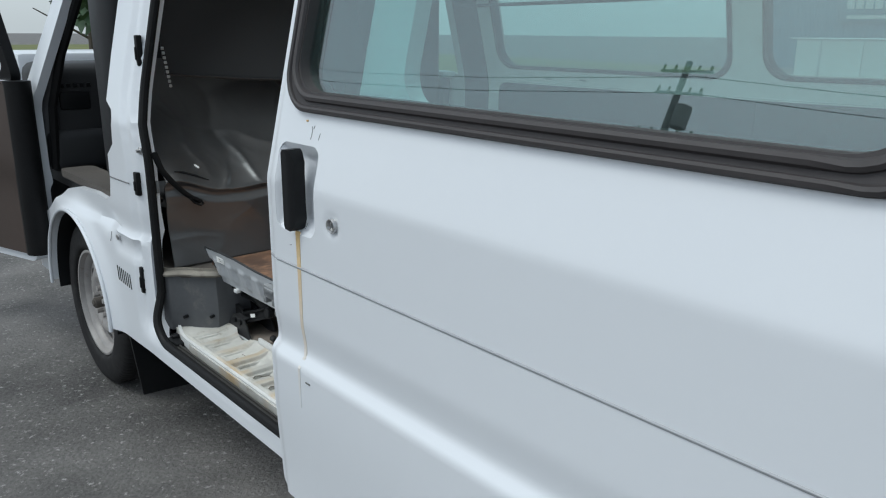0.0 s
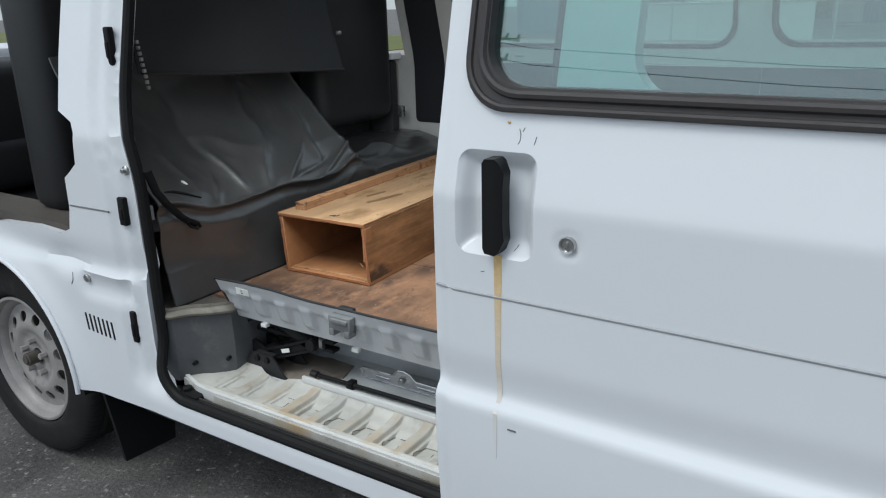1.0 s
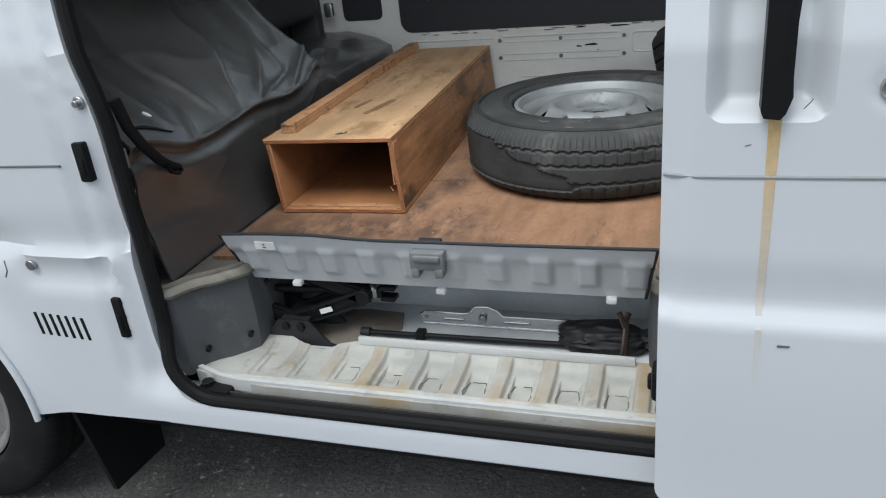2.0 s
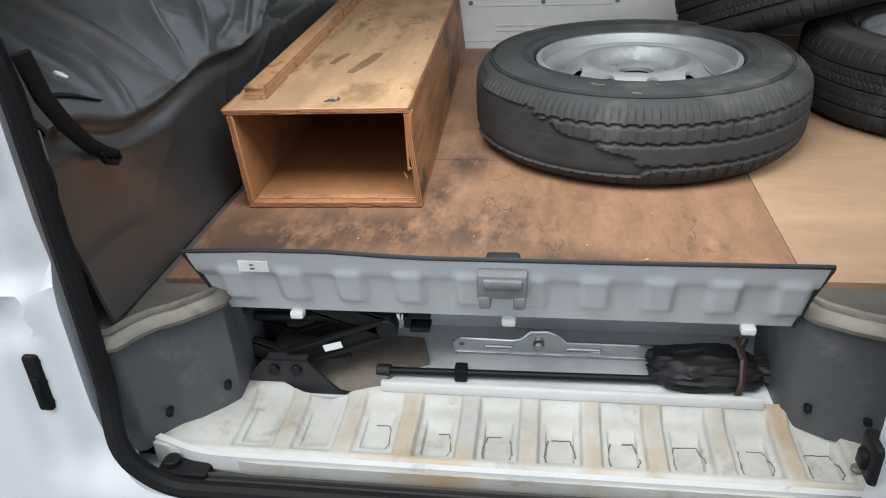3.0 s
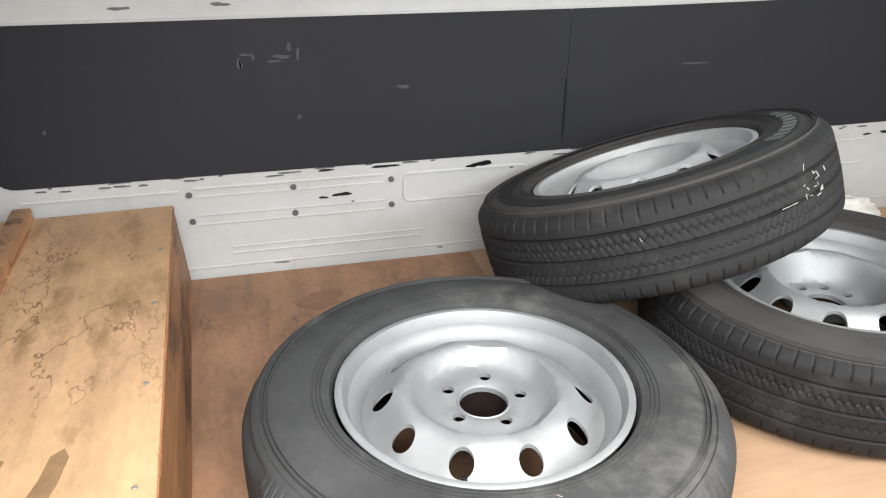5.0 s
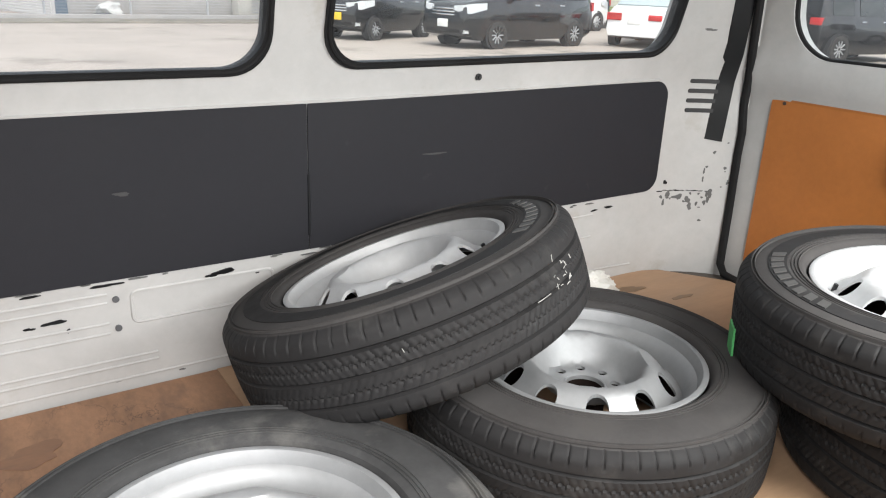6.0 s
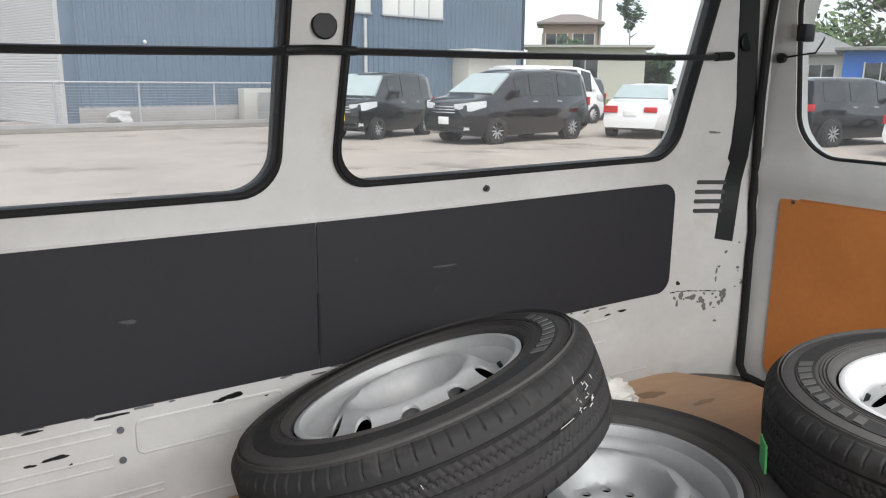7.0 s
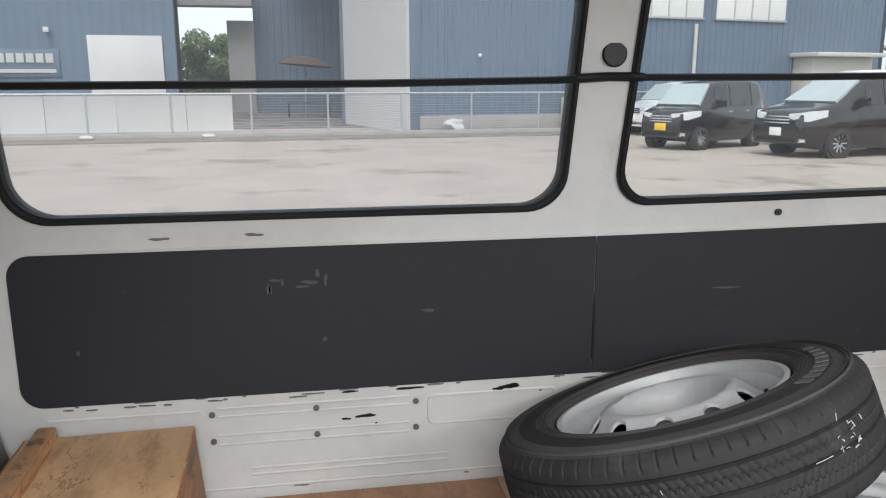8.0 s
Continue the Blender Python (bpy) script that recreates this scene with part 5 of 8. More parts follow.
def wheel(label, tyre_mesh, rim_mat, holes=10, bolts=5, hub_z=0.04, mark_bars=0, mark_at=0.0, R=0.311, W=0.165, rim_r=0.195, crest_z=0.073, valve=2.0, r_crest=0.106, z_foot=0.030, bowl=(0.102, 0.064), hole_r=0.0185, hole_turn=0.0):
    w = thing("spare_wheel", label, "wheel", group="loose wheels in the van")
    t = new("tyre", tyre_mesh)
    t.parent = w
    for r0 in (0.216, 0.2215, 0.227, 0.284, 0.2895):
        bm = bmesh.new()
        zz = W / 2 * (1.003 if r0 < 0.25 else 0.972)
        add_revolve(bm, [(r0 - 0.0012, zz - 0.003), (r0 - 0.0005, zz + 0.0012), (r0 + 0.0005, zz + 0.0010), (r0 + 0.0012, zz - 0.003)], 96)
        part("sidewall_ring", bm, tyre_mesh.materials[0], t)
    if mark_bars:
        bm = bmesh.new()
        add_revolve(bm, [(0.2335, W / 2 - 0.003), (0.2342, W / 2 + 0.0016), (0.2630, W / 2 * 0.985 + 0.0016), (0.2637, W / 2 * 0.985 - 0.003)], 96)
        part("sidewall_band", bm, TREAD, t)
        for i in range(mark_bars):
            part("sidewall_mark", marks(1, R, W, mark_at + i / mark_bars, 1.0 / mark_bars), TYRE_MARK, t)
    r = part("rim", make_rim(rim_r, W, holes, bolts, hub_z, crest_z, hole_r, 0.033, r_crest, z_foot, bowl, hole_turn), rim_mat, w, sharp=40)
    # dark cup and ring added so the wheel's holes look shaded inside
    bm = bmesh.new()
    add_revolve(bm, [(0.0335, hub_z - 0.006), (0.0365, hub_z - 0.010), (0.0365, hub_z - 0.066), (0.010, hub_z - 0.066), (0.010, hub_z - 0.062), (0.0335, hub_z - 0.062)], 32, close=True)
    part("hub_shade", bm, RIM_SHADE, r, "dark cup added for the shade in the hub hole")
    bm = bmesh.new()
    add_revolve(bm, [(rim_r - 0.0345, z_foot - 0.010), (rim_r - 0.038, z_foot - 0.012), (rim_r - 0.044, -0.030), (rim_r - 0.0345, -W / 2 * 0.8)], 48, close=True)
    part("barrel_shade", bm, RIM_SHADE, r, "dark ring added for the shade inside the rim")
    a = valve
    part("valve", cyl((0.160 * math.cos(a), 0.160 * math.sin(a), 0.022), (0.154 * math.cos(a), 0.154 * math.sin(a), 0.046), 0.004, 10), BLACK_PLASTIC, r)
    return w


def torn(a, v):
    """The worn tyre: tread left over one side, torn off along a ragged slant, bare elsewhere."""
    a = (a + math.pi) % (2 * math.pi) - math.pi
    if abs(v) > 0.86:
        return 0.0
    rag = 0.035 * math.sin(23 * v) + 0.03 * noise.noise(Vector((a * 14, v * 9, 2.0)))
    edge = -1.92 + 0.66 * smooth01(0.62, -0.45, v) + rag
    if v < -0.62:
        edge = -2.6
    live = smooth01(edge - 0.012, edge + 0.02, a) if a < 1.4 else smooth01(2.3, 1.7, a)
    if v > 0.60 + 0.05 * noise.noise(Vector((a * 9, 0, 1.0))):
        live = max(live, smooth01(-2.55, -2.35, a) if a < 1.4 else 0.0)
    k = 150 * a / (2 * math.pi)
    f = k % 1.0
    zig = 0.02 * (abs(k * 0.5 % 1.0 - 0.5) * 4 - 1)
    cut = 0.0
    for g in (-0.40, 0.08, 0.46):
        cut = max(cut, 0.005 * smooth01(0.05, 0.03, abs(v - g - zig)))
    if v > 0.50:
        cut = max(cut, 0.0026 * slit(f, 0.3, 0.16) * smooth01(0.52, 0.56, v) * smooth01(0.86, 0.80, v))
    elif abs(v - 0.27) < 0.15:
        cut = max(cut, 0.0022 * slit((k * 0.5) % 1.0, 0.3, 0.10))
    elif v < -0.5:
        cut = max(cut, 0.003 * slit((k * 0.5) % 1.0, 0.3, 0.14))
    bare = 0.0065 + 0.0010 * noise.noise(Vector((a * 6, v * 2.2, 5.0))) + 0.0005 * noise.noise(Vector((a * 3, v * 30, 7.0)))
    return cut * live + bare * (1 - live) * smooth01(0.86, 0.74, abs(v))


WORN_MESH = finish(make_tyre(0.326, 0.165, 0.195, 150, torn, 7, 50, 1.0), "tyre", TYRE_DUSTY, 40)
spare = wheel("worn steel-rimmed wheel lying flat, tread torn and partly bald", WORN_MESH, RIM, bolts=5, hub_z=0.043, crest_z=0.067, valve=4.6, r_crest=0.108, z_foot=0.026, bowl=(0.101, 0.080), hole_r=0.0155, hole_turn=-0.16)
spare.matrix_basis = Matrix.Translation((0.3655, 0.3755, FLOOR + 0.0815)) @ pose(0, 0, 0, 0, 0, -19) @ Matrix.Diagonal((0.983, 0.983, 0.983, 1))
low = wheel("steel-rimmed winter wheel lying flat under a tilted one", WINTER_MESH, RIM, bolts=8, hub_z=0.014, crest_z=0.064, z_foot=0.018)
low.matrix_basis = Matrix.Translation((1.030, 0.532, FLOOR + 0.0845))
tilted = wheel("winter wheel leaning tilted on another wheel", WINTER_MESH, RIM_LIT, bolts=8, hub_z=0.018, crest_z=0.073, mark_bars=9, mark_at=1.33)
n_t = Vector((-0.2415, 0.266, 0.933)).normalized()
tilted.matrix_basis = Matrix.Translation((0.790, 0.741, 0.908)) @ n_t.to_track_quat("Z", "Y").to_matrix().to_4x4()
under = copy_thing(low, Matrix.Translation((1.52, 0.10, FLOOR + 0.0845)) @ pose(0, 0, 0, 0, 0, 40))
tagged(under, "winter wheel lying flat at the bottom of a stack")
over = wheel("winter wheel with a green tape mark on top of a stack", WINTER_MESH, RIM_LIT, bolts=8, hub_z=0.018, crest_z=0.073, mark_bars=9, mark_at=2.0)
over.matrix_basis = Matrix.Translation((1.455, 0.186, FLOOR + 0.2530)) @ pose(0, 0, 0, -1.5, -3.0, 0)
part("tape_mark", sheet([(-0.022, -0.080), (0.022, -0.080), (0.022, -0.018), (-0.022, -0.018)], [], 0.02, lambda u, v: over.matrix_basis @ Vector((0.3135 * math.cos(2.35 + u / 0.31), 0.3135 * math.sin(2.35 + u / 0.31), v)),
                        lambda u, v: over.matrix_basis @ Vector((0.310 * math.cos(2.35 + u / 0.31), 0.310 * math.sin(2.35 + u / 0.31), v))), GREEN_TAPE, over, "green tape on the tread")

chalk = material("white_tread_scuff", (0.36, 0.36, 0.345), 0.8, vary=0.3, scale=60, bump=0.0)
tm = tilted.matrix_basis


def tread_mark(pts, r=0.0008):
    bm = tube([tm @ Vector(((0.3118 - 0.006 * v * v) * math.cos(a), (0.3118 - 0.006 * v * v) * math.sin(a), 0.0825 * v)) for a, v in pts], r, 5)
    part("tread_scuff", bm, chalk, tilted)


TM = 1.22
mrng = random.Random(31)
for k in range(17):
    a0, v0 = TM + mrng.gauss(0.03, 0.055), mrng.uniform(-0.12, 0.52)
    along_tread = mrng.random() < 0.55
    da, dv = (mrng.uniform(0.015, 0.04), mrng.uniform(-0.02, 0.02)) if along_tread else (mrng.uniform(-0.012, 0.012), mrng.uniform(0.05, 0.14))
    tread_mark([(a0, v0), (a0 + da * 0.5, v0 + dv * 0.5 + 0.008), (a0 + da, v0 + dv)], mrng.uniform(0.0004, 0.0009))
tread_mark([(TM - 0.22, 0.03), (TM - 0.18, 0.028), (TM - 0.12, 0.028)], 0.0006)
tread_mark([(TM - 0.9, 0.3), (TM - 0.895, 0.22)], 0.0005)
# pale scratches on the worn tyre's sidewall
for pts in ([(-1.66, 0.241), (-1.60, 0.249), (-1.55, 0.243)], [(-1.20, 0.225), (-1.17, 0.232)], [(-1.36, 0.272), (-1.30, 0.274)]):
    bm = tube([spare.matrix_basis @ Vector((r * math.cos(a), r * math.sin(a), 0.0826 - max(0, r - 0.255) * 0.12)) for a, r in pts], 0.0007, 5)
    part("sidewall_scratch", bm, DUST, spare)

wm = Matrix.Translation((-1.075, -0.335, 0.375)) @ pose(0, 0, 0, 90, 0, 0)
bm = make_tyre(0.325, 0.18, 0.205, 90, road, 6, 24)
bmesh.ops.transform(bm, matrix=wm, verts=bm.verts)
fwheel = part("front_wheel", bm, TREAD, van, "mounted front tyre", sharp=40)
bm = make_rim(0.205, 0.18, 12, 5, 0.046, 0.060, 0.0185, 0.024, 0.092, 0.040)
bmesh.ops.transform(bm, matrix=wm, verts=bm.verts)
part("rim", bm, RIM_WORN, fwheel, "worn silver steel rim", sharp=40)
bm = bmesh.new()
add_cyl(bm, wm @ Vector((0, 0, 0.03)), wm @ Vector((0, 0, 0.085)), 0.021, 20)
add_cyl(bm, wm @ Vector((0, 0, 0.05)), wm @ Vector((0, 0, 0.09)), 0.014, 14)
part("hub_cap", bm, CARPET, fwheel)
for i in range(5):
    a = 2 * math.pi * (i + 0.25) / 5
    p = Vector((0.0547 * math.cos(a), 0.0547 * math.sin(a), 0.048))
    part("wheel_nut", cyl(wm @ p, wm @ (p + Vector((0, 0, 0.022))), 0.0105, 6), RIM_WORN, fwheel)
for x, y in ((-1.075, 1.0), (1.35, -0.30), (1.35, 1.0)):
    bm = make_tyre(0.325, 0.18, 0.205, 30, lambda a, v: 0.0, 2, 14)
    bmesh.ops.transform(bm, matrix=Matrix.Translation((x, y, 0.375)) @ pose(0, 0, 0, 90, 0, 0), verts=bm.verts)
    part("road_wheel", bm, TYRE, van, "mounted road tyre")


# ---- boards on the floor ----
def ply(name, poly, z0, z1, mat, label, wob=0.0):
    return solo(name, sheet(poly, [], 0.03, lambda x, y: Vector((x, y, z1 + wob * math.sin(9 * x) * math.sin(7 * y))), lambda x, y: Vector((x, y, z0))), mat, label, "plywood", "floor boards")


ply("plywood_sheet", [(-0.345, -0.252), (0.10, -0.240), (0.5455, -0.222), (0.5455, 0.2075), (-0.345, 0.2075)], 0.6712, FLOOR, PLY_FLOOR, "brown oil-stained plywood board at the door step")
ply("plywood_sheet", [(-0.40, 0.2125), (0.5455, 0.2125), (0.5455, 1.062), (-0.40, 1.062)], 0.6712, FLOOR, PLY_FLOOR, "brown worn plywood board along the far wall")
ply("plywood_sheet", [(0.5460, -0.214), (0.70, -0.214), (1.915, -0.28), (1.915, 0.88), (1.80, 1.04), (1.74, 1.062), (0.5460, 1.062)], 0.6712, FLOOR + 0.0015, PLY_PALE, "pale newer plywood board under the stacked wheels")
# marks left on the boards
floor_fade = material("board_scuff", (0.17, 0.092, 0.055), 0.6, vary=0.25, scale=20, fine=90, bump=0.0, stretch=(1, 4, 1))

# ---- plywood box ----
crate = thing("plywood_box", "open-ended brown plywood box with a stained top, lying lengthwise", "box")
LEN, T = 1.045, 0.009


def crate_panel(name, a, b, mat, label=""):
    bm = bmesh.new()
    add_box(bm, *a, *b, 0.0012, seg=1)
    return part(name, bm, mat, crate, label)


crate_panel("bottom_panel", (0, 0, 0), (0.306, LEN, T), PLY_BOX)
bm = bmesh.new()
add_box(bm, -0.008, 0, T, T - 0.008, LEN, 0.150, 0.001, seg=1)
for v in bm.verts:
    v.co.x += -0.012 * (v.co.z / 0.15) + 0.008
part("side_panel", bm, PLY_BOX, crate)
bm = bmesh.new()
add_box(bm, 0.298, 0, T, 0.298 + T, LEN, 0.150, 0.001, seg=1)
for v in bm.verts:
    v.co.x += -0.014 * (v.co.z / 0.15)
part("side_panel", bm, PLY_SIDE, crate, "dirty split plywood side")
top = crate_panel("top_panel", (-0.018, 0, 0.1505), (0.293, LEN + 0.005, 0.1505 + T), PLY_TOP, "pale stained plywood top")
bm = bmesh.new()
add_box(bm, 0.006, LEN - T - 0.001, T, 0.29, LEN - 0.001, 0.150, 0.001, seg=1)
part("end_panel", bm, PLY_BOX, crate)
batten = None
for k in range(4):
    bm = bmesh.new()
    add_box(bm, 0.006 + 0.0004 * (k % 2), 0.048 + 0.0012 * (k % 3), 0.1597 + k * 0.0052, 0.0400 - 0.0005 * (k % 2), LEN + 0.004, 0.1597 + (k + 1) * 0.0052, 0.0005 if k < 3 else 0.0022, seg=1 if k < 3 else 2)
    if batten is None:
        batten = part("batten", bm, PLY_BATTEN, crate, "layered plywood batten along the top, spotted with dark stains")
    else:
        part("ply_layer", bm, PLY_BATTEN, batten)


def ragged(bm, along_z, a, b, c0, c1, seed):
    """One raw ply layer at the open end, broken into uneven bits from a to b."""
    rng = random.Random(seed)
    p = a
    while p < b - 0.002:
        q = min(b, p + rng.uniform(0.006, 0.030))
        d = rng.choice((0.0005, 0.0014, 0.0020, 0.0024))
        if along_z:
            add_box(bm, c0, -d, p, c1, 0.002, q)
        else:
            add_box(bm, p, -d, c0, q, 0.002, c1)
        p = q


# raw edges at the open end
for x0, z0, x1, z1 in ((0.0, 0.001, 0.306, 0.0085), (-0.017, 0.1515, 0.292, 0.1590)):
    bm = bmesh.new()
    for k in range(3):
        h = (z1 - z0) / 3
        ragged(bm, False, x0, x1, z0 + h * k + 0.0003, z0 + h * (k + 1) - 0.0003, k + int(z0 * 900))
    part("raw_edge", bm, PLY_EDGE, crate)
for sx, w in ((-0.0015, -0.012), (0.298, -0.014)):
    bm = bmesh.new()
    for k in range(3):
        ragged(bm, True, 0.0095, 0.1495, sx + 0.003 * k + 0.0004, sx + 0.003 * (k + 1) - 0.0004, 40 + k + int(sx * 90))
    for v in bm.verts:
        v.co.x += w * (v.co.z / 0.15) + 0.0005
    part("raw_edge", bm, PLY_EDGE, crate)
# worn long edges of the top
erng = random.Random(5)
for ex, ez in ((0.2935, 0.1590), (0.2930, 0.1515), (-0.0180, 0.1590), (0.0415, 0.1600)):
    y0 = 0.0 if ex != 0.0415 else 0.052
    while y0 < LEN - 0.05:
        y1 = min(LEN, y0 + 0.05 + 0.16 * erng.random())
        part("worn_edge", tube([(ex + 0.0006 * erng.uniform(-1, 1), y0 + (y1 - y0) * k / 5, ez + 0.0005 * erng.uniform(-1, 1)) for k in range(6)], 0.0011 + 0.0009 * erng.random(), 5), PLY_EDGE, top)
        y0 = y1 + 0.03 * erng.random()
# splinters and the torn strip inside the mouth
srng = random.Random(12)
bm = bmesh.new()
x = 0.012
while x < 0.285:
    wdt = 0.012 + 0.03 * srng.random()
    add_box(bm, x, 0.012, T, x + wdt, 0.0235 + 0.004 * srng.random(), T + 0.002 + 0.0015 * srng.random(), 0.0006, seg=1)
    x += wdt
part("torn_strip", bm, PLY_BATTEN, crate, "torn pale veneer strip")
for k in (0, 2, 4, 8, 12):
    bm = bmesh.new()
    base = Vector((0.02 + 0.27 * srng.random(), 0.006, T)) if k < 7 else Vector((0.290 - 0.012 * (k - 7) / 9, -0.001, 0.02 + 0.125 * srng.random()))
    tip = base + Vector((0.012 * srng.uniform(-1, 1), -0.004 - 0.006 * srng.random(), 0.014 * srng.random()))
    add_cyl(bm, base, tip, 0.0018, 5, 0.0004)
    part("splinter", bm, PLY_PALE, crate)
bm = bmesh.new()
for k in range(3):
    add_box(bm, 0.2925 - 0.004 * k, 0.002, 0.10 - 0.02 * k, 0.2965 - 0.004 * k, 0.03 + 0.02 * k, 0.148, 0.0005, seg=1)
part("split_veneer", bm, PLY_BOX, crate)


def top_mark(poly, mat, name="oil_stain"):
    part(name, sheet(poly, [], 0.02, lambda u, v: Vector((u, v, 0.1603)), lambda u, v: Vector((u, v, 0.158))), mat, top)


top_mark([(0.150, 0.205), (0.162, 0.200), (0.170, 0.225), (0.178, 0.245), (0.190, 0.29), (0.196, 0.33), (0.190, 0.345), (0.176, 0.335), (0.170, 0.30), (0.160, 0.27), (0.158, 0.24), (0.148, 0.215)], STAIN)
top_mark([(0.100, 0.27), (0.112, 0.265), (0.122, 0.31), (0.128, 0.34), (0.118, 0.345), (0.106, 0.31)], STAIN)
for u, v in ((0.268, 0.10), (0.270, 0.26), (0.272, 0.45), (0.274, 0.66), (0.276, 0.85)):
    bm = bmesh.new()
    add_cyl(bm, (u, v, 0.1590), (u, v, 0.1608), 0.0035, 10)
    part("nail_head", bm, STRIP, top)
for u, v, a, b in ((0.158, 0.040, 0.010, 0.008), (0.168, 0.046, 0.004, 0.010), (0.150, 0.036, 0.006, 0.003)):
    top_mark(blotch(u, v, a, b, int(u * 777)), INK, "ink_mark")
crate.matrix_basis = Matrix.Translation((-0.304, -0.014, FLOOR + 0.001)) @ pose(0, 0, 0, 0, 0, 2.2) @ Matrix.Diagonal((0.972, 1, 1.085, 1))
for u, v, a, b in ((1.70, 0.87, 0.04, 0.012), (1.62, 0.97, 0.05, 0.02), (0.20, 0.92, 0.06, 0.04), (0.35, 0.86, 0.04, 0.02)):
    zz = FLOOR + (0.0024 if u > 0.55 else 0.0009)
    bm = sheet(blotch(u, v, a, b, int(u * 555 + v * 333), 26), [], 0.03, lambda x, y: Vector((x, y, zz)), lambda x, y: Vector((x, y, zz - 0.002)))
    solo("floor_stain", bm, floor_fade if u < 0.55 else STAIN, "brown stain on the plywood", "stain", "board stains", kind="stuff")
crumb_mat = material("pale_crumb", (0.42, 0.34, 0.25), 0.8, vary=0.2, scale=60, bump=0.0)
bm = bmesh.new()
for k in range(14):
    c = Vector((-0.30 + 0.8 * srng.random(), -0.23 + 0.42 * srng.random() ** 1.5, FLOOR + 0.002))
    r = bmesh.ops.create_icosphere(bm, subdivisions=1, radius=0.0011 + 0.0012 * srng.random())["verts"]
    for v in r:
        v.co = Vector((v.co.x * (1 + srng.random()), v.co.y, v.co.z * 0.6)) + c
scratch_mat = material("scraped_plywood", (0.31, 0.19, 0.115), 0.7, vary=0.2, scale=40, bump=0.0)
scr = bmesh.new()
for k in range(16):
    x, y = srng.uniform(0.10, 0.52), srng.uniform(-0.20, 0.12)
    dx, dy = srng.uniform(-0.035, 0.05), srng.uniform(0.02, 0.09)
    add_tube(scr, [(x, y, FLOOR + 0.0002), (x + dx * 0.5 + 0.004 * srng.uniform(-1, 1), y + dy * 0.5, FLOOR + 0.0004), (x + dx, y + dy, FLOOR + 0.0002)], srng.uniform(0.0002, 0.0004), 5)
solo("board_scratches", scr, scratch_mat, "pale scratches on the brown plywood board", "scratch", kind="stuff")
solo("wood_crumbs", bm, crumb_mat, "small pale wood crumbs scattered on the boards", "debris", kind="stuff")

# ---- vinyl sheet hung behind the seats ----
def crease(y, t, y0, t0, ang, length, width, depth):
    """One soft fold in the sheet, centred at (y0, t0) and running along ang."""
    c, sn = math.cos(radians(ang)), math.sin(radians(ang))
    a, b = (y - y0) * c + (t - t0) * sn, -(y - y0) * sn + (t - t0) * c
    b += 0.25 * width * math.sin(a * 30)
    return 0.8 * depth * math.exp(-abs(b / (0.8 * width)) ** 1.05) * math.exp(-(a / length) ** 4)


FOLDS = ((0.30, 0.462, 7, 0.15, 0.011, 0.022), (-0.02, 0.455, -5, 0.13, 0.013, 0.016), (0.35, 0.52, 26, 0.10, 0.012, 0.022), (0.24, 0.515, 18, 0.10, 0.010, -0.012), (0.18, 0.55, 44, 0.10, 0.012, 0.016), (0.08, 0.60, 62, 0.15, 0.016, 0.010), (0.30, 0.66, 78, 0.16, 0.030, 0.014),
         (-0.06, 0.56, 104, 0.11, 0.012, 0.009), (-0.16, 0.50, 70, 0.08, 0.010, 0.009), (-0.10, 0.78, 84, 0.22, 0.05, -0.012), (0.16, 0.82, 70, 0.2, 0.04, 0.012), (-0.24, 0.70, 96, 0.22, 0.05, 0.010), (-0.12, 0.28, 64, 0.14, 0.04, 0.010),
         (0.08, 0.30, 104, 0.12, 0.016, 0.008), (0.16, 0.34, 76, 0.08, 0.010, 0.008), (0.34, 0.32, 40, 0.12, 0.02, 0.010), (0.62, 0.62, 30, 0.16, 0.05, 0.018), (0.75, 0.55, 120, 0.14, 0.05, 0.016), (0.50, 0.28, 70, 0.2, 0.04, 0.010), (-0.30, 0.85, 95, 0.3, 0.06, 0.008))
CREST = 0.46       # the share of its height at which the sheet folds over the seat base


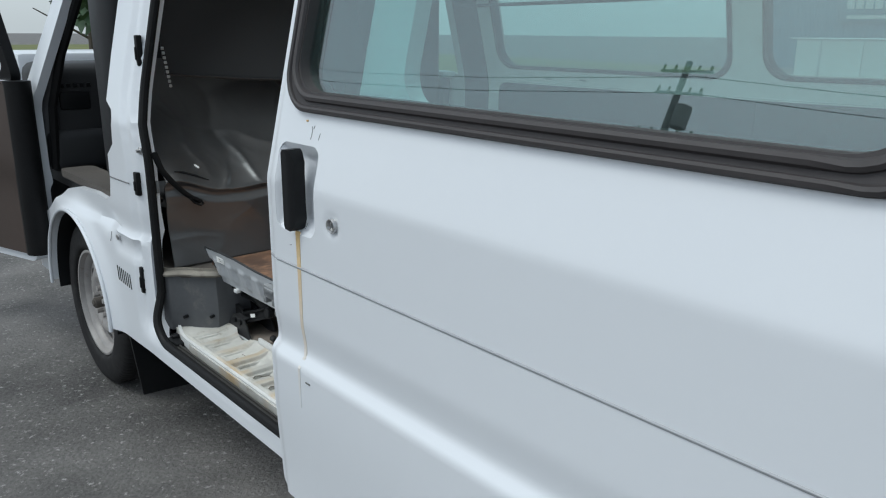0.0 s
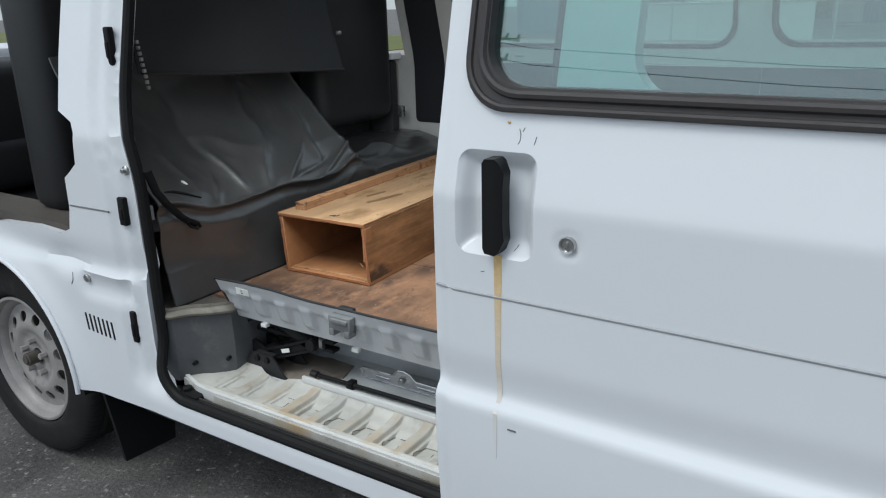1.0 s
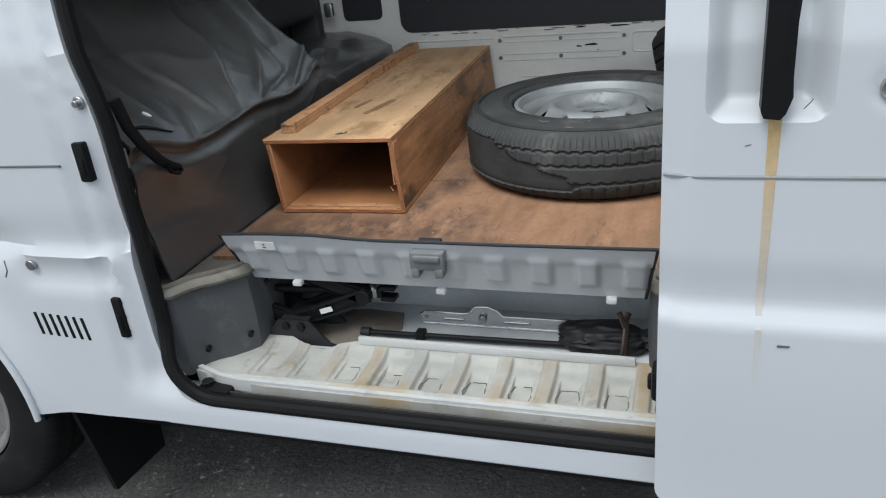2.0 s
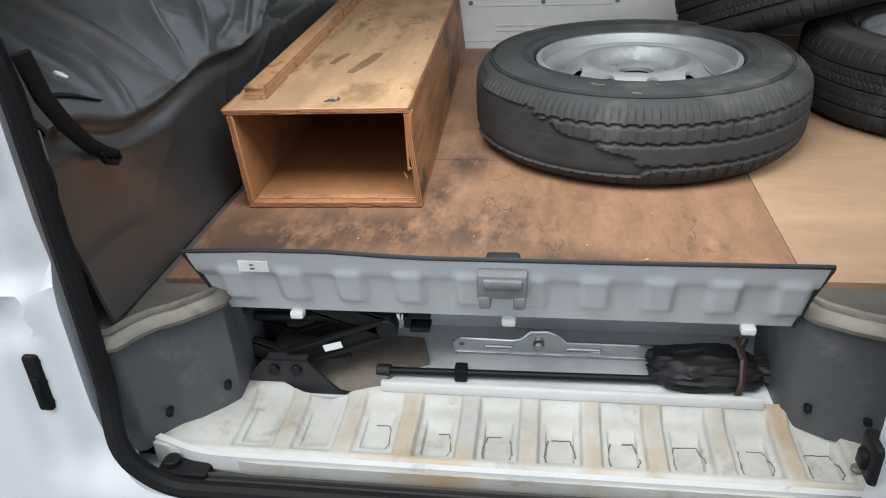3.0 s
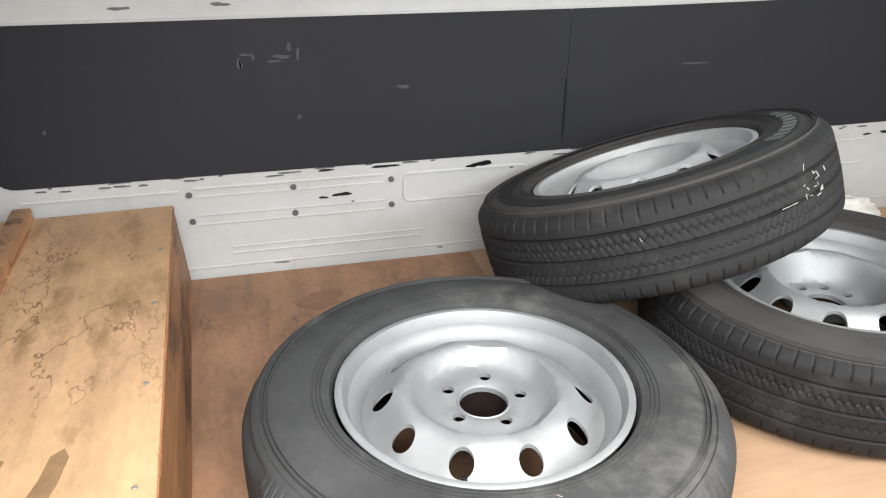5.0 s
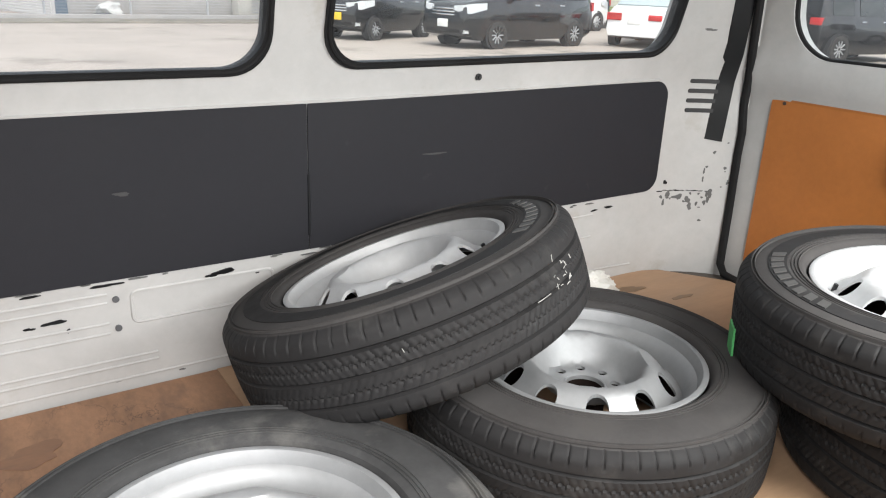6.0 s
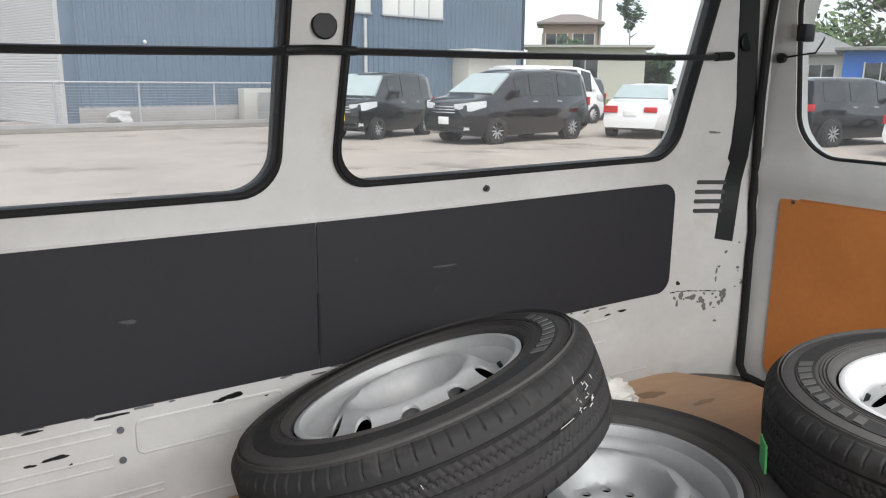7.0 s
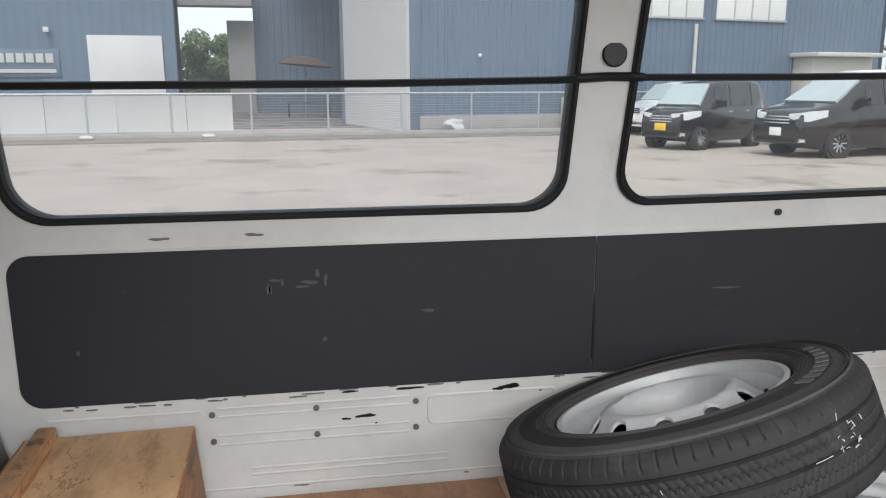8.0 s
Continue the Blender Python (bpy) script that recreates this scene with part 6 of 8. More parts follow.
def drape(y, t):
    """t: 0 at the floor, 1 at the top."""
    n = noise.noise(Vector((y * 2.6, t * 2.2, 0.3))) * 0.011 + noise.noise(Vector((y * 8.0, t * 5.0, 4.3))) * 0.0030 + noise.noise(Vector((y * 21.0, t * 13.0, 1.7))) * 0.0012
    n += sum(crease(y, t, *f) for f in FOLDS)
    n += 0.0045 * max(0.0, 1 - 3.0 * abs(noise.noise(Vector((y * 4.2 + t * 1.6, t * 4.4 - y, 8.1))))) ** 2 + 0.0009 * max(0.0, 1 - 5.0 * abs(noise.noise(Vector((y * 10.0, t * 8.0 + 2 * y, 3.1))))) ** 2
    crest_z = 0.905 + 0.007 * math.sin(17 * y + 0.4) + 0.022 * smooth01(0.30, 0.43, y) + 0.035 * smooth01(-0.20, -0.34, y)
    if t < CREST:
        k = t / CREST
        x0 = -0.362 - 0.018 * k - 0.014 * math.sin(math.pi * k) - 0.010 * smooth01(0.80, 0.92, k) * smooth01(1.0, 0.94, k)
        z0 = 0.676 + (crest_z - 0.676) * k
    else:
        k = (t - CREST) / (1 - CREST)
        bend = k * k * (3 - 2 * k) * 0.35 + 0.65 * k
        x0 = -0.380 - 0.37 * bend * (1 - 0.25 * smooth01(0.20, 0.45, y))
        z0 = crest_z + (1.300 - crest_z) * (0.30 * k + 0.70 * k ** 1.25)
    if t < 0.40:
        x1, z1 = -0.375 - 0.035 * (t / 0.4), 0.676 + 0.19 * t / 0.4
    else:
        k = (t - 0.40) / 0.60
        x1, z1 = -0.41 - 0.34 * k, 0.870 + 0.055 * math.sin(math.pi * 0.5 * min(1, 1.8 * k)) - 0.02 * math.sin(math.pi * k) * smooth01(0.9, 0.6, y)
    x0 += 0.005 * math.sin(9.5 * y + 7 * t) * smooth01(0.05, 0.2, t) * smooth01(CREST, CREST - 0.1, t)
    slide = smooth01(0.41, 0.56, y + 0.08 * (t - 0.5)) if t > 0.40 else smooth01(0.46, 0.60, y)
    x, z = x0 + (x1 - x0) * slide, z0 + (z1 - z0) * slide
    up = smooth01(CREST - 0.05, CREST + 0.08, t)
    fade = smooth01(0.0, 0.12, t) * (0.40 + 0.60 * up)
    return Vector((x + n * fade * (1 - 0.35 * up), y + 0.3 * n * fade, z + n * fade * (0.25 + 0.55 * up)))


curtain = solo("vinyl_sheet", sheet([(-0.365, 0.0), (1.045, 0.0), (1.045, 1.0), (-0.365, 1.0)], [], 0.0080, lambda y, t: drape(y, t), lambda y, t: drape(y, t) + Vector((-0.005, 0, -0.003))), VINYL,
               "creased dark grey vinyl sheet hanging behind the front seats", "sheet", sharp=80)
bm = sheet([(-0.30, 1.262), (-0.05, 1.242), (0.25, 1.226), (0.475, 1.212), (0.44, 1.40), (0.42, 1.78), (-0.31, 1.78)], [], 0.03, lambda y, z: Vector((-0.455 - 0.10 * (z - 1.2) + 0.008 * math.sin(7 * y + 5 * z), y, z)), lambda y, z: Vector((-0.461 - 0.10 * (z - 1.2) + 0.008 * math.sin(7 * y + 5 * z), y, z)))
roll = solo("vinyl_flap", bm, SEAT_CLOTH, "dark vinyl flap hanging from the roof behind the seats", "sheet")
# its lower hem
part("hem", tube([(-0.455, -0.30, 1.264), (-0.456, -0.05, 1.244), (-0.455, 0.25, 1.228), (-0.456, 0.475, 1.214)], 0.005, 8), SEAT_CLOTH, roll)
bm = bmesh.new()
for k in range(9):
    z = 1.225 + k * 0.014
    add_box(bm, -0.452, -0.298 - 0.002 * k, z, -0.444, -0.290 - 0.002 * k, z + 0.009, 0.0015)
part("zip", bm, STEEL, roll, "metal zip end")
bm = bmesh.new()
add_box(bm, -0.462, 0.452, 1.325, -0.450, 0.47, 1.338, 0.003)
part("press_stud", bm, STEEL, roll)
# seat backs behind
bm = bmesh.new()
add_box(bm, -0.98, -0.36, 0.86, -0.81, 0.40, 1.62, 0.05, seg=3)
part("seat_back", bm, SEAT_CLOTH, van, "black passenger seat back")
bm = bmesh.new()
add_box(bm, -0.74, 0.52, 0.985, -0.60, 0.955, 1.70, 0.05, seg=3)
part("seat_back", bm, SEAT_CLOTH, van, "black driver seat back")
bm = bmesh.new()
add_box(bm, -1.15, 0.46, 0.80, -0.74, 0.98, 1.0, 0.04, seg=3)
part("driver_seat", bm, SEAT_CLOTH, van, "black driver seat cushion")
part("partition_frame", box(-0.80, 0.50, 0.80, -0.75, 1.04, 1.80, 0.01), BLACK_PLASTIC, van)
part("belt_buckle", box(-0.60, 0.955, 0.985, -0.57, 0.975, 1.03, 0.004), STEEL, van)
# strap of the curtain
strap = solo("strap", tube([(-0.352, -0.402, 1.045), (-0.356, -0.382, 0.990), (-0.362, -0.350, 0.948), (-0.366, -0.312, 0.908), (-0.367, -0.284, 0.886), (-0.368, -0.262, 0.874)], 0.0105, 10, False, 0.35), BLACK_PLASTIC,
             "black webbing strap hanging by the door pillar", "strap")
part("strap_end", tube([(-0.366, -0.296, 0.890), (-0.365, -0.280, 0.8905), (-0.365, -0.262, 0.880), (-0.366, -0.255, 0.868), (-0.367, -0.264, 0.864), (-0.368, -0.284, 0.874)], 0.0055, 8, True, 0.7), RUBBER, strap, "looped end of the strap")
bm = sheet([(-0.330, 0.508), (-0.300, 0.512), (-0.262, 0.5105), (-0.222, 0.500), (-0.262, 0.5035), (-0.300, 0.504)], [], 0.006, lambda y, t: drape(y, t) + Vector((0.003, 0, 0.002)), lambda y, t: drape(y, t) + Vector((0.0005, 0, 0)))
part("tear", bm, RUBBER, curtain, "dark slit torn in the vinyl")
bm = sheet(ellipse(-0.245, 0.555, 0.005, 0.009, 10, 0.7), [], 0.004, lambda y, t: drape(y, t) + Vector((0.003, 0, 0.002)), lambda y, t: drape(y, t) + Vector((0.0005, 0, 0)))
part("pale_fleck", bm, PAPER, curtain, "pale fleck stuck to the vinyl")
bm = bmesh.new()
add_box(bm, -0.378, -0.398, 0.918, -0.366, -0.388, 0.956, 0.003)
part("hinge_plate", bm, LATCH_GREY, van, "scratched steel hinge plate")

# ---- tools in the bay ----
jack = thing("scissor_jack", "black scissor jack lying in the bay under the flap", "jack")
J = Matrix.Translation((-0.195, -0.20, 0.482)) @ Matrix.Diagonal((0.92, 1, 1, 1))


def jack_part(name, bm, mat=BLACK_PLASTIC, label=""):
    bmesh.ops.transform(bm, matrix=J, verts=bm.verts)
    return part(name, bm, mat, jack, label)


# pressed foot with flared ends and two bolt heads
foot_line = [(-0.125, 0.0), (-0.095, 0.004), (-0.070, 0.012), (-0.030, 0.052), (0.045, 0.052), (0.075, 0.020), (0.095, 0.004), (0.115, 0.0), (0.105, -0.002), (-0.12, -0.002)]
for y in (-0.050, 0.036):
    bm = sheet(foot_line, [ellipse(-0.012, 0.038, 0.007, 0.007, 10), ellipse(0.026, 0.038, 0.007, 0.007, 10)], 0.012, lambda u, v: Vector((u, y - 0.18 * max(0.0, 0.03 - v), v + 0.003)), lambda u, v: Vector((u, y + 0.005 - 0.18 * max(0.0, 0.03 - v), v + 0.003)))
    jack_part("base_plate", bm, CAB_PLASTIC)
jack_part("base_top", box(-0.028, -0.049, 0.048, 0.043, 0.040, 0.055, 0.003), CAB_PLASTIC)
for u in (-0.012, 0.026):
    jack_part("pivot", cyl((u, -0.057, 0.041), (u, 0.045, 0.041), 0.009, 12), BLACK_PLASTIC)
for x0, z0, x1, z1 in ((0.012, 0.048, 0.178, 0.108), (-0.02, 0.048, -0.185, 0.098), (0.178, 0.108, 0.02, 0.158), (-0.185, 0.098, -0.03, 0.158)):
    for y in (-0.026, 0.026):
        bm = bmesh.new()
        d = Vector((x1 - x0, 0, z1 - z0))
        m = Matrix.Translation((x0, y, z0)) @ d.to_track_quat("X", "Z").to_matrix().to_4x4()
        add_box(bm, -0.012, -0.003, -0.017, d.length + 0.014, 0.003, 0.017, 0.002, m)
        add_box(bm, 0.0, -0.010, 0.011, d.length, 0.003, 0.017, 0.001, m)
        add_box(bm, 0.0, -0.010, -0.017, d.length, 0.003, -0.011, 0.001, m)
        jack_part("arm", bm, BLACK_PLASTIC)
for x, z in ((-0.186, 0.098), (0.180, 0.108)):
    jack_part("trunnion", cyl((x, -0.036, z), (x, 0.036, z), 0.017, 16), BLACK_PLASTIC)
jack_part("saddle", box(-0.045, -0.030, 0.152, 0.035, 0.030, 0.166, 0.004), BLACK_PLASTIC)
jack_part("screw", cyl((-0.19, 0, 0.099), (0.205, 0, 0.108), 0.008, 12), BLACK_PLASTIC)
bm = bmesh.new()
add_cyl(bm, (0.185, 0, 0.108), (0.200, 0, 0.108), 0.016, 16)
add_cyl(bm, (0.198, 0, 0.108), (0.204, 0, 0.108), 0.013, 16)
jack_part("nut", bm, STEEL)
bm = bmesh.new()
add_box(bm, 0.203, -0.012, 0.097, 0.216, 0.012, 0.119, 0.003)
add_box(bm, 0.212, -0.014, 0.115, 0.248, 0.014, 0.125, 0.003)
add_box(bm, 0.212, -0.014, 0.091, 0.246, 0.014, 0.101, 0.003)
jack_part("crank_fork", bm)
bm = bmesh.new()
add_box(bm, 0.072, -0.0375, 0.066, 0.104, -0.0362, 0.077, 0, Matrix.Translation((0.07, 0, 0.075)) @ pose(0, 0, 0, 0, -16, 0) @ Matrix.Translation((-0.07, 0, -0.075)))
jack_part("label", bm, PAPER, "small white label")

dirt = solo("dirt_pile", sheet([(-0.25, -0.255), (-0.06, -0.25), (-0.03, -0.20), (0.02, -0.17), (0.0, -0.10), (-0.25, -0.10)], [], 0.015,
                               lambda x, y: Vector((x, y, 0.4835 + 0.010 * max(0, noise.noise(Vector((x * 20, y * 20, 1)))) + 0.016 * math.exp(-((x + 0.06) / 0.05) ** 2 - ((y + 0.17) / 0.05) ** 2))), lambda x, y: Vector((x, y, 0.482))),
            DUST, "sandy dirt and dust in the bay", "dirt", kind="stuff")

bracket = thing("tool_bracket", "shiny zinc-plated steel bracket lying in the bay", "bracket")
bl = [(0.055, 0.0), (0.40, 0.0), (0.40, 0.034), (0.235, 0.034), (0.222, 0.050), (0.205, 0.058), (0.180, 0.056), (0.165, 0.038), (0.150, 0.034), (0.068, 0.036), (0.055, 0.026)]
bh = [ellipse(0.192, 0.028, 0.010, 0.010, 14), rrect(0.105, 0.014, 0.150, 0.020, 0.0028, 3), rrect(0.235, 0.014, 0.29, 0.020, 0.0028, 3), ellipse(0.068, 0.022, 0.005, 0.005, 10)]
part("bracket_plate", sheet(bl, bh, 0.008, lambda u, v: Vector((u, -0.135 - 0.25 * v, 0.4825 + v * 0.97)), lambda u, v: Vector((u, -0.131 - 0.25 * v, 0.4825 + v * 0.97))), ZINC, bracket)
part("bracket_rim", tube([(u, -0.1345 - 0.25 * v, 0.4825 + v * 0.97) for u, v in bl[2:]], 0.003, 8), ZINC, bracket)
for hole in bh[1:3]:
    part("slot_rim", tube([(u, -0.1362 - 0.25 * v, 0.4825 + v * 0.97) for u, v in hole], 0.0016, 6, True), ZINC, bracket)
part("bracket_ridge", tube([(u, -0.1362, 0.4845) for u in (0.058, 0.20, 0.398)], 0.0028, 8), ZINC, bracket)
part("bracket_bolt", cyl((0.192, -0.130, 0.510), (0.192, -0.152, 0.508), 0.008, 12), STEEL, bracket)
bar = thing("wheel_brace_bar", "thin black steel bar lying across the bay", "bar")
part("bar", cyl((-0.045, -0.205, 0.494), (0.50, -0.195, 0.494), 0.0058, 12), BLACK_PLASTIC, bar)
part("bar_end", cyl((-0.058, -0.205, 0.494), (-0.036, -0.205, 0.494), 0.010, 14), CAB_PLASTIC, bar)
part("bar_clamp", box(0.064, -0.213, 0.4825, 0.084, -0.188, 0.504, 0.003), BLACK_PLASTIC, bar)

BAG_CLOTH = material("black_nylon_cloth", (0.012, 0.012, 0.013), 0.6, vary=0.2, scale=20, fine=200, bump=0.2, specular=0.4)
bag = thing("tool_bag", "crumpled black nylon tool bag tied with a brown cord", "bag")


def lump(cx, cy, cz, a, b, c, seed, amp=0.18):
    """A soft cloth bundle with a few long folds, flat where it lies."""
    bm = bmesh.new()
    bmesh.ops.create_icosphere(bm, subdivisions=5, radius=1.0)
    for v in bm.verts:
        d = v.co.normalized()
        fold = max(0.0, 1 - 4.0 * abs(noise.noise(Vector((d.x * 1.1 + 0.6 * d.z + seed, d.y * 2.4 - d.x, d.z * 2.6)))))
        n = 1 + amp * noise.noise(d * 1.4 + Vector((seed, 0, 0))) + amp * 0.7 * fold
        v.co = Vector((cx + a * d.x * n, cy + b * d.y * n, max(0.483, cz + c * d.z * n)))
    return bm


part("bag_body", lump(0.440, -0.180, 0.506, 0.084, 0.042, 0.030, 3.1, 0.16), BAG_CLOTH, bag)
part("bag_end", lump(0.540, -0.176, 0.506, 0.044, 0.026, 0.021, 5.2, 0.20), BAG_CLOTH, bag)
part("cord", tube([(0.480, -0.225, 0.490), (0.484, -0.222, 0.515), (0.486, -0.205, 0.540), (0.484, -0.19, 0.552), (0.490, -0.185, 0.566)], 0.007, 8, False, 0.6), BROWN_TRIM, bag, "brown cord")
part("cord", tube([(0.486, -0.205, 0.540), (0.478, -0.20, 0.560), (0.472, -0.195, 0.572)], 0.006, 8, False, 0.5), BROWN_TRIM, bag)

white_film = material("crumpled_white_film", (0.62, 0.61, 0.57), 0.35, vary=0.1, scale=12, fine=60, bump=0.5, depth=0.01)
bm = bmesh.new()
bmesh.ops.create_icosphere(bm, subdivisions=5, radius=1.0)
for v in bm.verts:
    d = v.co.normalized()
    n = 1 + 0.22 * noise.noise(d * 2.1 + Vector((9, 0, 0))) + 0.16 * abs(noise.noise(d * 5 + Vector((0, 4, 0)))) + 0.05 * noise.noise(d * 13)
    v.co = Vector((1.375 + 0.135 * d.x * n, 0.945 + 0.075 * d.y * n, max(FLOOR + 0.002, 0.722 + 0.058 * d.z * n)))
solo("plastic_bag", bm, white_film, "crumpled white plastic bag on the boards by the wall", "bag")

# ---- pole across the windows ----
pole = thing("black_pole", "thin black pole lashed across the windows", "pole")
pp = [(-0.50, 0.962, 1.497), (-0.1, 0.955, 1.4985), (0.3, 0.955, 1.501), (0.62, 0.957, 1.5065), (0.72, 0.960, 1.511), (0.80, 0.958, 1.5115), (1.1, 0.950, 1.512), (1.45, 0.945, 1.516), (1.70, 0.945, 1.522), (1.775, 0.948, 1.5265)]
part("rod", tube(pp, 0.0068, 8), BLACK_PLASTIC, pole)
part("lashing", tube([(0.655, 0.958, 1.509), (0.69, 0.961, 1.511), (0.72, 0.966, 1.5125), (0.75, 0.963, 1.5125), (0.785, 0.958, 1.512)], 0.0085, 10), BLACK_PLASTIC, pole)
part("end_grip", tube([(1.735, 0.947, 1.5242), (1.79, 0.950, 1.5275), (1.80, 0.955, 1.528)], 0.0105, 10), BLACK_PLASTIC, pole)


# ---- outside, beyond the far windows ----
INDOORS = set(scene.objects)
BLUE_SHEET = material("blue_steel_cladding", (0.112, 0.160, 0.218), 0.5, vary=0.10, scale=0.5, fine=6, bump=0.05, tint=(0.11, 0.16, 0.22), tint_at=0.62, tint_scale=0.4)
CONCRETE = material("pale_concrete", (0.32, 0.31, 0.30), 0.9, vary=0.14, scale=1.5, fine=25, bump=0.2)
SHUTTER = material("white_roller_shutter", (0.58, 0.57, 0.56), 0.5, vary=0.05, scale=1, bump=0.03)
BLIND = material("white_blind", (0.72, 0.72, 0.70), 0.7, vary=0.05, scale=2, bump=0.02)
GALV = material("galvanised_steel", (0.45, 0.46, 0.47), 0.45, metal=0.6, vary=0.1, scale=6, bump=0.05)
CREAM = material("cream_metal", (0.50, 0.485, 0.44), 0.5, vary=0.08, scale=4, bump=0.03)
CAR_BLACK = material("black_car_paint", (0.006, 0.0065, 0.008), 0.12, vary=0.1, scale=2, bump=0.0, coat=0.5, coat_rough=0.03)
CAR_WHITE = material("white_car_paint", (0.74, 0.74, 0.74), 0.22, vary=0.03, scale=2, bump=0.0, coat=0.8)
CAR_GREEN = material("dark_green_car_paint", (0.035, 0.06, 0.06), 0.2, vary=0.08, scale=2, bump=0.0, coat=0.8)
CAR_GLASS = material("dark_car_glass", (0.022, 0.026, 0.026), 0.05, vary=0.3, scale=3, bump=0.0, specular=0.55)
# the sky's reflection in the car screens is painted in as a pale colour
SCREEN_SKY = material("sky_pale_screen", (0.34, 0.40, 0.41), 0.08, vary=0.1, scale=2, bump=0.0, specular=0.8)
CHROME = material("chrome_trim", (0.7, 0.71, 0.72), 0.12, metal=1.0, vary=0.05, scale=4, bump=0.0)
LAMP_CLEAR = material("clear_headlamp", (0.62, 0.64, 0.66), 0.12, vary=0.1, scale=9, bump=0.0)
LAMP_RED = material("red_tail_lamp", (0.50, 0.02, 0.02), 0.15, vary=0.1, scale=9, bump=0.0)
PLATE_YELLOW = material("yellow_number_plate", (0.75, 0.50, 0.03), 0.5, vary=0.03, scale=9, bump=0.0)
TILE_GREY = material("grey_roof_tiles", (0.20, 0.20, 0.20), 0.7, vary=0.2, scale=2, fine=12, bump=0.3)
TILE_BROWN = material("brown_roof_tiles", (0.20, 0.165, 0.15), 0.7, vary=0.2, scale=2, fine=12, bump=0.3)
BRICK_WALL = material("salmon_house_wall", (0.34, 0.235, 0.17), 0.8, vary=0.15, scale=3, fine=14, bump=0.1)
BLUE_WALL = material("bright_blue_wall", (0.015, 0.12, 0.48), 0.6, vary=0.1, scale=1, bump=0.05)
GREY_WALL = material("grey_house_wall", (0.38, 0.37, 0.36), 0.8, vary=0.12, scale=2, bump=0.1)
GRASS = material("dry_green_grass", (0.12, 0.135, 0.035), 0.95, vary=0.35, scale=0.5, fine=8, bump=0.5, depth=0.05, tint=(0.22, 0.15, 0.07), tint_at=0.58, tint_scale=0.25)
BARK = material("grey_bark", (0.10, 0.085, 0.07), 0.9, vary=0.25, scale=4, fine=30, bump=0.5)
LEAF = material("green_leaves", (0.085, 0.14, 0.042), 0.7, vary=0.35, scale=1.5, fine=8, bump=0.0)
LEAF_DARK = material("dark_green_leaves", (0.035, 0.075, 0.030), 0.7, vary=0.35, scale=1.5, fine=8, bump=0.0)
FENCE_WHITE = material("white_fence_board", (0.50, 0.50, 0.485), 0.6, vary=0.06, scale=1, bump=0.05)
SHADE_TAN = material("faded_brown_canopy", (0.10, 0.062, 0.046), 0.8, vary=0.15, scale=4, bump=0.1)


def corrugated(a, b, z0, z1, pitch=0.26, depth=0.035, skip=()):
    """A clad wall from a to b in plan, its ribs facing the van."""
    a, b = Vector((*a, 0)), Vector((*b, 0))
    d = (b - a)
    n = int(d.length / pitch)
    d.normalize()
    out = Vector((d.y, -d.x, 0))
    prof = []
    for i in range(n):
        for f, o in ((0.0, 0.0), (0.55, 0.0), (0.65, 1.0), (0.90, 1.0)):
            prof.append(a + d * (i + f) * pitch + out * (o * depth))
    bm = bmesh.new()
    lo = [bm.verts.new((p.x, p.y, z0)) for p in prof]
    hi = [bm.verts.new((p.x, p.y, z1)) for p in prof]
    bl = [bm.verts.new((p.x - out.x * 0.15, p.y - out.y * 0.15, z0)) for p in (prof[0], prof[-1])]
    bh = [bm.verts.new((p.x - out.x * 0.15, p.y - out.y * 0.15, z1)) for p in (prof[0], prof[-1])]
    for i in range(len(prof) - 1):
        bm.faces.new((lo[i], lo[i + 1], hi[i + 1], hi[i]))
    bm.faces.new((bl[0], bl[1], bh[1], bh[0]))
    return bm


def slab(a, b, z0, z1, t0, t1, bevel=0.0):
    """A box along the plan line a-b, from t0 to t1 in front of it."""
    a, b = Vector((*a, 0)), Vector((*b, 0))
    d = (b - a)
    m = Matrix.Translation(a) @ Matrix.Rotation(math.atan2(d.y, d.x), 4, "Z")
    bm = bmesh.new()
    add_box(bm, 0, -t1, z0, d.length, -t0, z1, bevel, m)
    return bm


def along(a, b, s):
    d = Vector((b[0] - a[0], b[1] - a[1])).normalized()
    return (a[0] + d.x * s, a[1] + d.y * s)


P0, P1 = (3.65, 24.4), (23.6, 27.9)       # front of the warehouse
Q1 = (1.9, 31.6)                          # its side, going back
wh = thing("warehouse", "blue corrugated-steel warehouse with a white roller shutter and high windows", "warehouse", (10, 30, GROUND))
part("front_wall", corrugated(P0, P1, 0.62, 8.6), BLUE_SHEET, wh, "blue corrugated cladding")
part("plinth", slab(P0, P1, GROUND, 0.63, -0.05, 0.03, 0.01), CONCRETE, wh, "pale concrete plinth")
part("side_wall", corrugated(Q1, P0, 5.2, 8.6), BLUE_SHEET, wh)
part("corner_trim", slab(P0, along(P0, P1, 0.32), GROUND, 8.6, -0.02, 0.06, 0.01), BLUE_SHEET, wh)
part("end_wall", corrugated(P1, (P1[0] - 3.5, P1[1] + 20), GROUND, 8.6), BLUE_SHEET, wh)
part("roof", slab((P0[0] - 1, P0[1] + 0.1), (P1[0], P1[1] + 0.1), 8.58, 8.75, -22, 0.3), GREY_WALL, wh)
sh = part("roller_shutter", slab(Q1, P0, GROUND, 5.2, -0.05, 0.0), SHUTTER, wh, "white closed roller shutter")
bm = bmesh.new()
dq = Vector((P0[0] - Q1[0], P0[1] - Q1[1], 0))
mq = Matrix.Translation((Q1[0], Q1[1], 0)) @ Matrix.Rotation(math.atan2(dq.y, dq.x), 4, "Z")
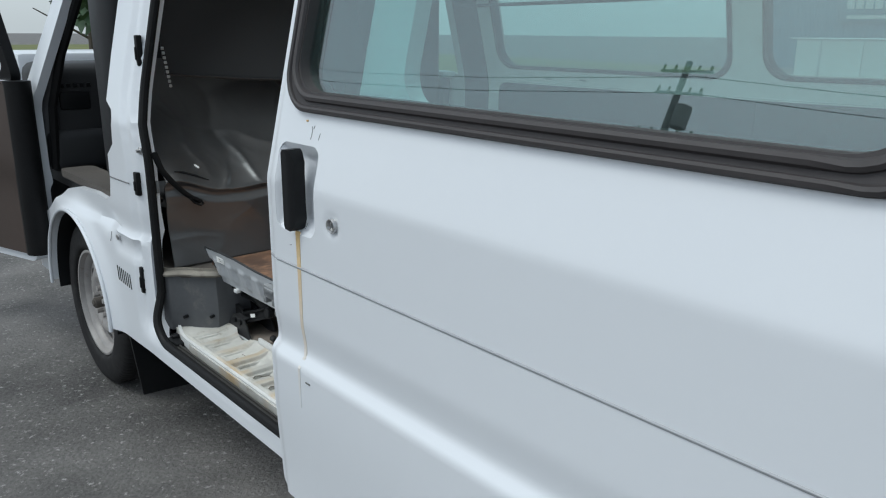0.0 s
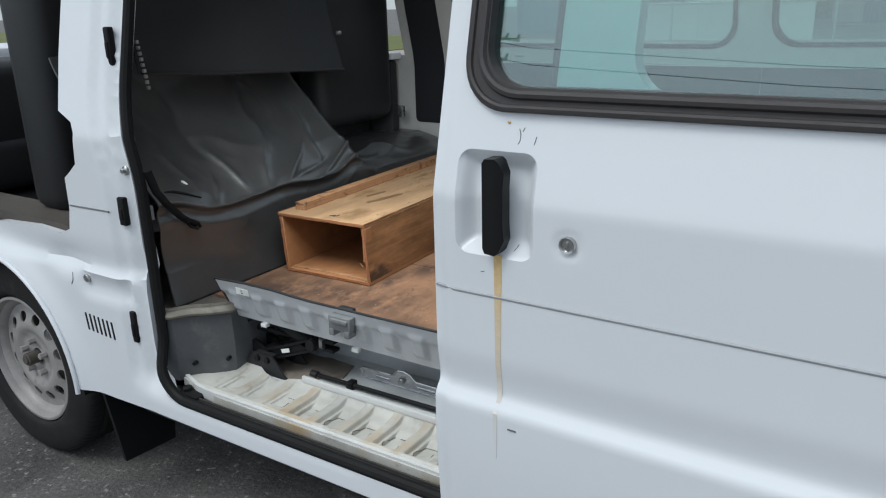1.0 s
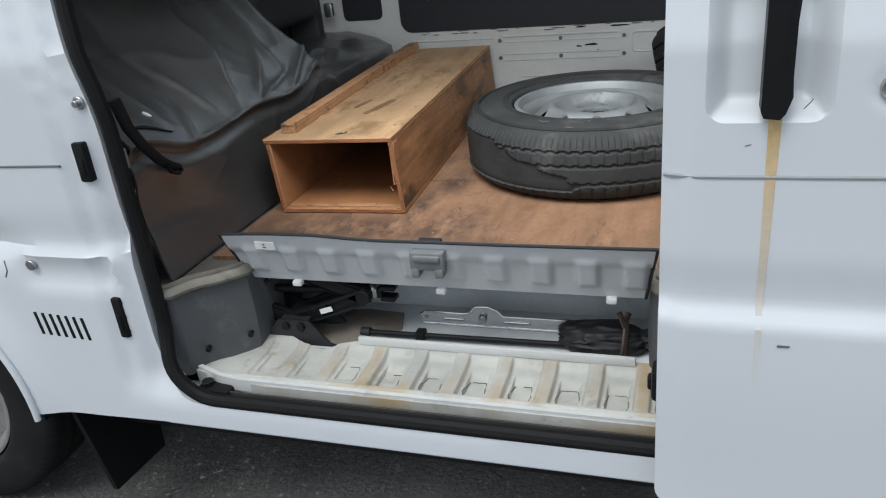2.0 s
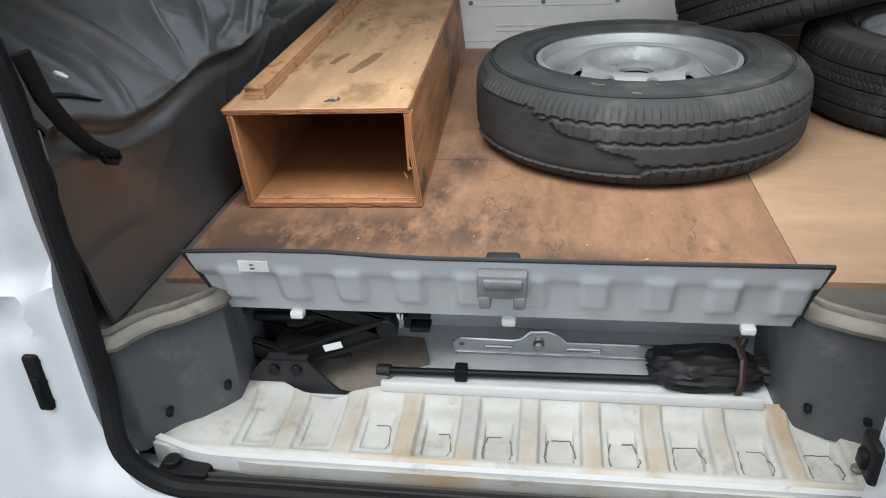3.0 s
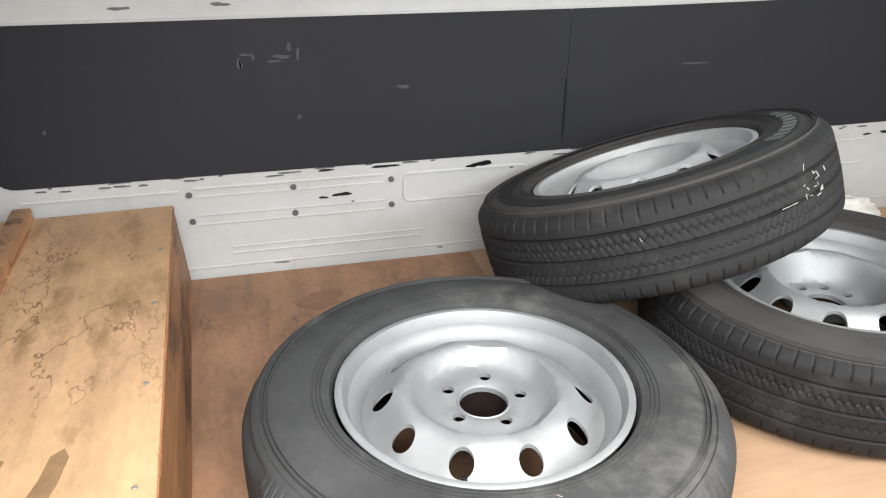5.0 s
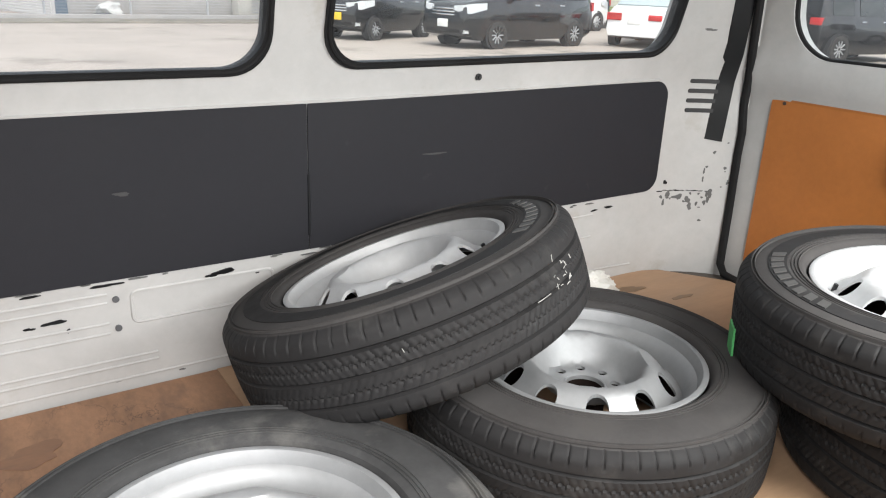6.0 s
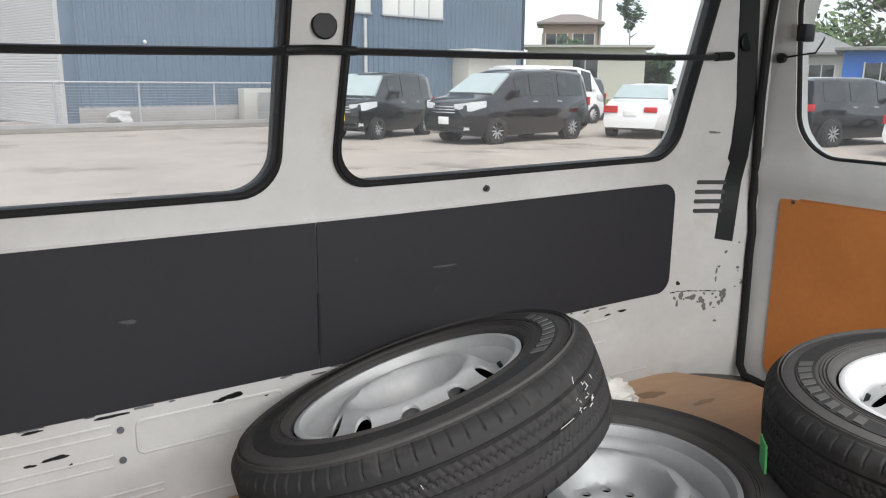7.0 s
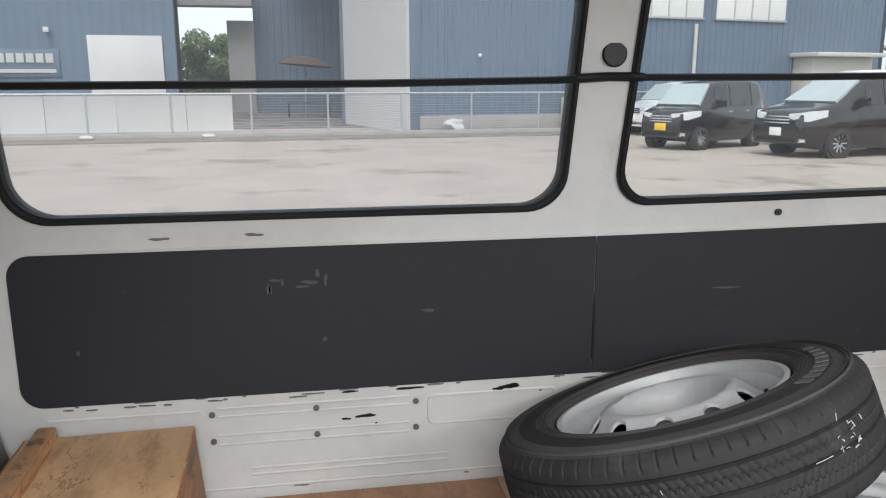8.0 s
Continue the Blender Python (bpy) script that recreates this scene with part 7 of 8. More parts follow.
for k in range(64):
    add_box(bm, 0.25, -0.022, GROUND + 0.04 + k * 0.08, dq.length - 0.25, 0.0, GROUND + 0.105 + k * 0.08, 0.008, mq, 1)
tagged(part("shutter_slats", bm, SHUTTER, sh), kind="stuff")
part("shutter_jamb", slab(Q1, along(Q1, P0, 0.3), GROUND, 5.3, -0.02, 0.06), BLUE_SHEET, wh)
for s0, s1 in ((8.2, 11.2), (11.8, 15.0)):
    w = part("high_window", slab(along(P0, P1, s0), along(P0, P1, s1), 3.98, 5.4, 0.0, 0.05, 0.01), BLIND, wh, "high window with white blinds")
    part("window_sill", slab(along(P0, P1, s0 - 0.05), along(P0, P1, s1 + 0.05), 3.90, 3.985, 0.0, 0.09, 0.01), GALV, w)
    for k in range(1, 4):
        s = s0 + (s1 - s0) * k / 4
        part("mullion", slab(along(P0, P1, s - 0.025), along(P0, P1, s + 0.025), 3.985, 5.4, 0.05, 0.07), GALV, w)
p = along(P0, P1, 10.9)
part("down_pipe", cyl((p[0], p[1] - 0.12, GROUND), (p[0], p[1] - 0.12, 3.75), 0.07, 14), FENCE_WHITE, wh, "white down pipe")
p = along(P0, P1, 2.4)
bm = bmesh.new()
bmesh.ops.create_icosphere(bm, subdivisions=2, radius=0.07)
bmesh.ops.translate(bm, verts=bm.verts, vec=(p[0], p[1] - 0.15, 2.55))
part("wall_lamp", bm, LAMP_CLEAR, wh, "round white wall lamp")
part("porch", slab(along(P0, P1, 15.4), along(P0, P1, 18.8), 2.62, 2.78, 0.0, 1.4, 0.03), FENCE_WHITE, wh, "white porch roof")
part("porch_wall", slab(along(P0, P1, 15.6), along(P0, P1, 18.6), GROUND, 2.62, 0.0, 1.0, 0.03), CREAM, wh)

for s in (5.35, ):
    ac = thing("outdoor_unit", "cream outdoor air-conditioning unit beside the warehouse", "air conditioner", (*along(P0, P1, s), GROUND))
    a, b = along(P0, P1, s), along(P0, P1, s + 1.15)
    part("casing", slab(a, b, 0.16, 1.18, 0.25, 0.68, 0.02), CREAM, ac)
    part("foot", slab(a, b, GROUND, 0.17, 0.3, 0.62, 0.01), CONCRETE, ac)
    for k in range(9):
        part("grille_bar", slab(along(P0, P1, s + 0.48), along(P0, P1, s + 1.1), 0.25 + k * 0.095, 0.285 + k * 0.095, 0.68, 0.70), GALV, ac)
bm = bmesh.new()
bmesh.ops.create_icosphere(bm, subdivisions=3, radius=0.32)
for v in bm.verts:
    v.co = Vector((v.co.x * 1.15, v.co.y * 0.8, max(-0.25, v.co.z * 0.75))) * (1 + 0.55 * noise.noise(v.co * 4.5))
    v.co += Vector((*along(P0, P1, 1.45), GROUND + 0.24)) + Vector((0, -0.6, 0))
solo("covered_bundle", bm, FENCE_WHITE, "white sheet-wrapped bundle beside the wall", "bundle")
bm = bmesh.new()
c = Vector((*along(P0, P1, 1.2), GROUND + 0.06)) + Vector((0, -0.6, 0))
add_tube(bm, [c + Vector((0.4 * math.cos(t) * (1 - 0.05 * t), 0.25 * math.sin(t), 0.01 * t)) for t in np.linspace(0, 12, 40)], 0.02, 6)
solo("garden_hose", bm, GREY_PLASTIC, "coiled grey hose on the ground", "hose")

# low fence along the kerb
F0, F1 = (-9.0, 22.9), (14.5, 24.4)
fence = thing("pipe_fence", "low grey pipe fence along the kerb", "fence", (2, 23.5, GROUND))
part("top_rail", cyl((F0[0], F0[1], 1.36), (F1[0], F1[1], 1.36), 0.03, 10), GALV, fence)
part("kerb", slab(F0, F1, GROUND - 0.1, GROUND + 0.16, -0.1, 0.12, 0.02), CONCRETE, fence, "concrete kerb")
for k in range(11):
    x, y = along(F0, F1, 0.9 + k * 2.28)
    part("post", cyl((x, y, GROUND), (x, y, 1.36), 0.033, 10), GALV, fence)
bm = bmesh.new()
L = math.hypot(F1[0] - F0[0], F1[1] - F0[1])
for k in range(14):
    z = 0.28 + k * 0.08
    add_cyl(bm, (F0[0], F0[1], z), (F1[0], F1[1], z), 0.0035, 4)
tagged(part("wire_mesh", bm, GALV, fence), kind="stuff")
for k in range(4):
    a, b = along(F0, F1, 0.2 + k * 1.9), along(F0, F1, 0.2 + k * 1.9 + (1.885 if k < 3 else 1.3))
    part("fence_board", slab(a, b, 0.28, 1.33, 0.0, -0.04, 0.004), FENCE_WHITE, fence, "white board fixed to the fence")
for s in (3.2, 6.5):
    x, y = along(F0, F1, s)
    bm = bmesh.new()
    bmesh.ops.create_icosphere(bm, subdivisions=2, radius=0.13)
    for v in bm.verts:
        v.co = Vector((v.co.x * 1.6, v.co.y, v.co.z * 0.6)) * (1 + 0.2 * noise.noise(v.co * 6)) + Vector((x, y - 0.35, GROUND + 0.1))
    solo("white_stone", bm, FENCE_WHITE, "whitish rounded stone at the kerb", "stone", "kerb stones")

bm = slab(F0, F1, GROUND - 0.05, GROUND + 0.05, 0.12, 1.5, 0.02)
solo("dirt_verge", bm, material("dark_packed_dirt", (0.185, 0.168, 0.140), 0.95, vary=0.3, scale=1.5, fine=20, bump=0.5, depth=0.02, tint=(0.12, 0.125, 0.08), tint_at=0.58, tint_scale=1.2), "strip of dark packed dirt along the kerb", "dirt", kind="structure")

# second building and the yard between
sb = thing("blue_shed", "blue-grey workshop with a white door and a lettered sign", "building", (-6, 36, GROUND))
part("front_wall", corrugated((-16, 33.5), (-4.25, 34.0), GROUND, 9.0, 0.4, 0.012), BLUE_SHEET, sb)
part("side_wall", corrugated((-4.25, 34.0), (-8.5, 50), GROUND, 9.0, 0.4, 0.012), BLUE_SHEET, sb)
part("white_door", slab((-7.85, 33.85), (-4.95, 33.97), GROUND, 3.62, 0.0, 0.10, 0.02), SHUTTER, sb, "tall white door")
sg = part("sign_board", slab((-11.5, 33.65), (-8.95, 33.8), 1.95, 3.05, 0.02, 0.08, 0.02), BLUE_SHEET, sb, "sign with white lettering shapes")
for k in range(6):
    x = -11.25 + k * 0.36
    part("letter_bar", slab((x, 33.66 + k * 0.02), (x + 0.28, 33.68 + k * 0.02), 2.52, 2.88, 0.09, 0.12), FENCE_WHITE, sg)
part("letter_bar", slab((-11.2, 33.66), (-9.1, 33.80), 2.12, 2.26, 0.09, 0.12), FENCE_WHITE, sg)
part("lamp", slab((-9.4, 33.72), (-9.2, 33.74), 3.7, 3.9, 0.05, 0.3, 0.02), LAMP_CLEAR, sb)
sb.matrix_basis = Matrix.Translation((-0.42, 0, 0)) @ sb.matrix_basis
lb = thing("back_building", "blue-grey building at the back of the yard", "building", (1, 50, GROUND))
part("wall", corrugated((-2.3, 46), (4.2, 45.5), GROUND, 9.5, 0.4, 0.03), BLUE_SHEET, lb)
part("bay_wall", slab((-3.75, 46.0), (-2.3, 45.95), GROUND, 5.2, 0, 0.2, 0.02), GREY_WALL, lb)
part("canopy", slab((-6.4, 45.6), (-2.2, 45.5), 5.85, 6.9, 0, 1.2, 0.03), GREY_WALL, lb)
ub = thing("parasol_table", "brown parasol over a bench and table in the yard", "parasol", (0.45, 39, GROUND))
bm = bmesh.new()
add_revolve(bm, [(0.0, 3.02), (0.5, 2.97), (1.0, 2.78), (1.32, 2.6), (1.30, 2.56), (0.5, 2.92), (0.0, 2.97)], 16, Matrix.Translation((0.25, 39, 0)) @ pose(0, 0, 0, 0, 5, 0))
part("canopy", bm, SHADE_TAN, ub)
part("pole", cyl((0.42, 39, GROUND), (0.5, 39, 3.0), 0.035, 10), GALV, ub)
part("table_top", box(-0.5, 38.4, 0.75, 1.7, 39.2, 0.80, 0.01), SHADE_TAN, ub)
for x, y in ((-0.4, 38.5), (1.6, 38.5), (-0.4, 39.1), (1.6, 39.1)):
    part("table_leg", cyl((x, y, GROUND), (x, y, 0.76), 0.03, 8), BLACK_PLASTIC, ub)


# ---- parked vehicles ----
def car(label, spec, paint, m, plate=None):
    """spec: length, width, belt height, stations (x from the nose, top height, glass: 0 none, 1 screen, 2 side)."""
    length, width, belt, stations, wheel_x, wr = spec
    root = thing("parked_car", label, "car", group="cars parked beyond the lot")
    root_m = m
    rows = []
    for i, (x, top, glz) in enumerate(stations):
        end = min(1.0, 0.80 + 0.2 * smooth01(0, 0.6, min(x, length - x)))
        w = width / 2 * end
        b = min(belt, top - 0.03)
        up = top > belt + 0.15
        tw = w * (0.80 if up else 0.90)
        z0 = 0.20 + 0.10 * smooth01(0.35, 0.0, min(x, length - x))
        sec = [(w * 0.92, z0), (w, z0 + 0.14), (w * 1.0, (z0 + b) / 2 + 0.05), (w * 0.985, b - 0.03), (w * 0.96, b)]
        if up:
            sec += [(w * 0.955 + (tw - w * 0.955) * 0.5, b + (top - b) * 0.5), (tw * 1.01, top - 0.07), (tw * 0.93, top - 0.015), (tw * 0.5, top + 0.012), (0, top + 0.016)]
        else:
            sec += [(w * 0.94, b + 0.005), (w * 0.90, top - 0.01), (w * 0.8, top), (w * 0.45, top + 0.012), (0, top + 0.015)]
        rows.append([Vector((x, y, z)) for y, z in sec] + [Vector((x, -y, z)) for y, z in sec[-2::-1]])
    bm = bmesh.new()
    grid = [[bm.verts.new(p) for p in r] for r in rows]
    n = len(rows[0])
    for i in range(len(rows) - 1):
        for k in range(n - 1):
            bm.faces.new((grid[i][k], grid[i + 1][k], grid[i + 1][k + 1], grid[i][k + 1]))
    for i in (0, len(rows) - 1):
        bm.faces.new(grid[i])
    under_ = [(r[0], r[-1]) for r in grid]
    for (a, b), (c, d) in zip(under_, under_[1:]):
        bm.faces.new((a, b, d, c))
    part("body", bm, paint, root, sharp=42)

    def quad_patch(pts, name, mat, out, shrink=0.06, lab=""):
        c = sum(pts, Vector()) / 4
        nrm = (pts[1] - pts[0]).cross(pts[3] - pts[0]).normalized()
        if nrm.dot(c - Vector((length / 2, 0, belt * 0.8))) < 0:
            nrm = -nrm
        q = [p + (c - p) * shrink for p in pts]
        b2 = bmesh.new()
        f = [b2.verts.new(p + nrm * out) for p in q]
        g = [b2.verts.new(p - nrm * 0.03) for p in q]
        b2.faces.new(f)
        for j in range(4):
            b2.faces.new((f[j], f[(j + 1) % 4], g[(j + 1) % 4], g[j]))
        return part(name, b2, mat, root, lab)

    for i in range(len(stations) - 1):
        ga, gb = stations[i][2], stations[i + 1][2]
        if ga == 2 and gb == 2:
            for side in (1, -1):
                ks = (4, 6) if side == 1 else (n - 5, n - 7)
                quad_patch([rows[i][ks[0]], rows[i + 1][ks[0]], rows[i + 1][ks[1]], rows[i][ks[1]]], "side_window", CAR_GLASS, 0.012, 0.07)
        if {ga, gb} == {1, 2} or (ga == 1 and gb == 1):
            lo, hi = (i, i + 1) if stations[i][1] < stations[i + 1][1] else (i + 1, i)
            quad_patch([rows[lo][6], rows[hi][7], rows[hi][n - 8], rows[lo][n - 7]], "screen", SCREEN_SKY, 0.055, 0.05)
    for wx in wheel_x:
        for s in (1, -1):
            b2 = bmesh.new()
            mm = Matrix.Translation((wx, s * (width / 2 - 0.10), wr)) @ pose(0, 0, 0, -90 * s, 0, 0)
            add_revolve(b2, [(wr * 0.62, -0.1), (wr * 0.95, -0.1), (wr, -0.07), (wr, 0.07), (wr * 0.95, 0.105), (wr * 0.70, 0.112), (wr * 0.64, 0.10)], 32, mm)
            tw_ = part("wheel", b2, TYRE, root)
            b2 = bmesh.new()
            add_revolve(b2, [(wr * 0.68, 0.104), (wr * 0.62, 0.108), (wr * 0.58, 0.07), (wr * 0.2, 0.07), (0, 0.075)], 32, mm)
            part("rim", b2, CAB_PLASTIC, tw_)
            b2 = bmesh.new()
            for k in range(10):
                a = 2 * math.pi * k / 10
                add_box(b2, wr * 0.12, -wr * 0.045, 0.075, wr * 0.63, wr * 0.045, 0.100, 0.004, mm @ Matrix.Rotation(a, 4, "Z"), 1)
            part("spokes", b2, GALV, tw_, "silver alloy spokes")
            b2 = bmesh.new()
            add_revolve(b2, [(wr * 1.12, -0.12), (wr * 1.16, 0.085), (wr * 1.02, 0.088), (wr * 1.0, -0.12)], 32, mm, True)
            part("arch", b2, CAB_PLASTIC, tw_)
    hw = width / 2
    for s in (1, -1):
        b2 = bmesh.new()
        lamp = [[b2.verts.new((x, s * y * hw, z * belt)) for z in zz] for x, y, zz in ((0.005, 0.40, (0.77, 0.85)), (0.02, 0.72, (0.72, 0.87)), (0.16, 0.895, (0.71, 0.905)), (0.56, 0.992, (0.80, 0.925)), (0.50, 0.70, (0.80, 0.93)), (0.20, 0.40, (0.77, 0.88)))]
        for j in range(6):
            b2.faces.new((lamp[j][0], lamp[(j + 1) % 6][0], lamp[(j + 1) % 6][1], lamp[j][1]))
        b2.faces.new([p[0] for p in lamp])
        b2.faces.new([p[1] for p in lamp])
        part("headlamp", b2, LAMP_CLEAR, root)
        b2 = bmesh.new()
        add_box(b2, length - 0.12, s * hw * 0.40, belt * 0.80, length + 0.012, s * hw * 0.79, belt * 0.96, 0.02)
        part("tail_lamp", b2, LAMP_RED, root)
        b2 = bmesh.new()
        mx_ = [x for x, top, g in stations if g == 1][0] + 0.55
        add_box(b2, mx_, s * (hw * 0.97), belt + 0.02, mx_ + 0.09, s * (hw * 0.97 + 0.17), belt + 0.14, 0.03)
        part("wing_mirror", b2, paint, root)
        for hx in (0.46, 0.66):
            b2 = bmesh.new()
            add_box(b2, length * hx, s * hw * 0.985, belt - 0.125, length * hx + 0.17, s * (hw * 0.985 + 0.028), belt - 0.095, 0.008)
            part("door_handle", b2, CHROME if paint is not CAR_WHITE else paint, root)
    for zk in (0.66, 0.72, 0.78):
        b2 = bmesh.new()
        add_box(b2, -0.008, -hw * 0.44, belt * zk, 0.09, hw * 0.44, belt * (zk + 0.028), 0.008)
        part("grille_bar", b2, CHROME if paint is not CAR_WHITE else CAB_PLASTIC, root)
    b2 = bmesh.new()
    add_box(b2, 0.0, -hw * 0.7, 0.33, 0.10, hw * 0.7, 0.45, 0.02)
    part("lower_grille", b2, CAB_PLASTIC, root)
    for s in (1, -1):
        b2 = bmesh.new()
        add_box(b2, 0.012, s * hw * 0.60, 0.36, 0.14, s * hw * 0.82, 0.42, 0.015)
        part("fog_lamp_trim", b2, SILVER_TRIM, root)
    b2 = bmesh.new()
    add_box(b2, -0.02, -0.165, 0.47, 0.02, 0.165, 0.64, 0.005)
    part("number_plate", b2, plate or PAPER, root)
    b2 = bmesh.new()
    add_box(b2, length - 0.03, -0.165, 0.60, length + 0.015, 0.165, 0.77, 0.005)
    part("number_plate", b2, plate or PAPER, root)
    root.matrix_basis = root_m
    return root


MINIVAN = (4.70, 1.70, 1.10, [(0.0, 0.72, 0), (0.03, 0.92, 0), (0.10, 0.99, 0), (0.40, 1.07, 0), (0.85, 1.15, 1), (1.60, 1.63, 2), (2.0, 1.72, 2), (2.05, 1.73, 0), (2.10, 1.73, 2), (3.05, 1.76, 2), (3.12, 1.76, 0), (3.18, 1.76, 2), (4.25, 1.72, 2), (4.50, 1.64, 0), (4.66, 1.05, 0), (4.70, 0.6, 0)], (0.95, 3.80), 0.32)
KEI = (3.40, 1.48, 1.02, [(0.0, 0.70, 0), (0.03, 0.88, 0), (0.10, 0.94, 0), (0.30, 0.99, 0), (0.60, 1.04, 1), (1.10, 1.56, 2), (1.55, 1.64, 2), (1.60, 1.65, 0), (1.66, 1.65, 2), (2.55, 1.66, 2), (2.95, 1.62, 2), (3.22, 1.54, 0), (3.36, 0.95, 0), (3.40, 0.55, 0)], (0.62, 2.75), 0.28)
SEDAN = (4.75, 1.75, 0.88, [(0.0, 0.58, 0), (0.08, 0.72, 0), (0.6, 0.84, 0), (1.25, 0.92, 1), (1.95, 1.36, 2), (2.6, 1.42, 2), (2.65, 1.42, 0), (2.70, 1.42, 2), (3.25, 1.38, 2), (3.75, 1.02, 1), (4.0, 0.98, 0), (4.65, 0.93, 0), (4.75, 0.62, 0)], (0.90, 3.65), 0.31)
BOXY = (3.80, 1.69, 1.05, [(0.0, 0.60, 0), (0.06, 0.88, 0), (0.5, 1.0, 0), (0.85, 1.06, 1), (1.35, 1.56, 2), (1.75, 1.62, 2), (1.80, 1.63, 0), (1.86, 1.63, 2), (2.75, 1.63, 2), (2.82, 1.63, 0), (2.90, 1.63, 2), (3.55, 1.60, 2), (3.72, 1.55, 0), (3.78, 1.0, 0), (3.80, 0.6, 0)], (0.75, 3.25), 0.32)
TALLVAN = (4.70, 1.69, 1.10, [(0.0, 0.7, 0), (0.05, 1.0, 0), (0.25, 1.12, 1), (0.85, 1.85, 2), (1.4, 1.95, 2), (1.46, 1.96, 0), (1.52, 1.96, 2), (3.0, 1.97, 2), (3.06, 1.97, 0), (3.12, 1.97, 2), (4.5, 1.94, 2), (4.62, 1.88, 0), (4.68, 1.1, 0), (4.70, 0.7, 0)], (0.75, 3.4), 0.32)


def parked(label, spec, paint, nose_wheel, turn, plate=None):
    """Stands the car with its near front wheel at nose_wheel in plan; turn: the way from nose to tail, in degrees from +x."""
    wx = spec[4][0]
    m = Matrix.Translation((nose_wheel[0], nose_wheel[1], GROUND)) @ pose(0, 0, 0, 0, 0, turn) @ Matrix.Translation((-wx, spec[1] / 2 - 0.05, 0))
    return car(label, spec, paint, m, plate)


parked("black minivan with chrome grille parked on the gravel", MINIVAN, CAR_BLACK, (11.35, 14.1), 9)
parked("black boxy small car with a yellow plate on the gravel", KEI, CAR_BLACK, (9.55, 16.6), 24, PLATE_YELLOW)
parked("white sedan seen from its tail on the gravel", SEDAN, CAR_WHITE, (18.5, 16.3), 208)
parked("dark boxy wagon with red tail lamps on the gravel", BOXY, CAR_BLACK, (20.73, 10.97), 172)
parked("white sedan parked beside a dark wagon", SEDAN, CAR_WHITE, (20.54, 8.25), 183)
parked("white tall van parked behind a black minivan", TALLVAN, CAR_WHITE, (19.8, 21.2), 186)
parked("dark green car parked behind a white sedan", BOXY, CAR_GREEN, (19.2, 20.6), 9)
parked("white small car parked behind the black cars", BOXY, CAR_WHITE, (11.2, 21.6), 12)


# ---- far houses, trees, pole ----
def house(label, x, y, w, d, h, roof_h, wall_mat, roof_mat, turn=0.0, windows=2):
    hs = thing("house", label, "house", (x, y, GROUND))
    m = Matrix.Translation((x, y, GROUND)) @ pose(0, 0, 0, 0, 0, turn)
    bm = bmesh.new()
    add_box(bm, -w / 2, -d / 2, 0, w / 2, d / 2, h, 0, m)
    part("wall", bm, wall_mat, hs)
    bm = bmesh.new()
    e = 0.5
    lo = [bm.verts.new(m @ Vector(p)) for p in ((-w / 2 - e, -d / 2 - e, h), (w / 2 + e, -d / 2 - e, h), (w / 2 + e, d / 2 + e, h), (-w / 2 - e, d / 2 + e, h))]
    lo2 = [bm.verts.new(v.co + Vector((0, 0, 0.15))) for v in lo]
    r0, r1 = bm.verts.new(m @ Vector((-w / 2 + d / 3, 0, h + roof_h))), bm.verts.new(m @ Vector((w / 2 - d / 3, 0, h + roof_h)))
    bm.faces.new(lo[::-1])
    for i in range(4):
        bm.faces.new((lo[i], lo[(i + 1) % 4], lo2[(i + 1) % 4], lo2[i]))
    bm.faces.new((lo2[0], lo2[1], r1, r0))
    bm.faces.new((lo2[1], lo2[2], r1))
    bm.faces.new((lo2[2], lo2[3], r0, r1))
    bm.faces.new((lo2[3], lo2[0], r0))
    part("roof", bm, roof_mat, hs)
    for fl in range(max(1, round(h / 2.7))):
        base = h - 1.95 - 2.7 * fl
        for k in range(windows):
            u = -w / 2 + w * (k + 0.5) / windows
            bm = bmesh.new()
            add_box(bm, u - 0.8, -d / 2 - 0.06, base, u + 0.8, -d / 2 + 0.02, base + 1.25, 0.02, m)
            wn_ = part("window", bm, CAR_GLASS, hs)
            bm = bmesh.new()
            for a, b in ((-0.86, -0.78), (0.78, 0.86), (-0.03, 0.03)):
                add_box(bm, u + a, -d / 2 - 0.09, base - 0.06, u + b, -d / 2, base + 1.31, 0, m)
            part("window_frame", bm, FENCE_WHITE, wn_)
        for k in range(2):
            v = -d / 2 + d * (k + 0.5) / 2
            bm = bmesh.new()
            add_box(bm, -w / 2 - 0.06, v - 0.65, base, -w / 2 + 0.02, v + 0.65, base + 1.25, 0.02, m)
            wn_ = part("window", bm, CAR_GLASS, hs)
            bm = bmesh.new()
            for a, b in ((-0.71, -0.63), (0.63, 0.71), (-0.03, 0.03)):
                add_box(bm, -w / 2 - 0.09, v + a, base - 0.06, -w / 2, v + b, base + 1.31, 0, m)
            part("window_frame", bm, FENCE_WHITE, wn_)
        if fl:
            bm = bmesh.new()
            add_box(bm, -w / 2 - 0.05, -d / 2 - 0.05, h - 2.7 * fl, w / 2 + 0.05, d / 2 + 0.05, h - 2.7 * fl + 0.16, 0.02, m)
            part("belt_course", bm, CREAM, hs)
    return hs


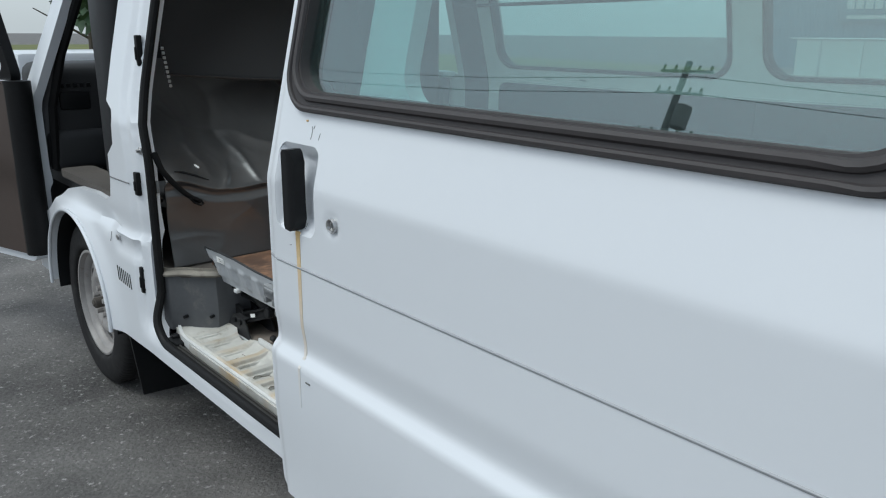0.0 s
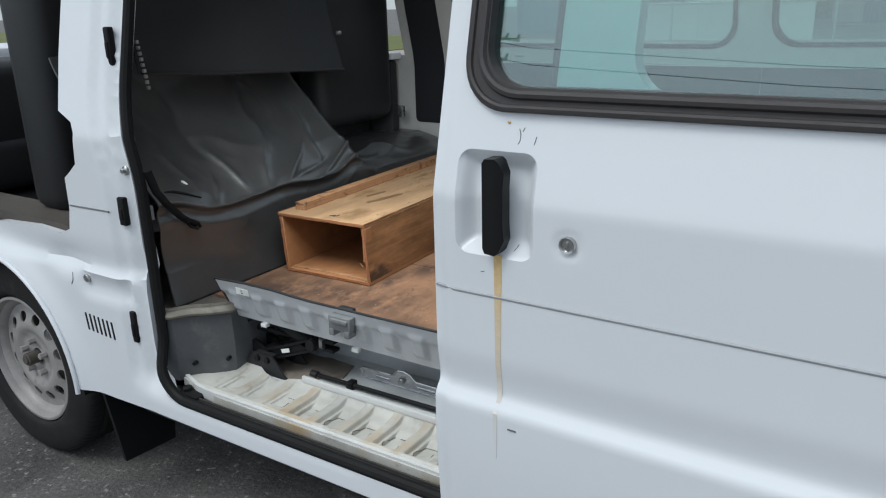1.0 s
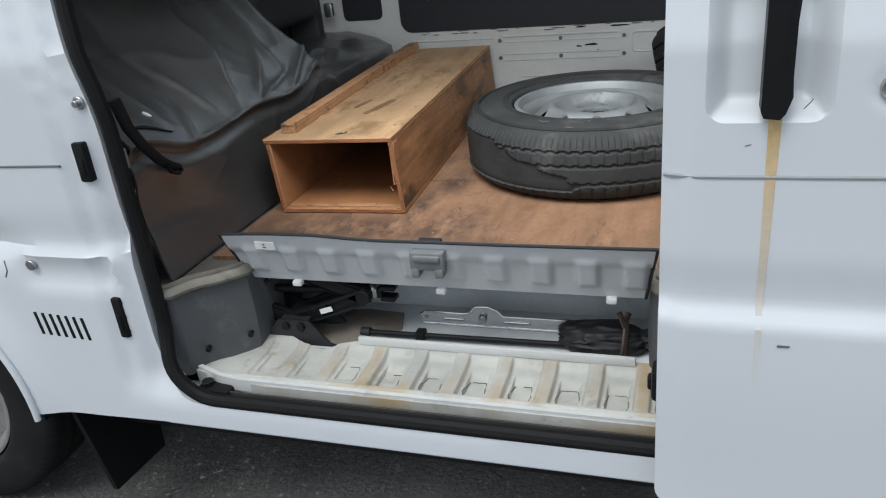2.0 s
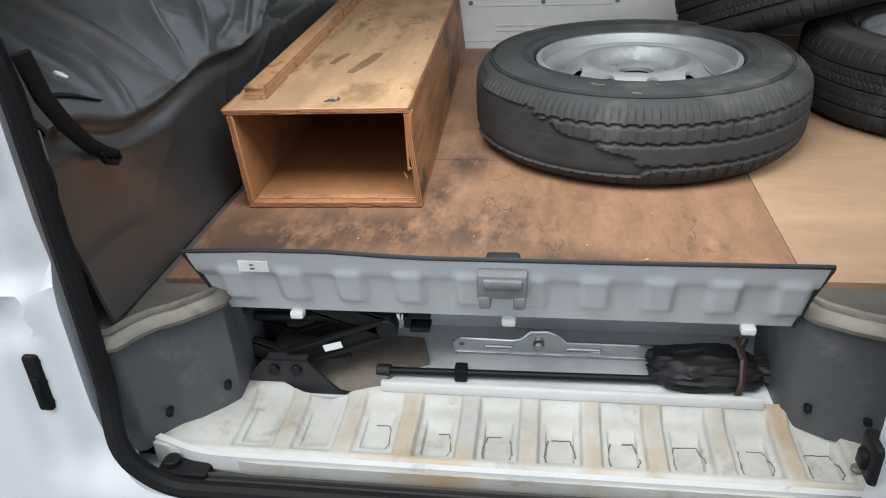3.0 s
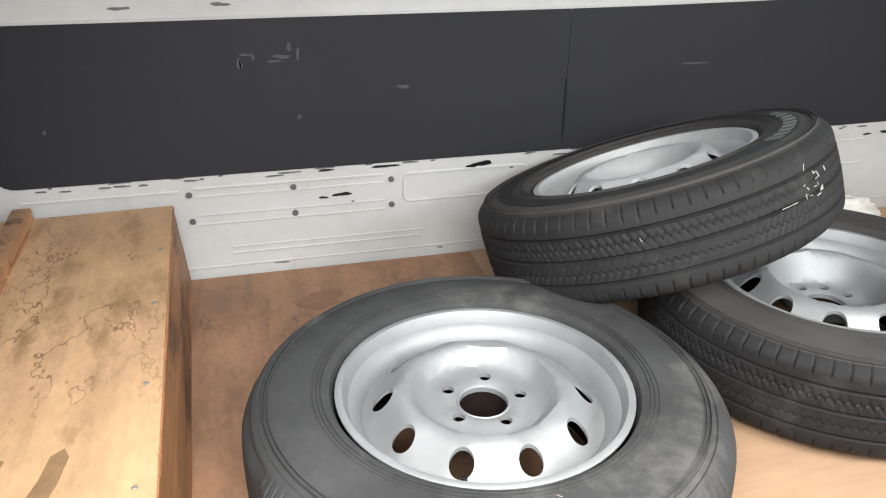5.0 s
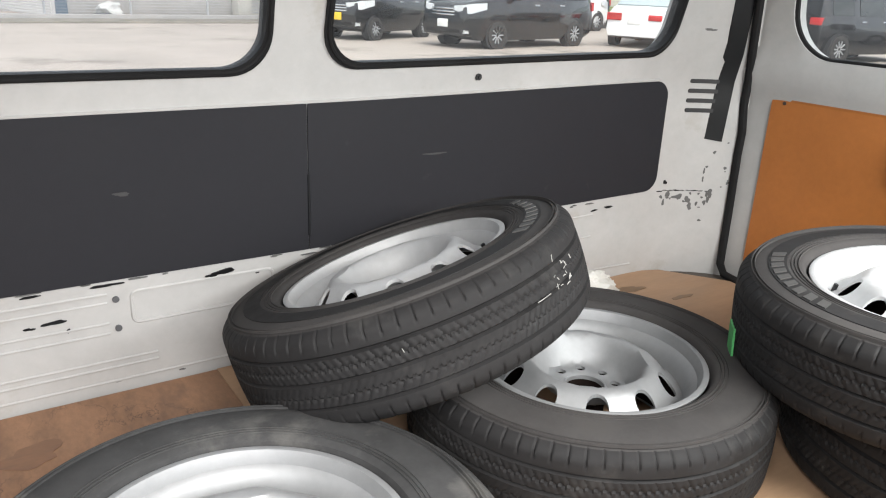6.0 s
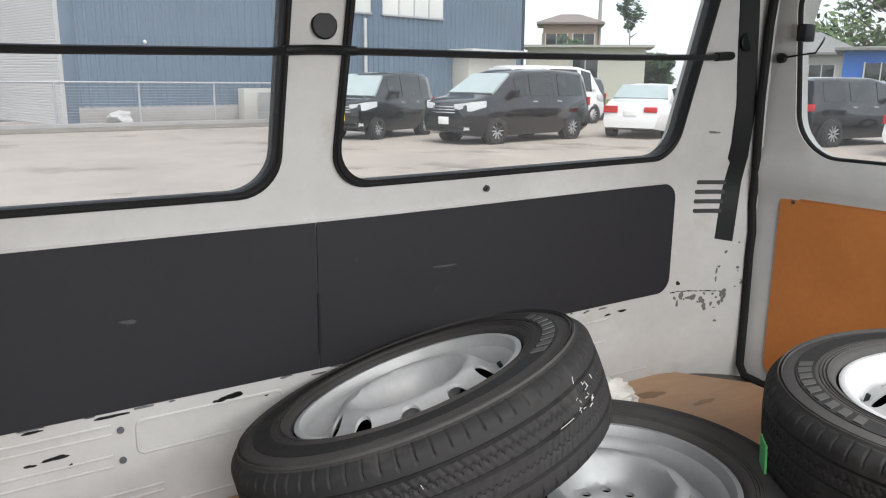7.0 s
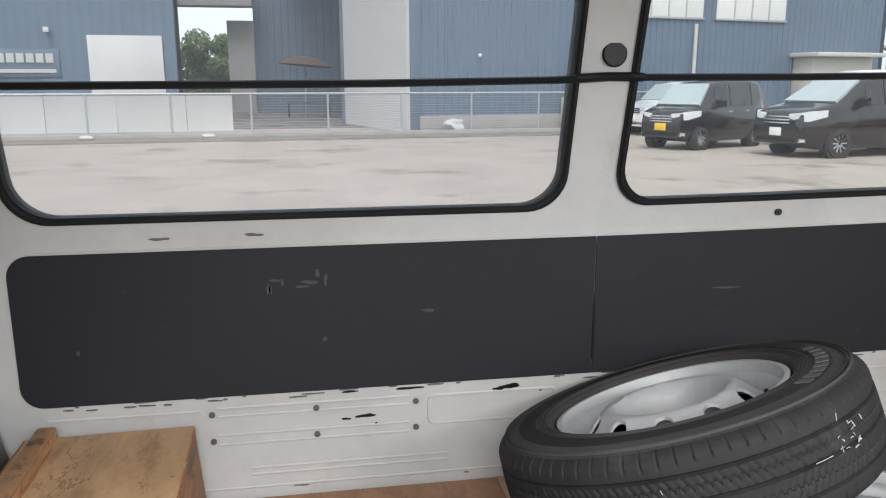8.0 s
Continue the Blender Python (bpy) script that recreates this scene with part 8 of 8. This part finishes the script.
house("two-storey house with salmon walls and a brown roof", 43.1, 45.8, 4.1, 4.0, 5.65, 0.9, BRICK_WALL, TILE_BROWN, -42)
house("bright blue low house with a grey roof", 47.1, 23.6, 3.8, 6.0, 3.3, 0.35, BLUE_WALL, TILE_GREY, -62, 1)
house("grey house with tiled roof", 54.0, 33.5, 8.0, 7.0, 3.4, 1.7, GREY_WALL, TILE_GREY, -60)
house("low cream building with a flat pale roof", 37.0, 37.6, 7.4, 4.0, 3.55, 0.10, CREAM, GREY_WALL, -45, 1)


def tree(label, x, y, h, crown, seed, trunk=0.12, leaf=LEAF, low=0.45, leaves=2600, size=0.22):
    r = random.Random(seed)
    t = thing("tree", label, "tree", (x, y, GROUND))
    bm = bmesh.new()
    pts = [Vector((x + 0.05 * math.sin(k), y, GROUND + h * 0.8 * k / 5)) for k in range(6)]
    for k in range(5):
        add_cyl(bm, pts[k], pts[k + 1], trunk * (1 - 0.15 * k), 8, trunk * (1 - 0.15 * (k + 1)))
    tips = []
    for k in range(9):
        a, z = r.random() * 6.28, GROUND + h * (low + 0.4 * r.random())
        p = Vector((x, y, z))
        q = p + Vector((math.cos(a), math.sin(a), 0.6)) * crown * (0.5 + 0.4 * r.random())
        add_cyl(bm, p, q, trunk * 0.35, 6, trunk * 0.12)
        tips.append(q)
    part("trunk", bm, BARK, t)
    clumps = []
    for k in range(16):
        a = r.random() * 6.28
        rad = crown * (0.25 + 0.6 * r.random())
        clumps.append((Vector((x + rad * math.cos(a), y + rad * math.sin(a), GROUND + h * (low + (1 - low) * (0.1 + 0.85 * r.random())))), crown * (0.25 + 0.25 * r.random())))
    vs, fs = [], []
    for k in range(leaves):
        c, cr = clumps[r.randrange(len(clumps))]
        d = Vector((r.gauss(0, 1), r.gauss(0, 1), r.gauss(0, 0.8))).normalized() * cr * (0.5 + 0.5 * r.random())
        p = c + d
        e1 = Vector((r.gauss(0, 1), r.gauss(0, 1), r.gauss(0, 1))).normalized() * size * (0.6 + 0.8 * r.random())
        e2 = e1.orthogonal().normalized() * size * 0.5
        i0 = len(vs)
        vs += [p - e1, p + e2, p + e1, p - e2]
        fs.append((i0, i0 + 1, i0 + 2, i0 + 3))
    me = bpy.data.meshes.new("crown")
    me.from_pydata([tuple(v) for v in vs], [], fs)
    me.materials.append(leaf)
    ob = new("crown", me)
    ob.parent = t
    ob.matrix_parent_inverse = world_of(t).inverted()
    return t


tree("slim young tree with a small round crown", 48.5, 44.5, 8.4, 1.15, 1, 0.08, LEAF_DARK, 0.58, 700, 0.2)
tree("low green bush beside the salmon house", 40.6, 42.2, 4.3, 1.6, 11, 0.1, LEAF_DARK, 0.3, 1500, 0.2)
tree("broad green tree behind the houses", 62, 30, 10, 5.5, 2, 0.25, LEAF, 0.25, 5000, 0.38)
tree("broad green tree behind the houses", 60, 24, 9, 5.0, 3, 0.25, LEAF, 0.2, 5000, 0.38)
tree("rounded green shrub by the blue house", 55, 22, 5.0, 3.0, 4, 0.15, LEAF, 0.12, 3000, 0.3)
tree("dark green tree in the distance", 66, 58, 3.6, 3, 5, 0.25, LEAF_DARK, 0.2, 4000, 0.38)
tree("round green bush between the workshops", -5.7, 54, 4.6, 2.2, 6, 0.2, LEAF, 0.1, 11000, 0.15)
tree("dark green tree beyond the yard", -27, 9.6, 6.5, 3.0, 7, 0.2, LEAF_DARK, 0.1, 4000, 0.28)
tree("green tree beyond the yard", -33, 10.0, 7.5, 3.5, 8, 0.2, LEAF, 0.1, 4000, 0.3)
meadow = solo("grass_field", sheet([(30, 12), (90, 0), (90, 80), (28, 60), (27, 30)], [], 8.0, lambda u, v: Vector((u, v, GROUND + 0.25 + 0.012 * (u - 28))), lambda u, v: Vector((u, v, GROUND - 0.3))), GRASS, "dry green and yellow grass field", "grass", kind="structure")


def power_pole(x, y, h, label, fitted=True):
    pl = thing("utility_pole", label, "pole", (x, y, GROUND))
    part("mast", cyl((x, y, GROUND), (x, y, h), 0.17, 14, 0.11), CONCRETE, pl)
    for z, w in ((h - 0.4, 1.0), (h - 1.3, 0.9), (h - 3.0, 1.1)):
        part("crossarm", box(x - w, y - 0.05, z - 0.05, x + w, y + 0.05, z + 0.05, 0.01), GALV, pl)
        for k in (-0.9, -0.45, 0.45, 0.9):
            part("insulator", cyl((x + k * w, y, z + 0.05), (x + k * w, y, z + 0.25), 0.05, 8), CREAM, pl)
    if fitted:
        part("transformer", cyl((x + 0.42, y, h - 2.7), (x + 0.42, y, h - 1.8), 0.28, 16), GREY_WALL, pl)
    return pl


power_pole(44.5, 44, 11.5, "grey utility pole by the house", False)
power_pole(-12.4, -20.5, 11.2, "grey concrete utility pole with transformer and wires across the yard")
for k, (z, off) in enumerate(((11.0, -0.9), (10.1, 0.6), (8.4, 0.6))):
    bm = bmesh.new()
    add_tube(bm, [(-52.4 + 10 * i, -20.5 + off * 0.3 - 0.15 * i, z - 0.9 * math.sin(math.pi * ((i % 4) / 4.0))) for i in range(13)], 0.014, 5)
    solo("overhead_wire", bm, BLACK_PLASTIC, "black overhead wire along the yard", "wire", "overhead wires")
lawn = solo("lawn", sheet([(-80, 4), (-15, 5), (-14, 30), (-80, 40)], [], 6.0, lambda u, v: Vector((u, v, GROUND + 0.03)), lambda u, v: Vector((u, v, GROUND - 0.2))), GRASS, "green lawn beyond the yard", "grass", kind="structure")

# the yard lies turned a little against the van
YARD = Matrix.Translation((0.18, -0.30, GROUND)) @ pose(0, 0, 0, 0, 0, 0.75) @ Matrix.Scale(0.945, 4) @ Matrix.Translation((-0.18, 0.30, -GROUND))
for ob in list(scene.objects):
    if ob not in INDOORS and ob.parent is None:
        ob.matrix_basis = YARD @ ob.matrix_basis
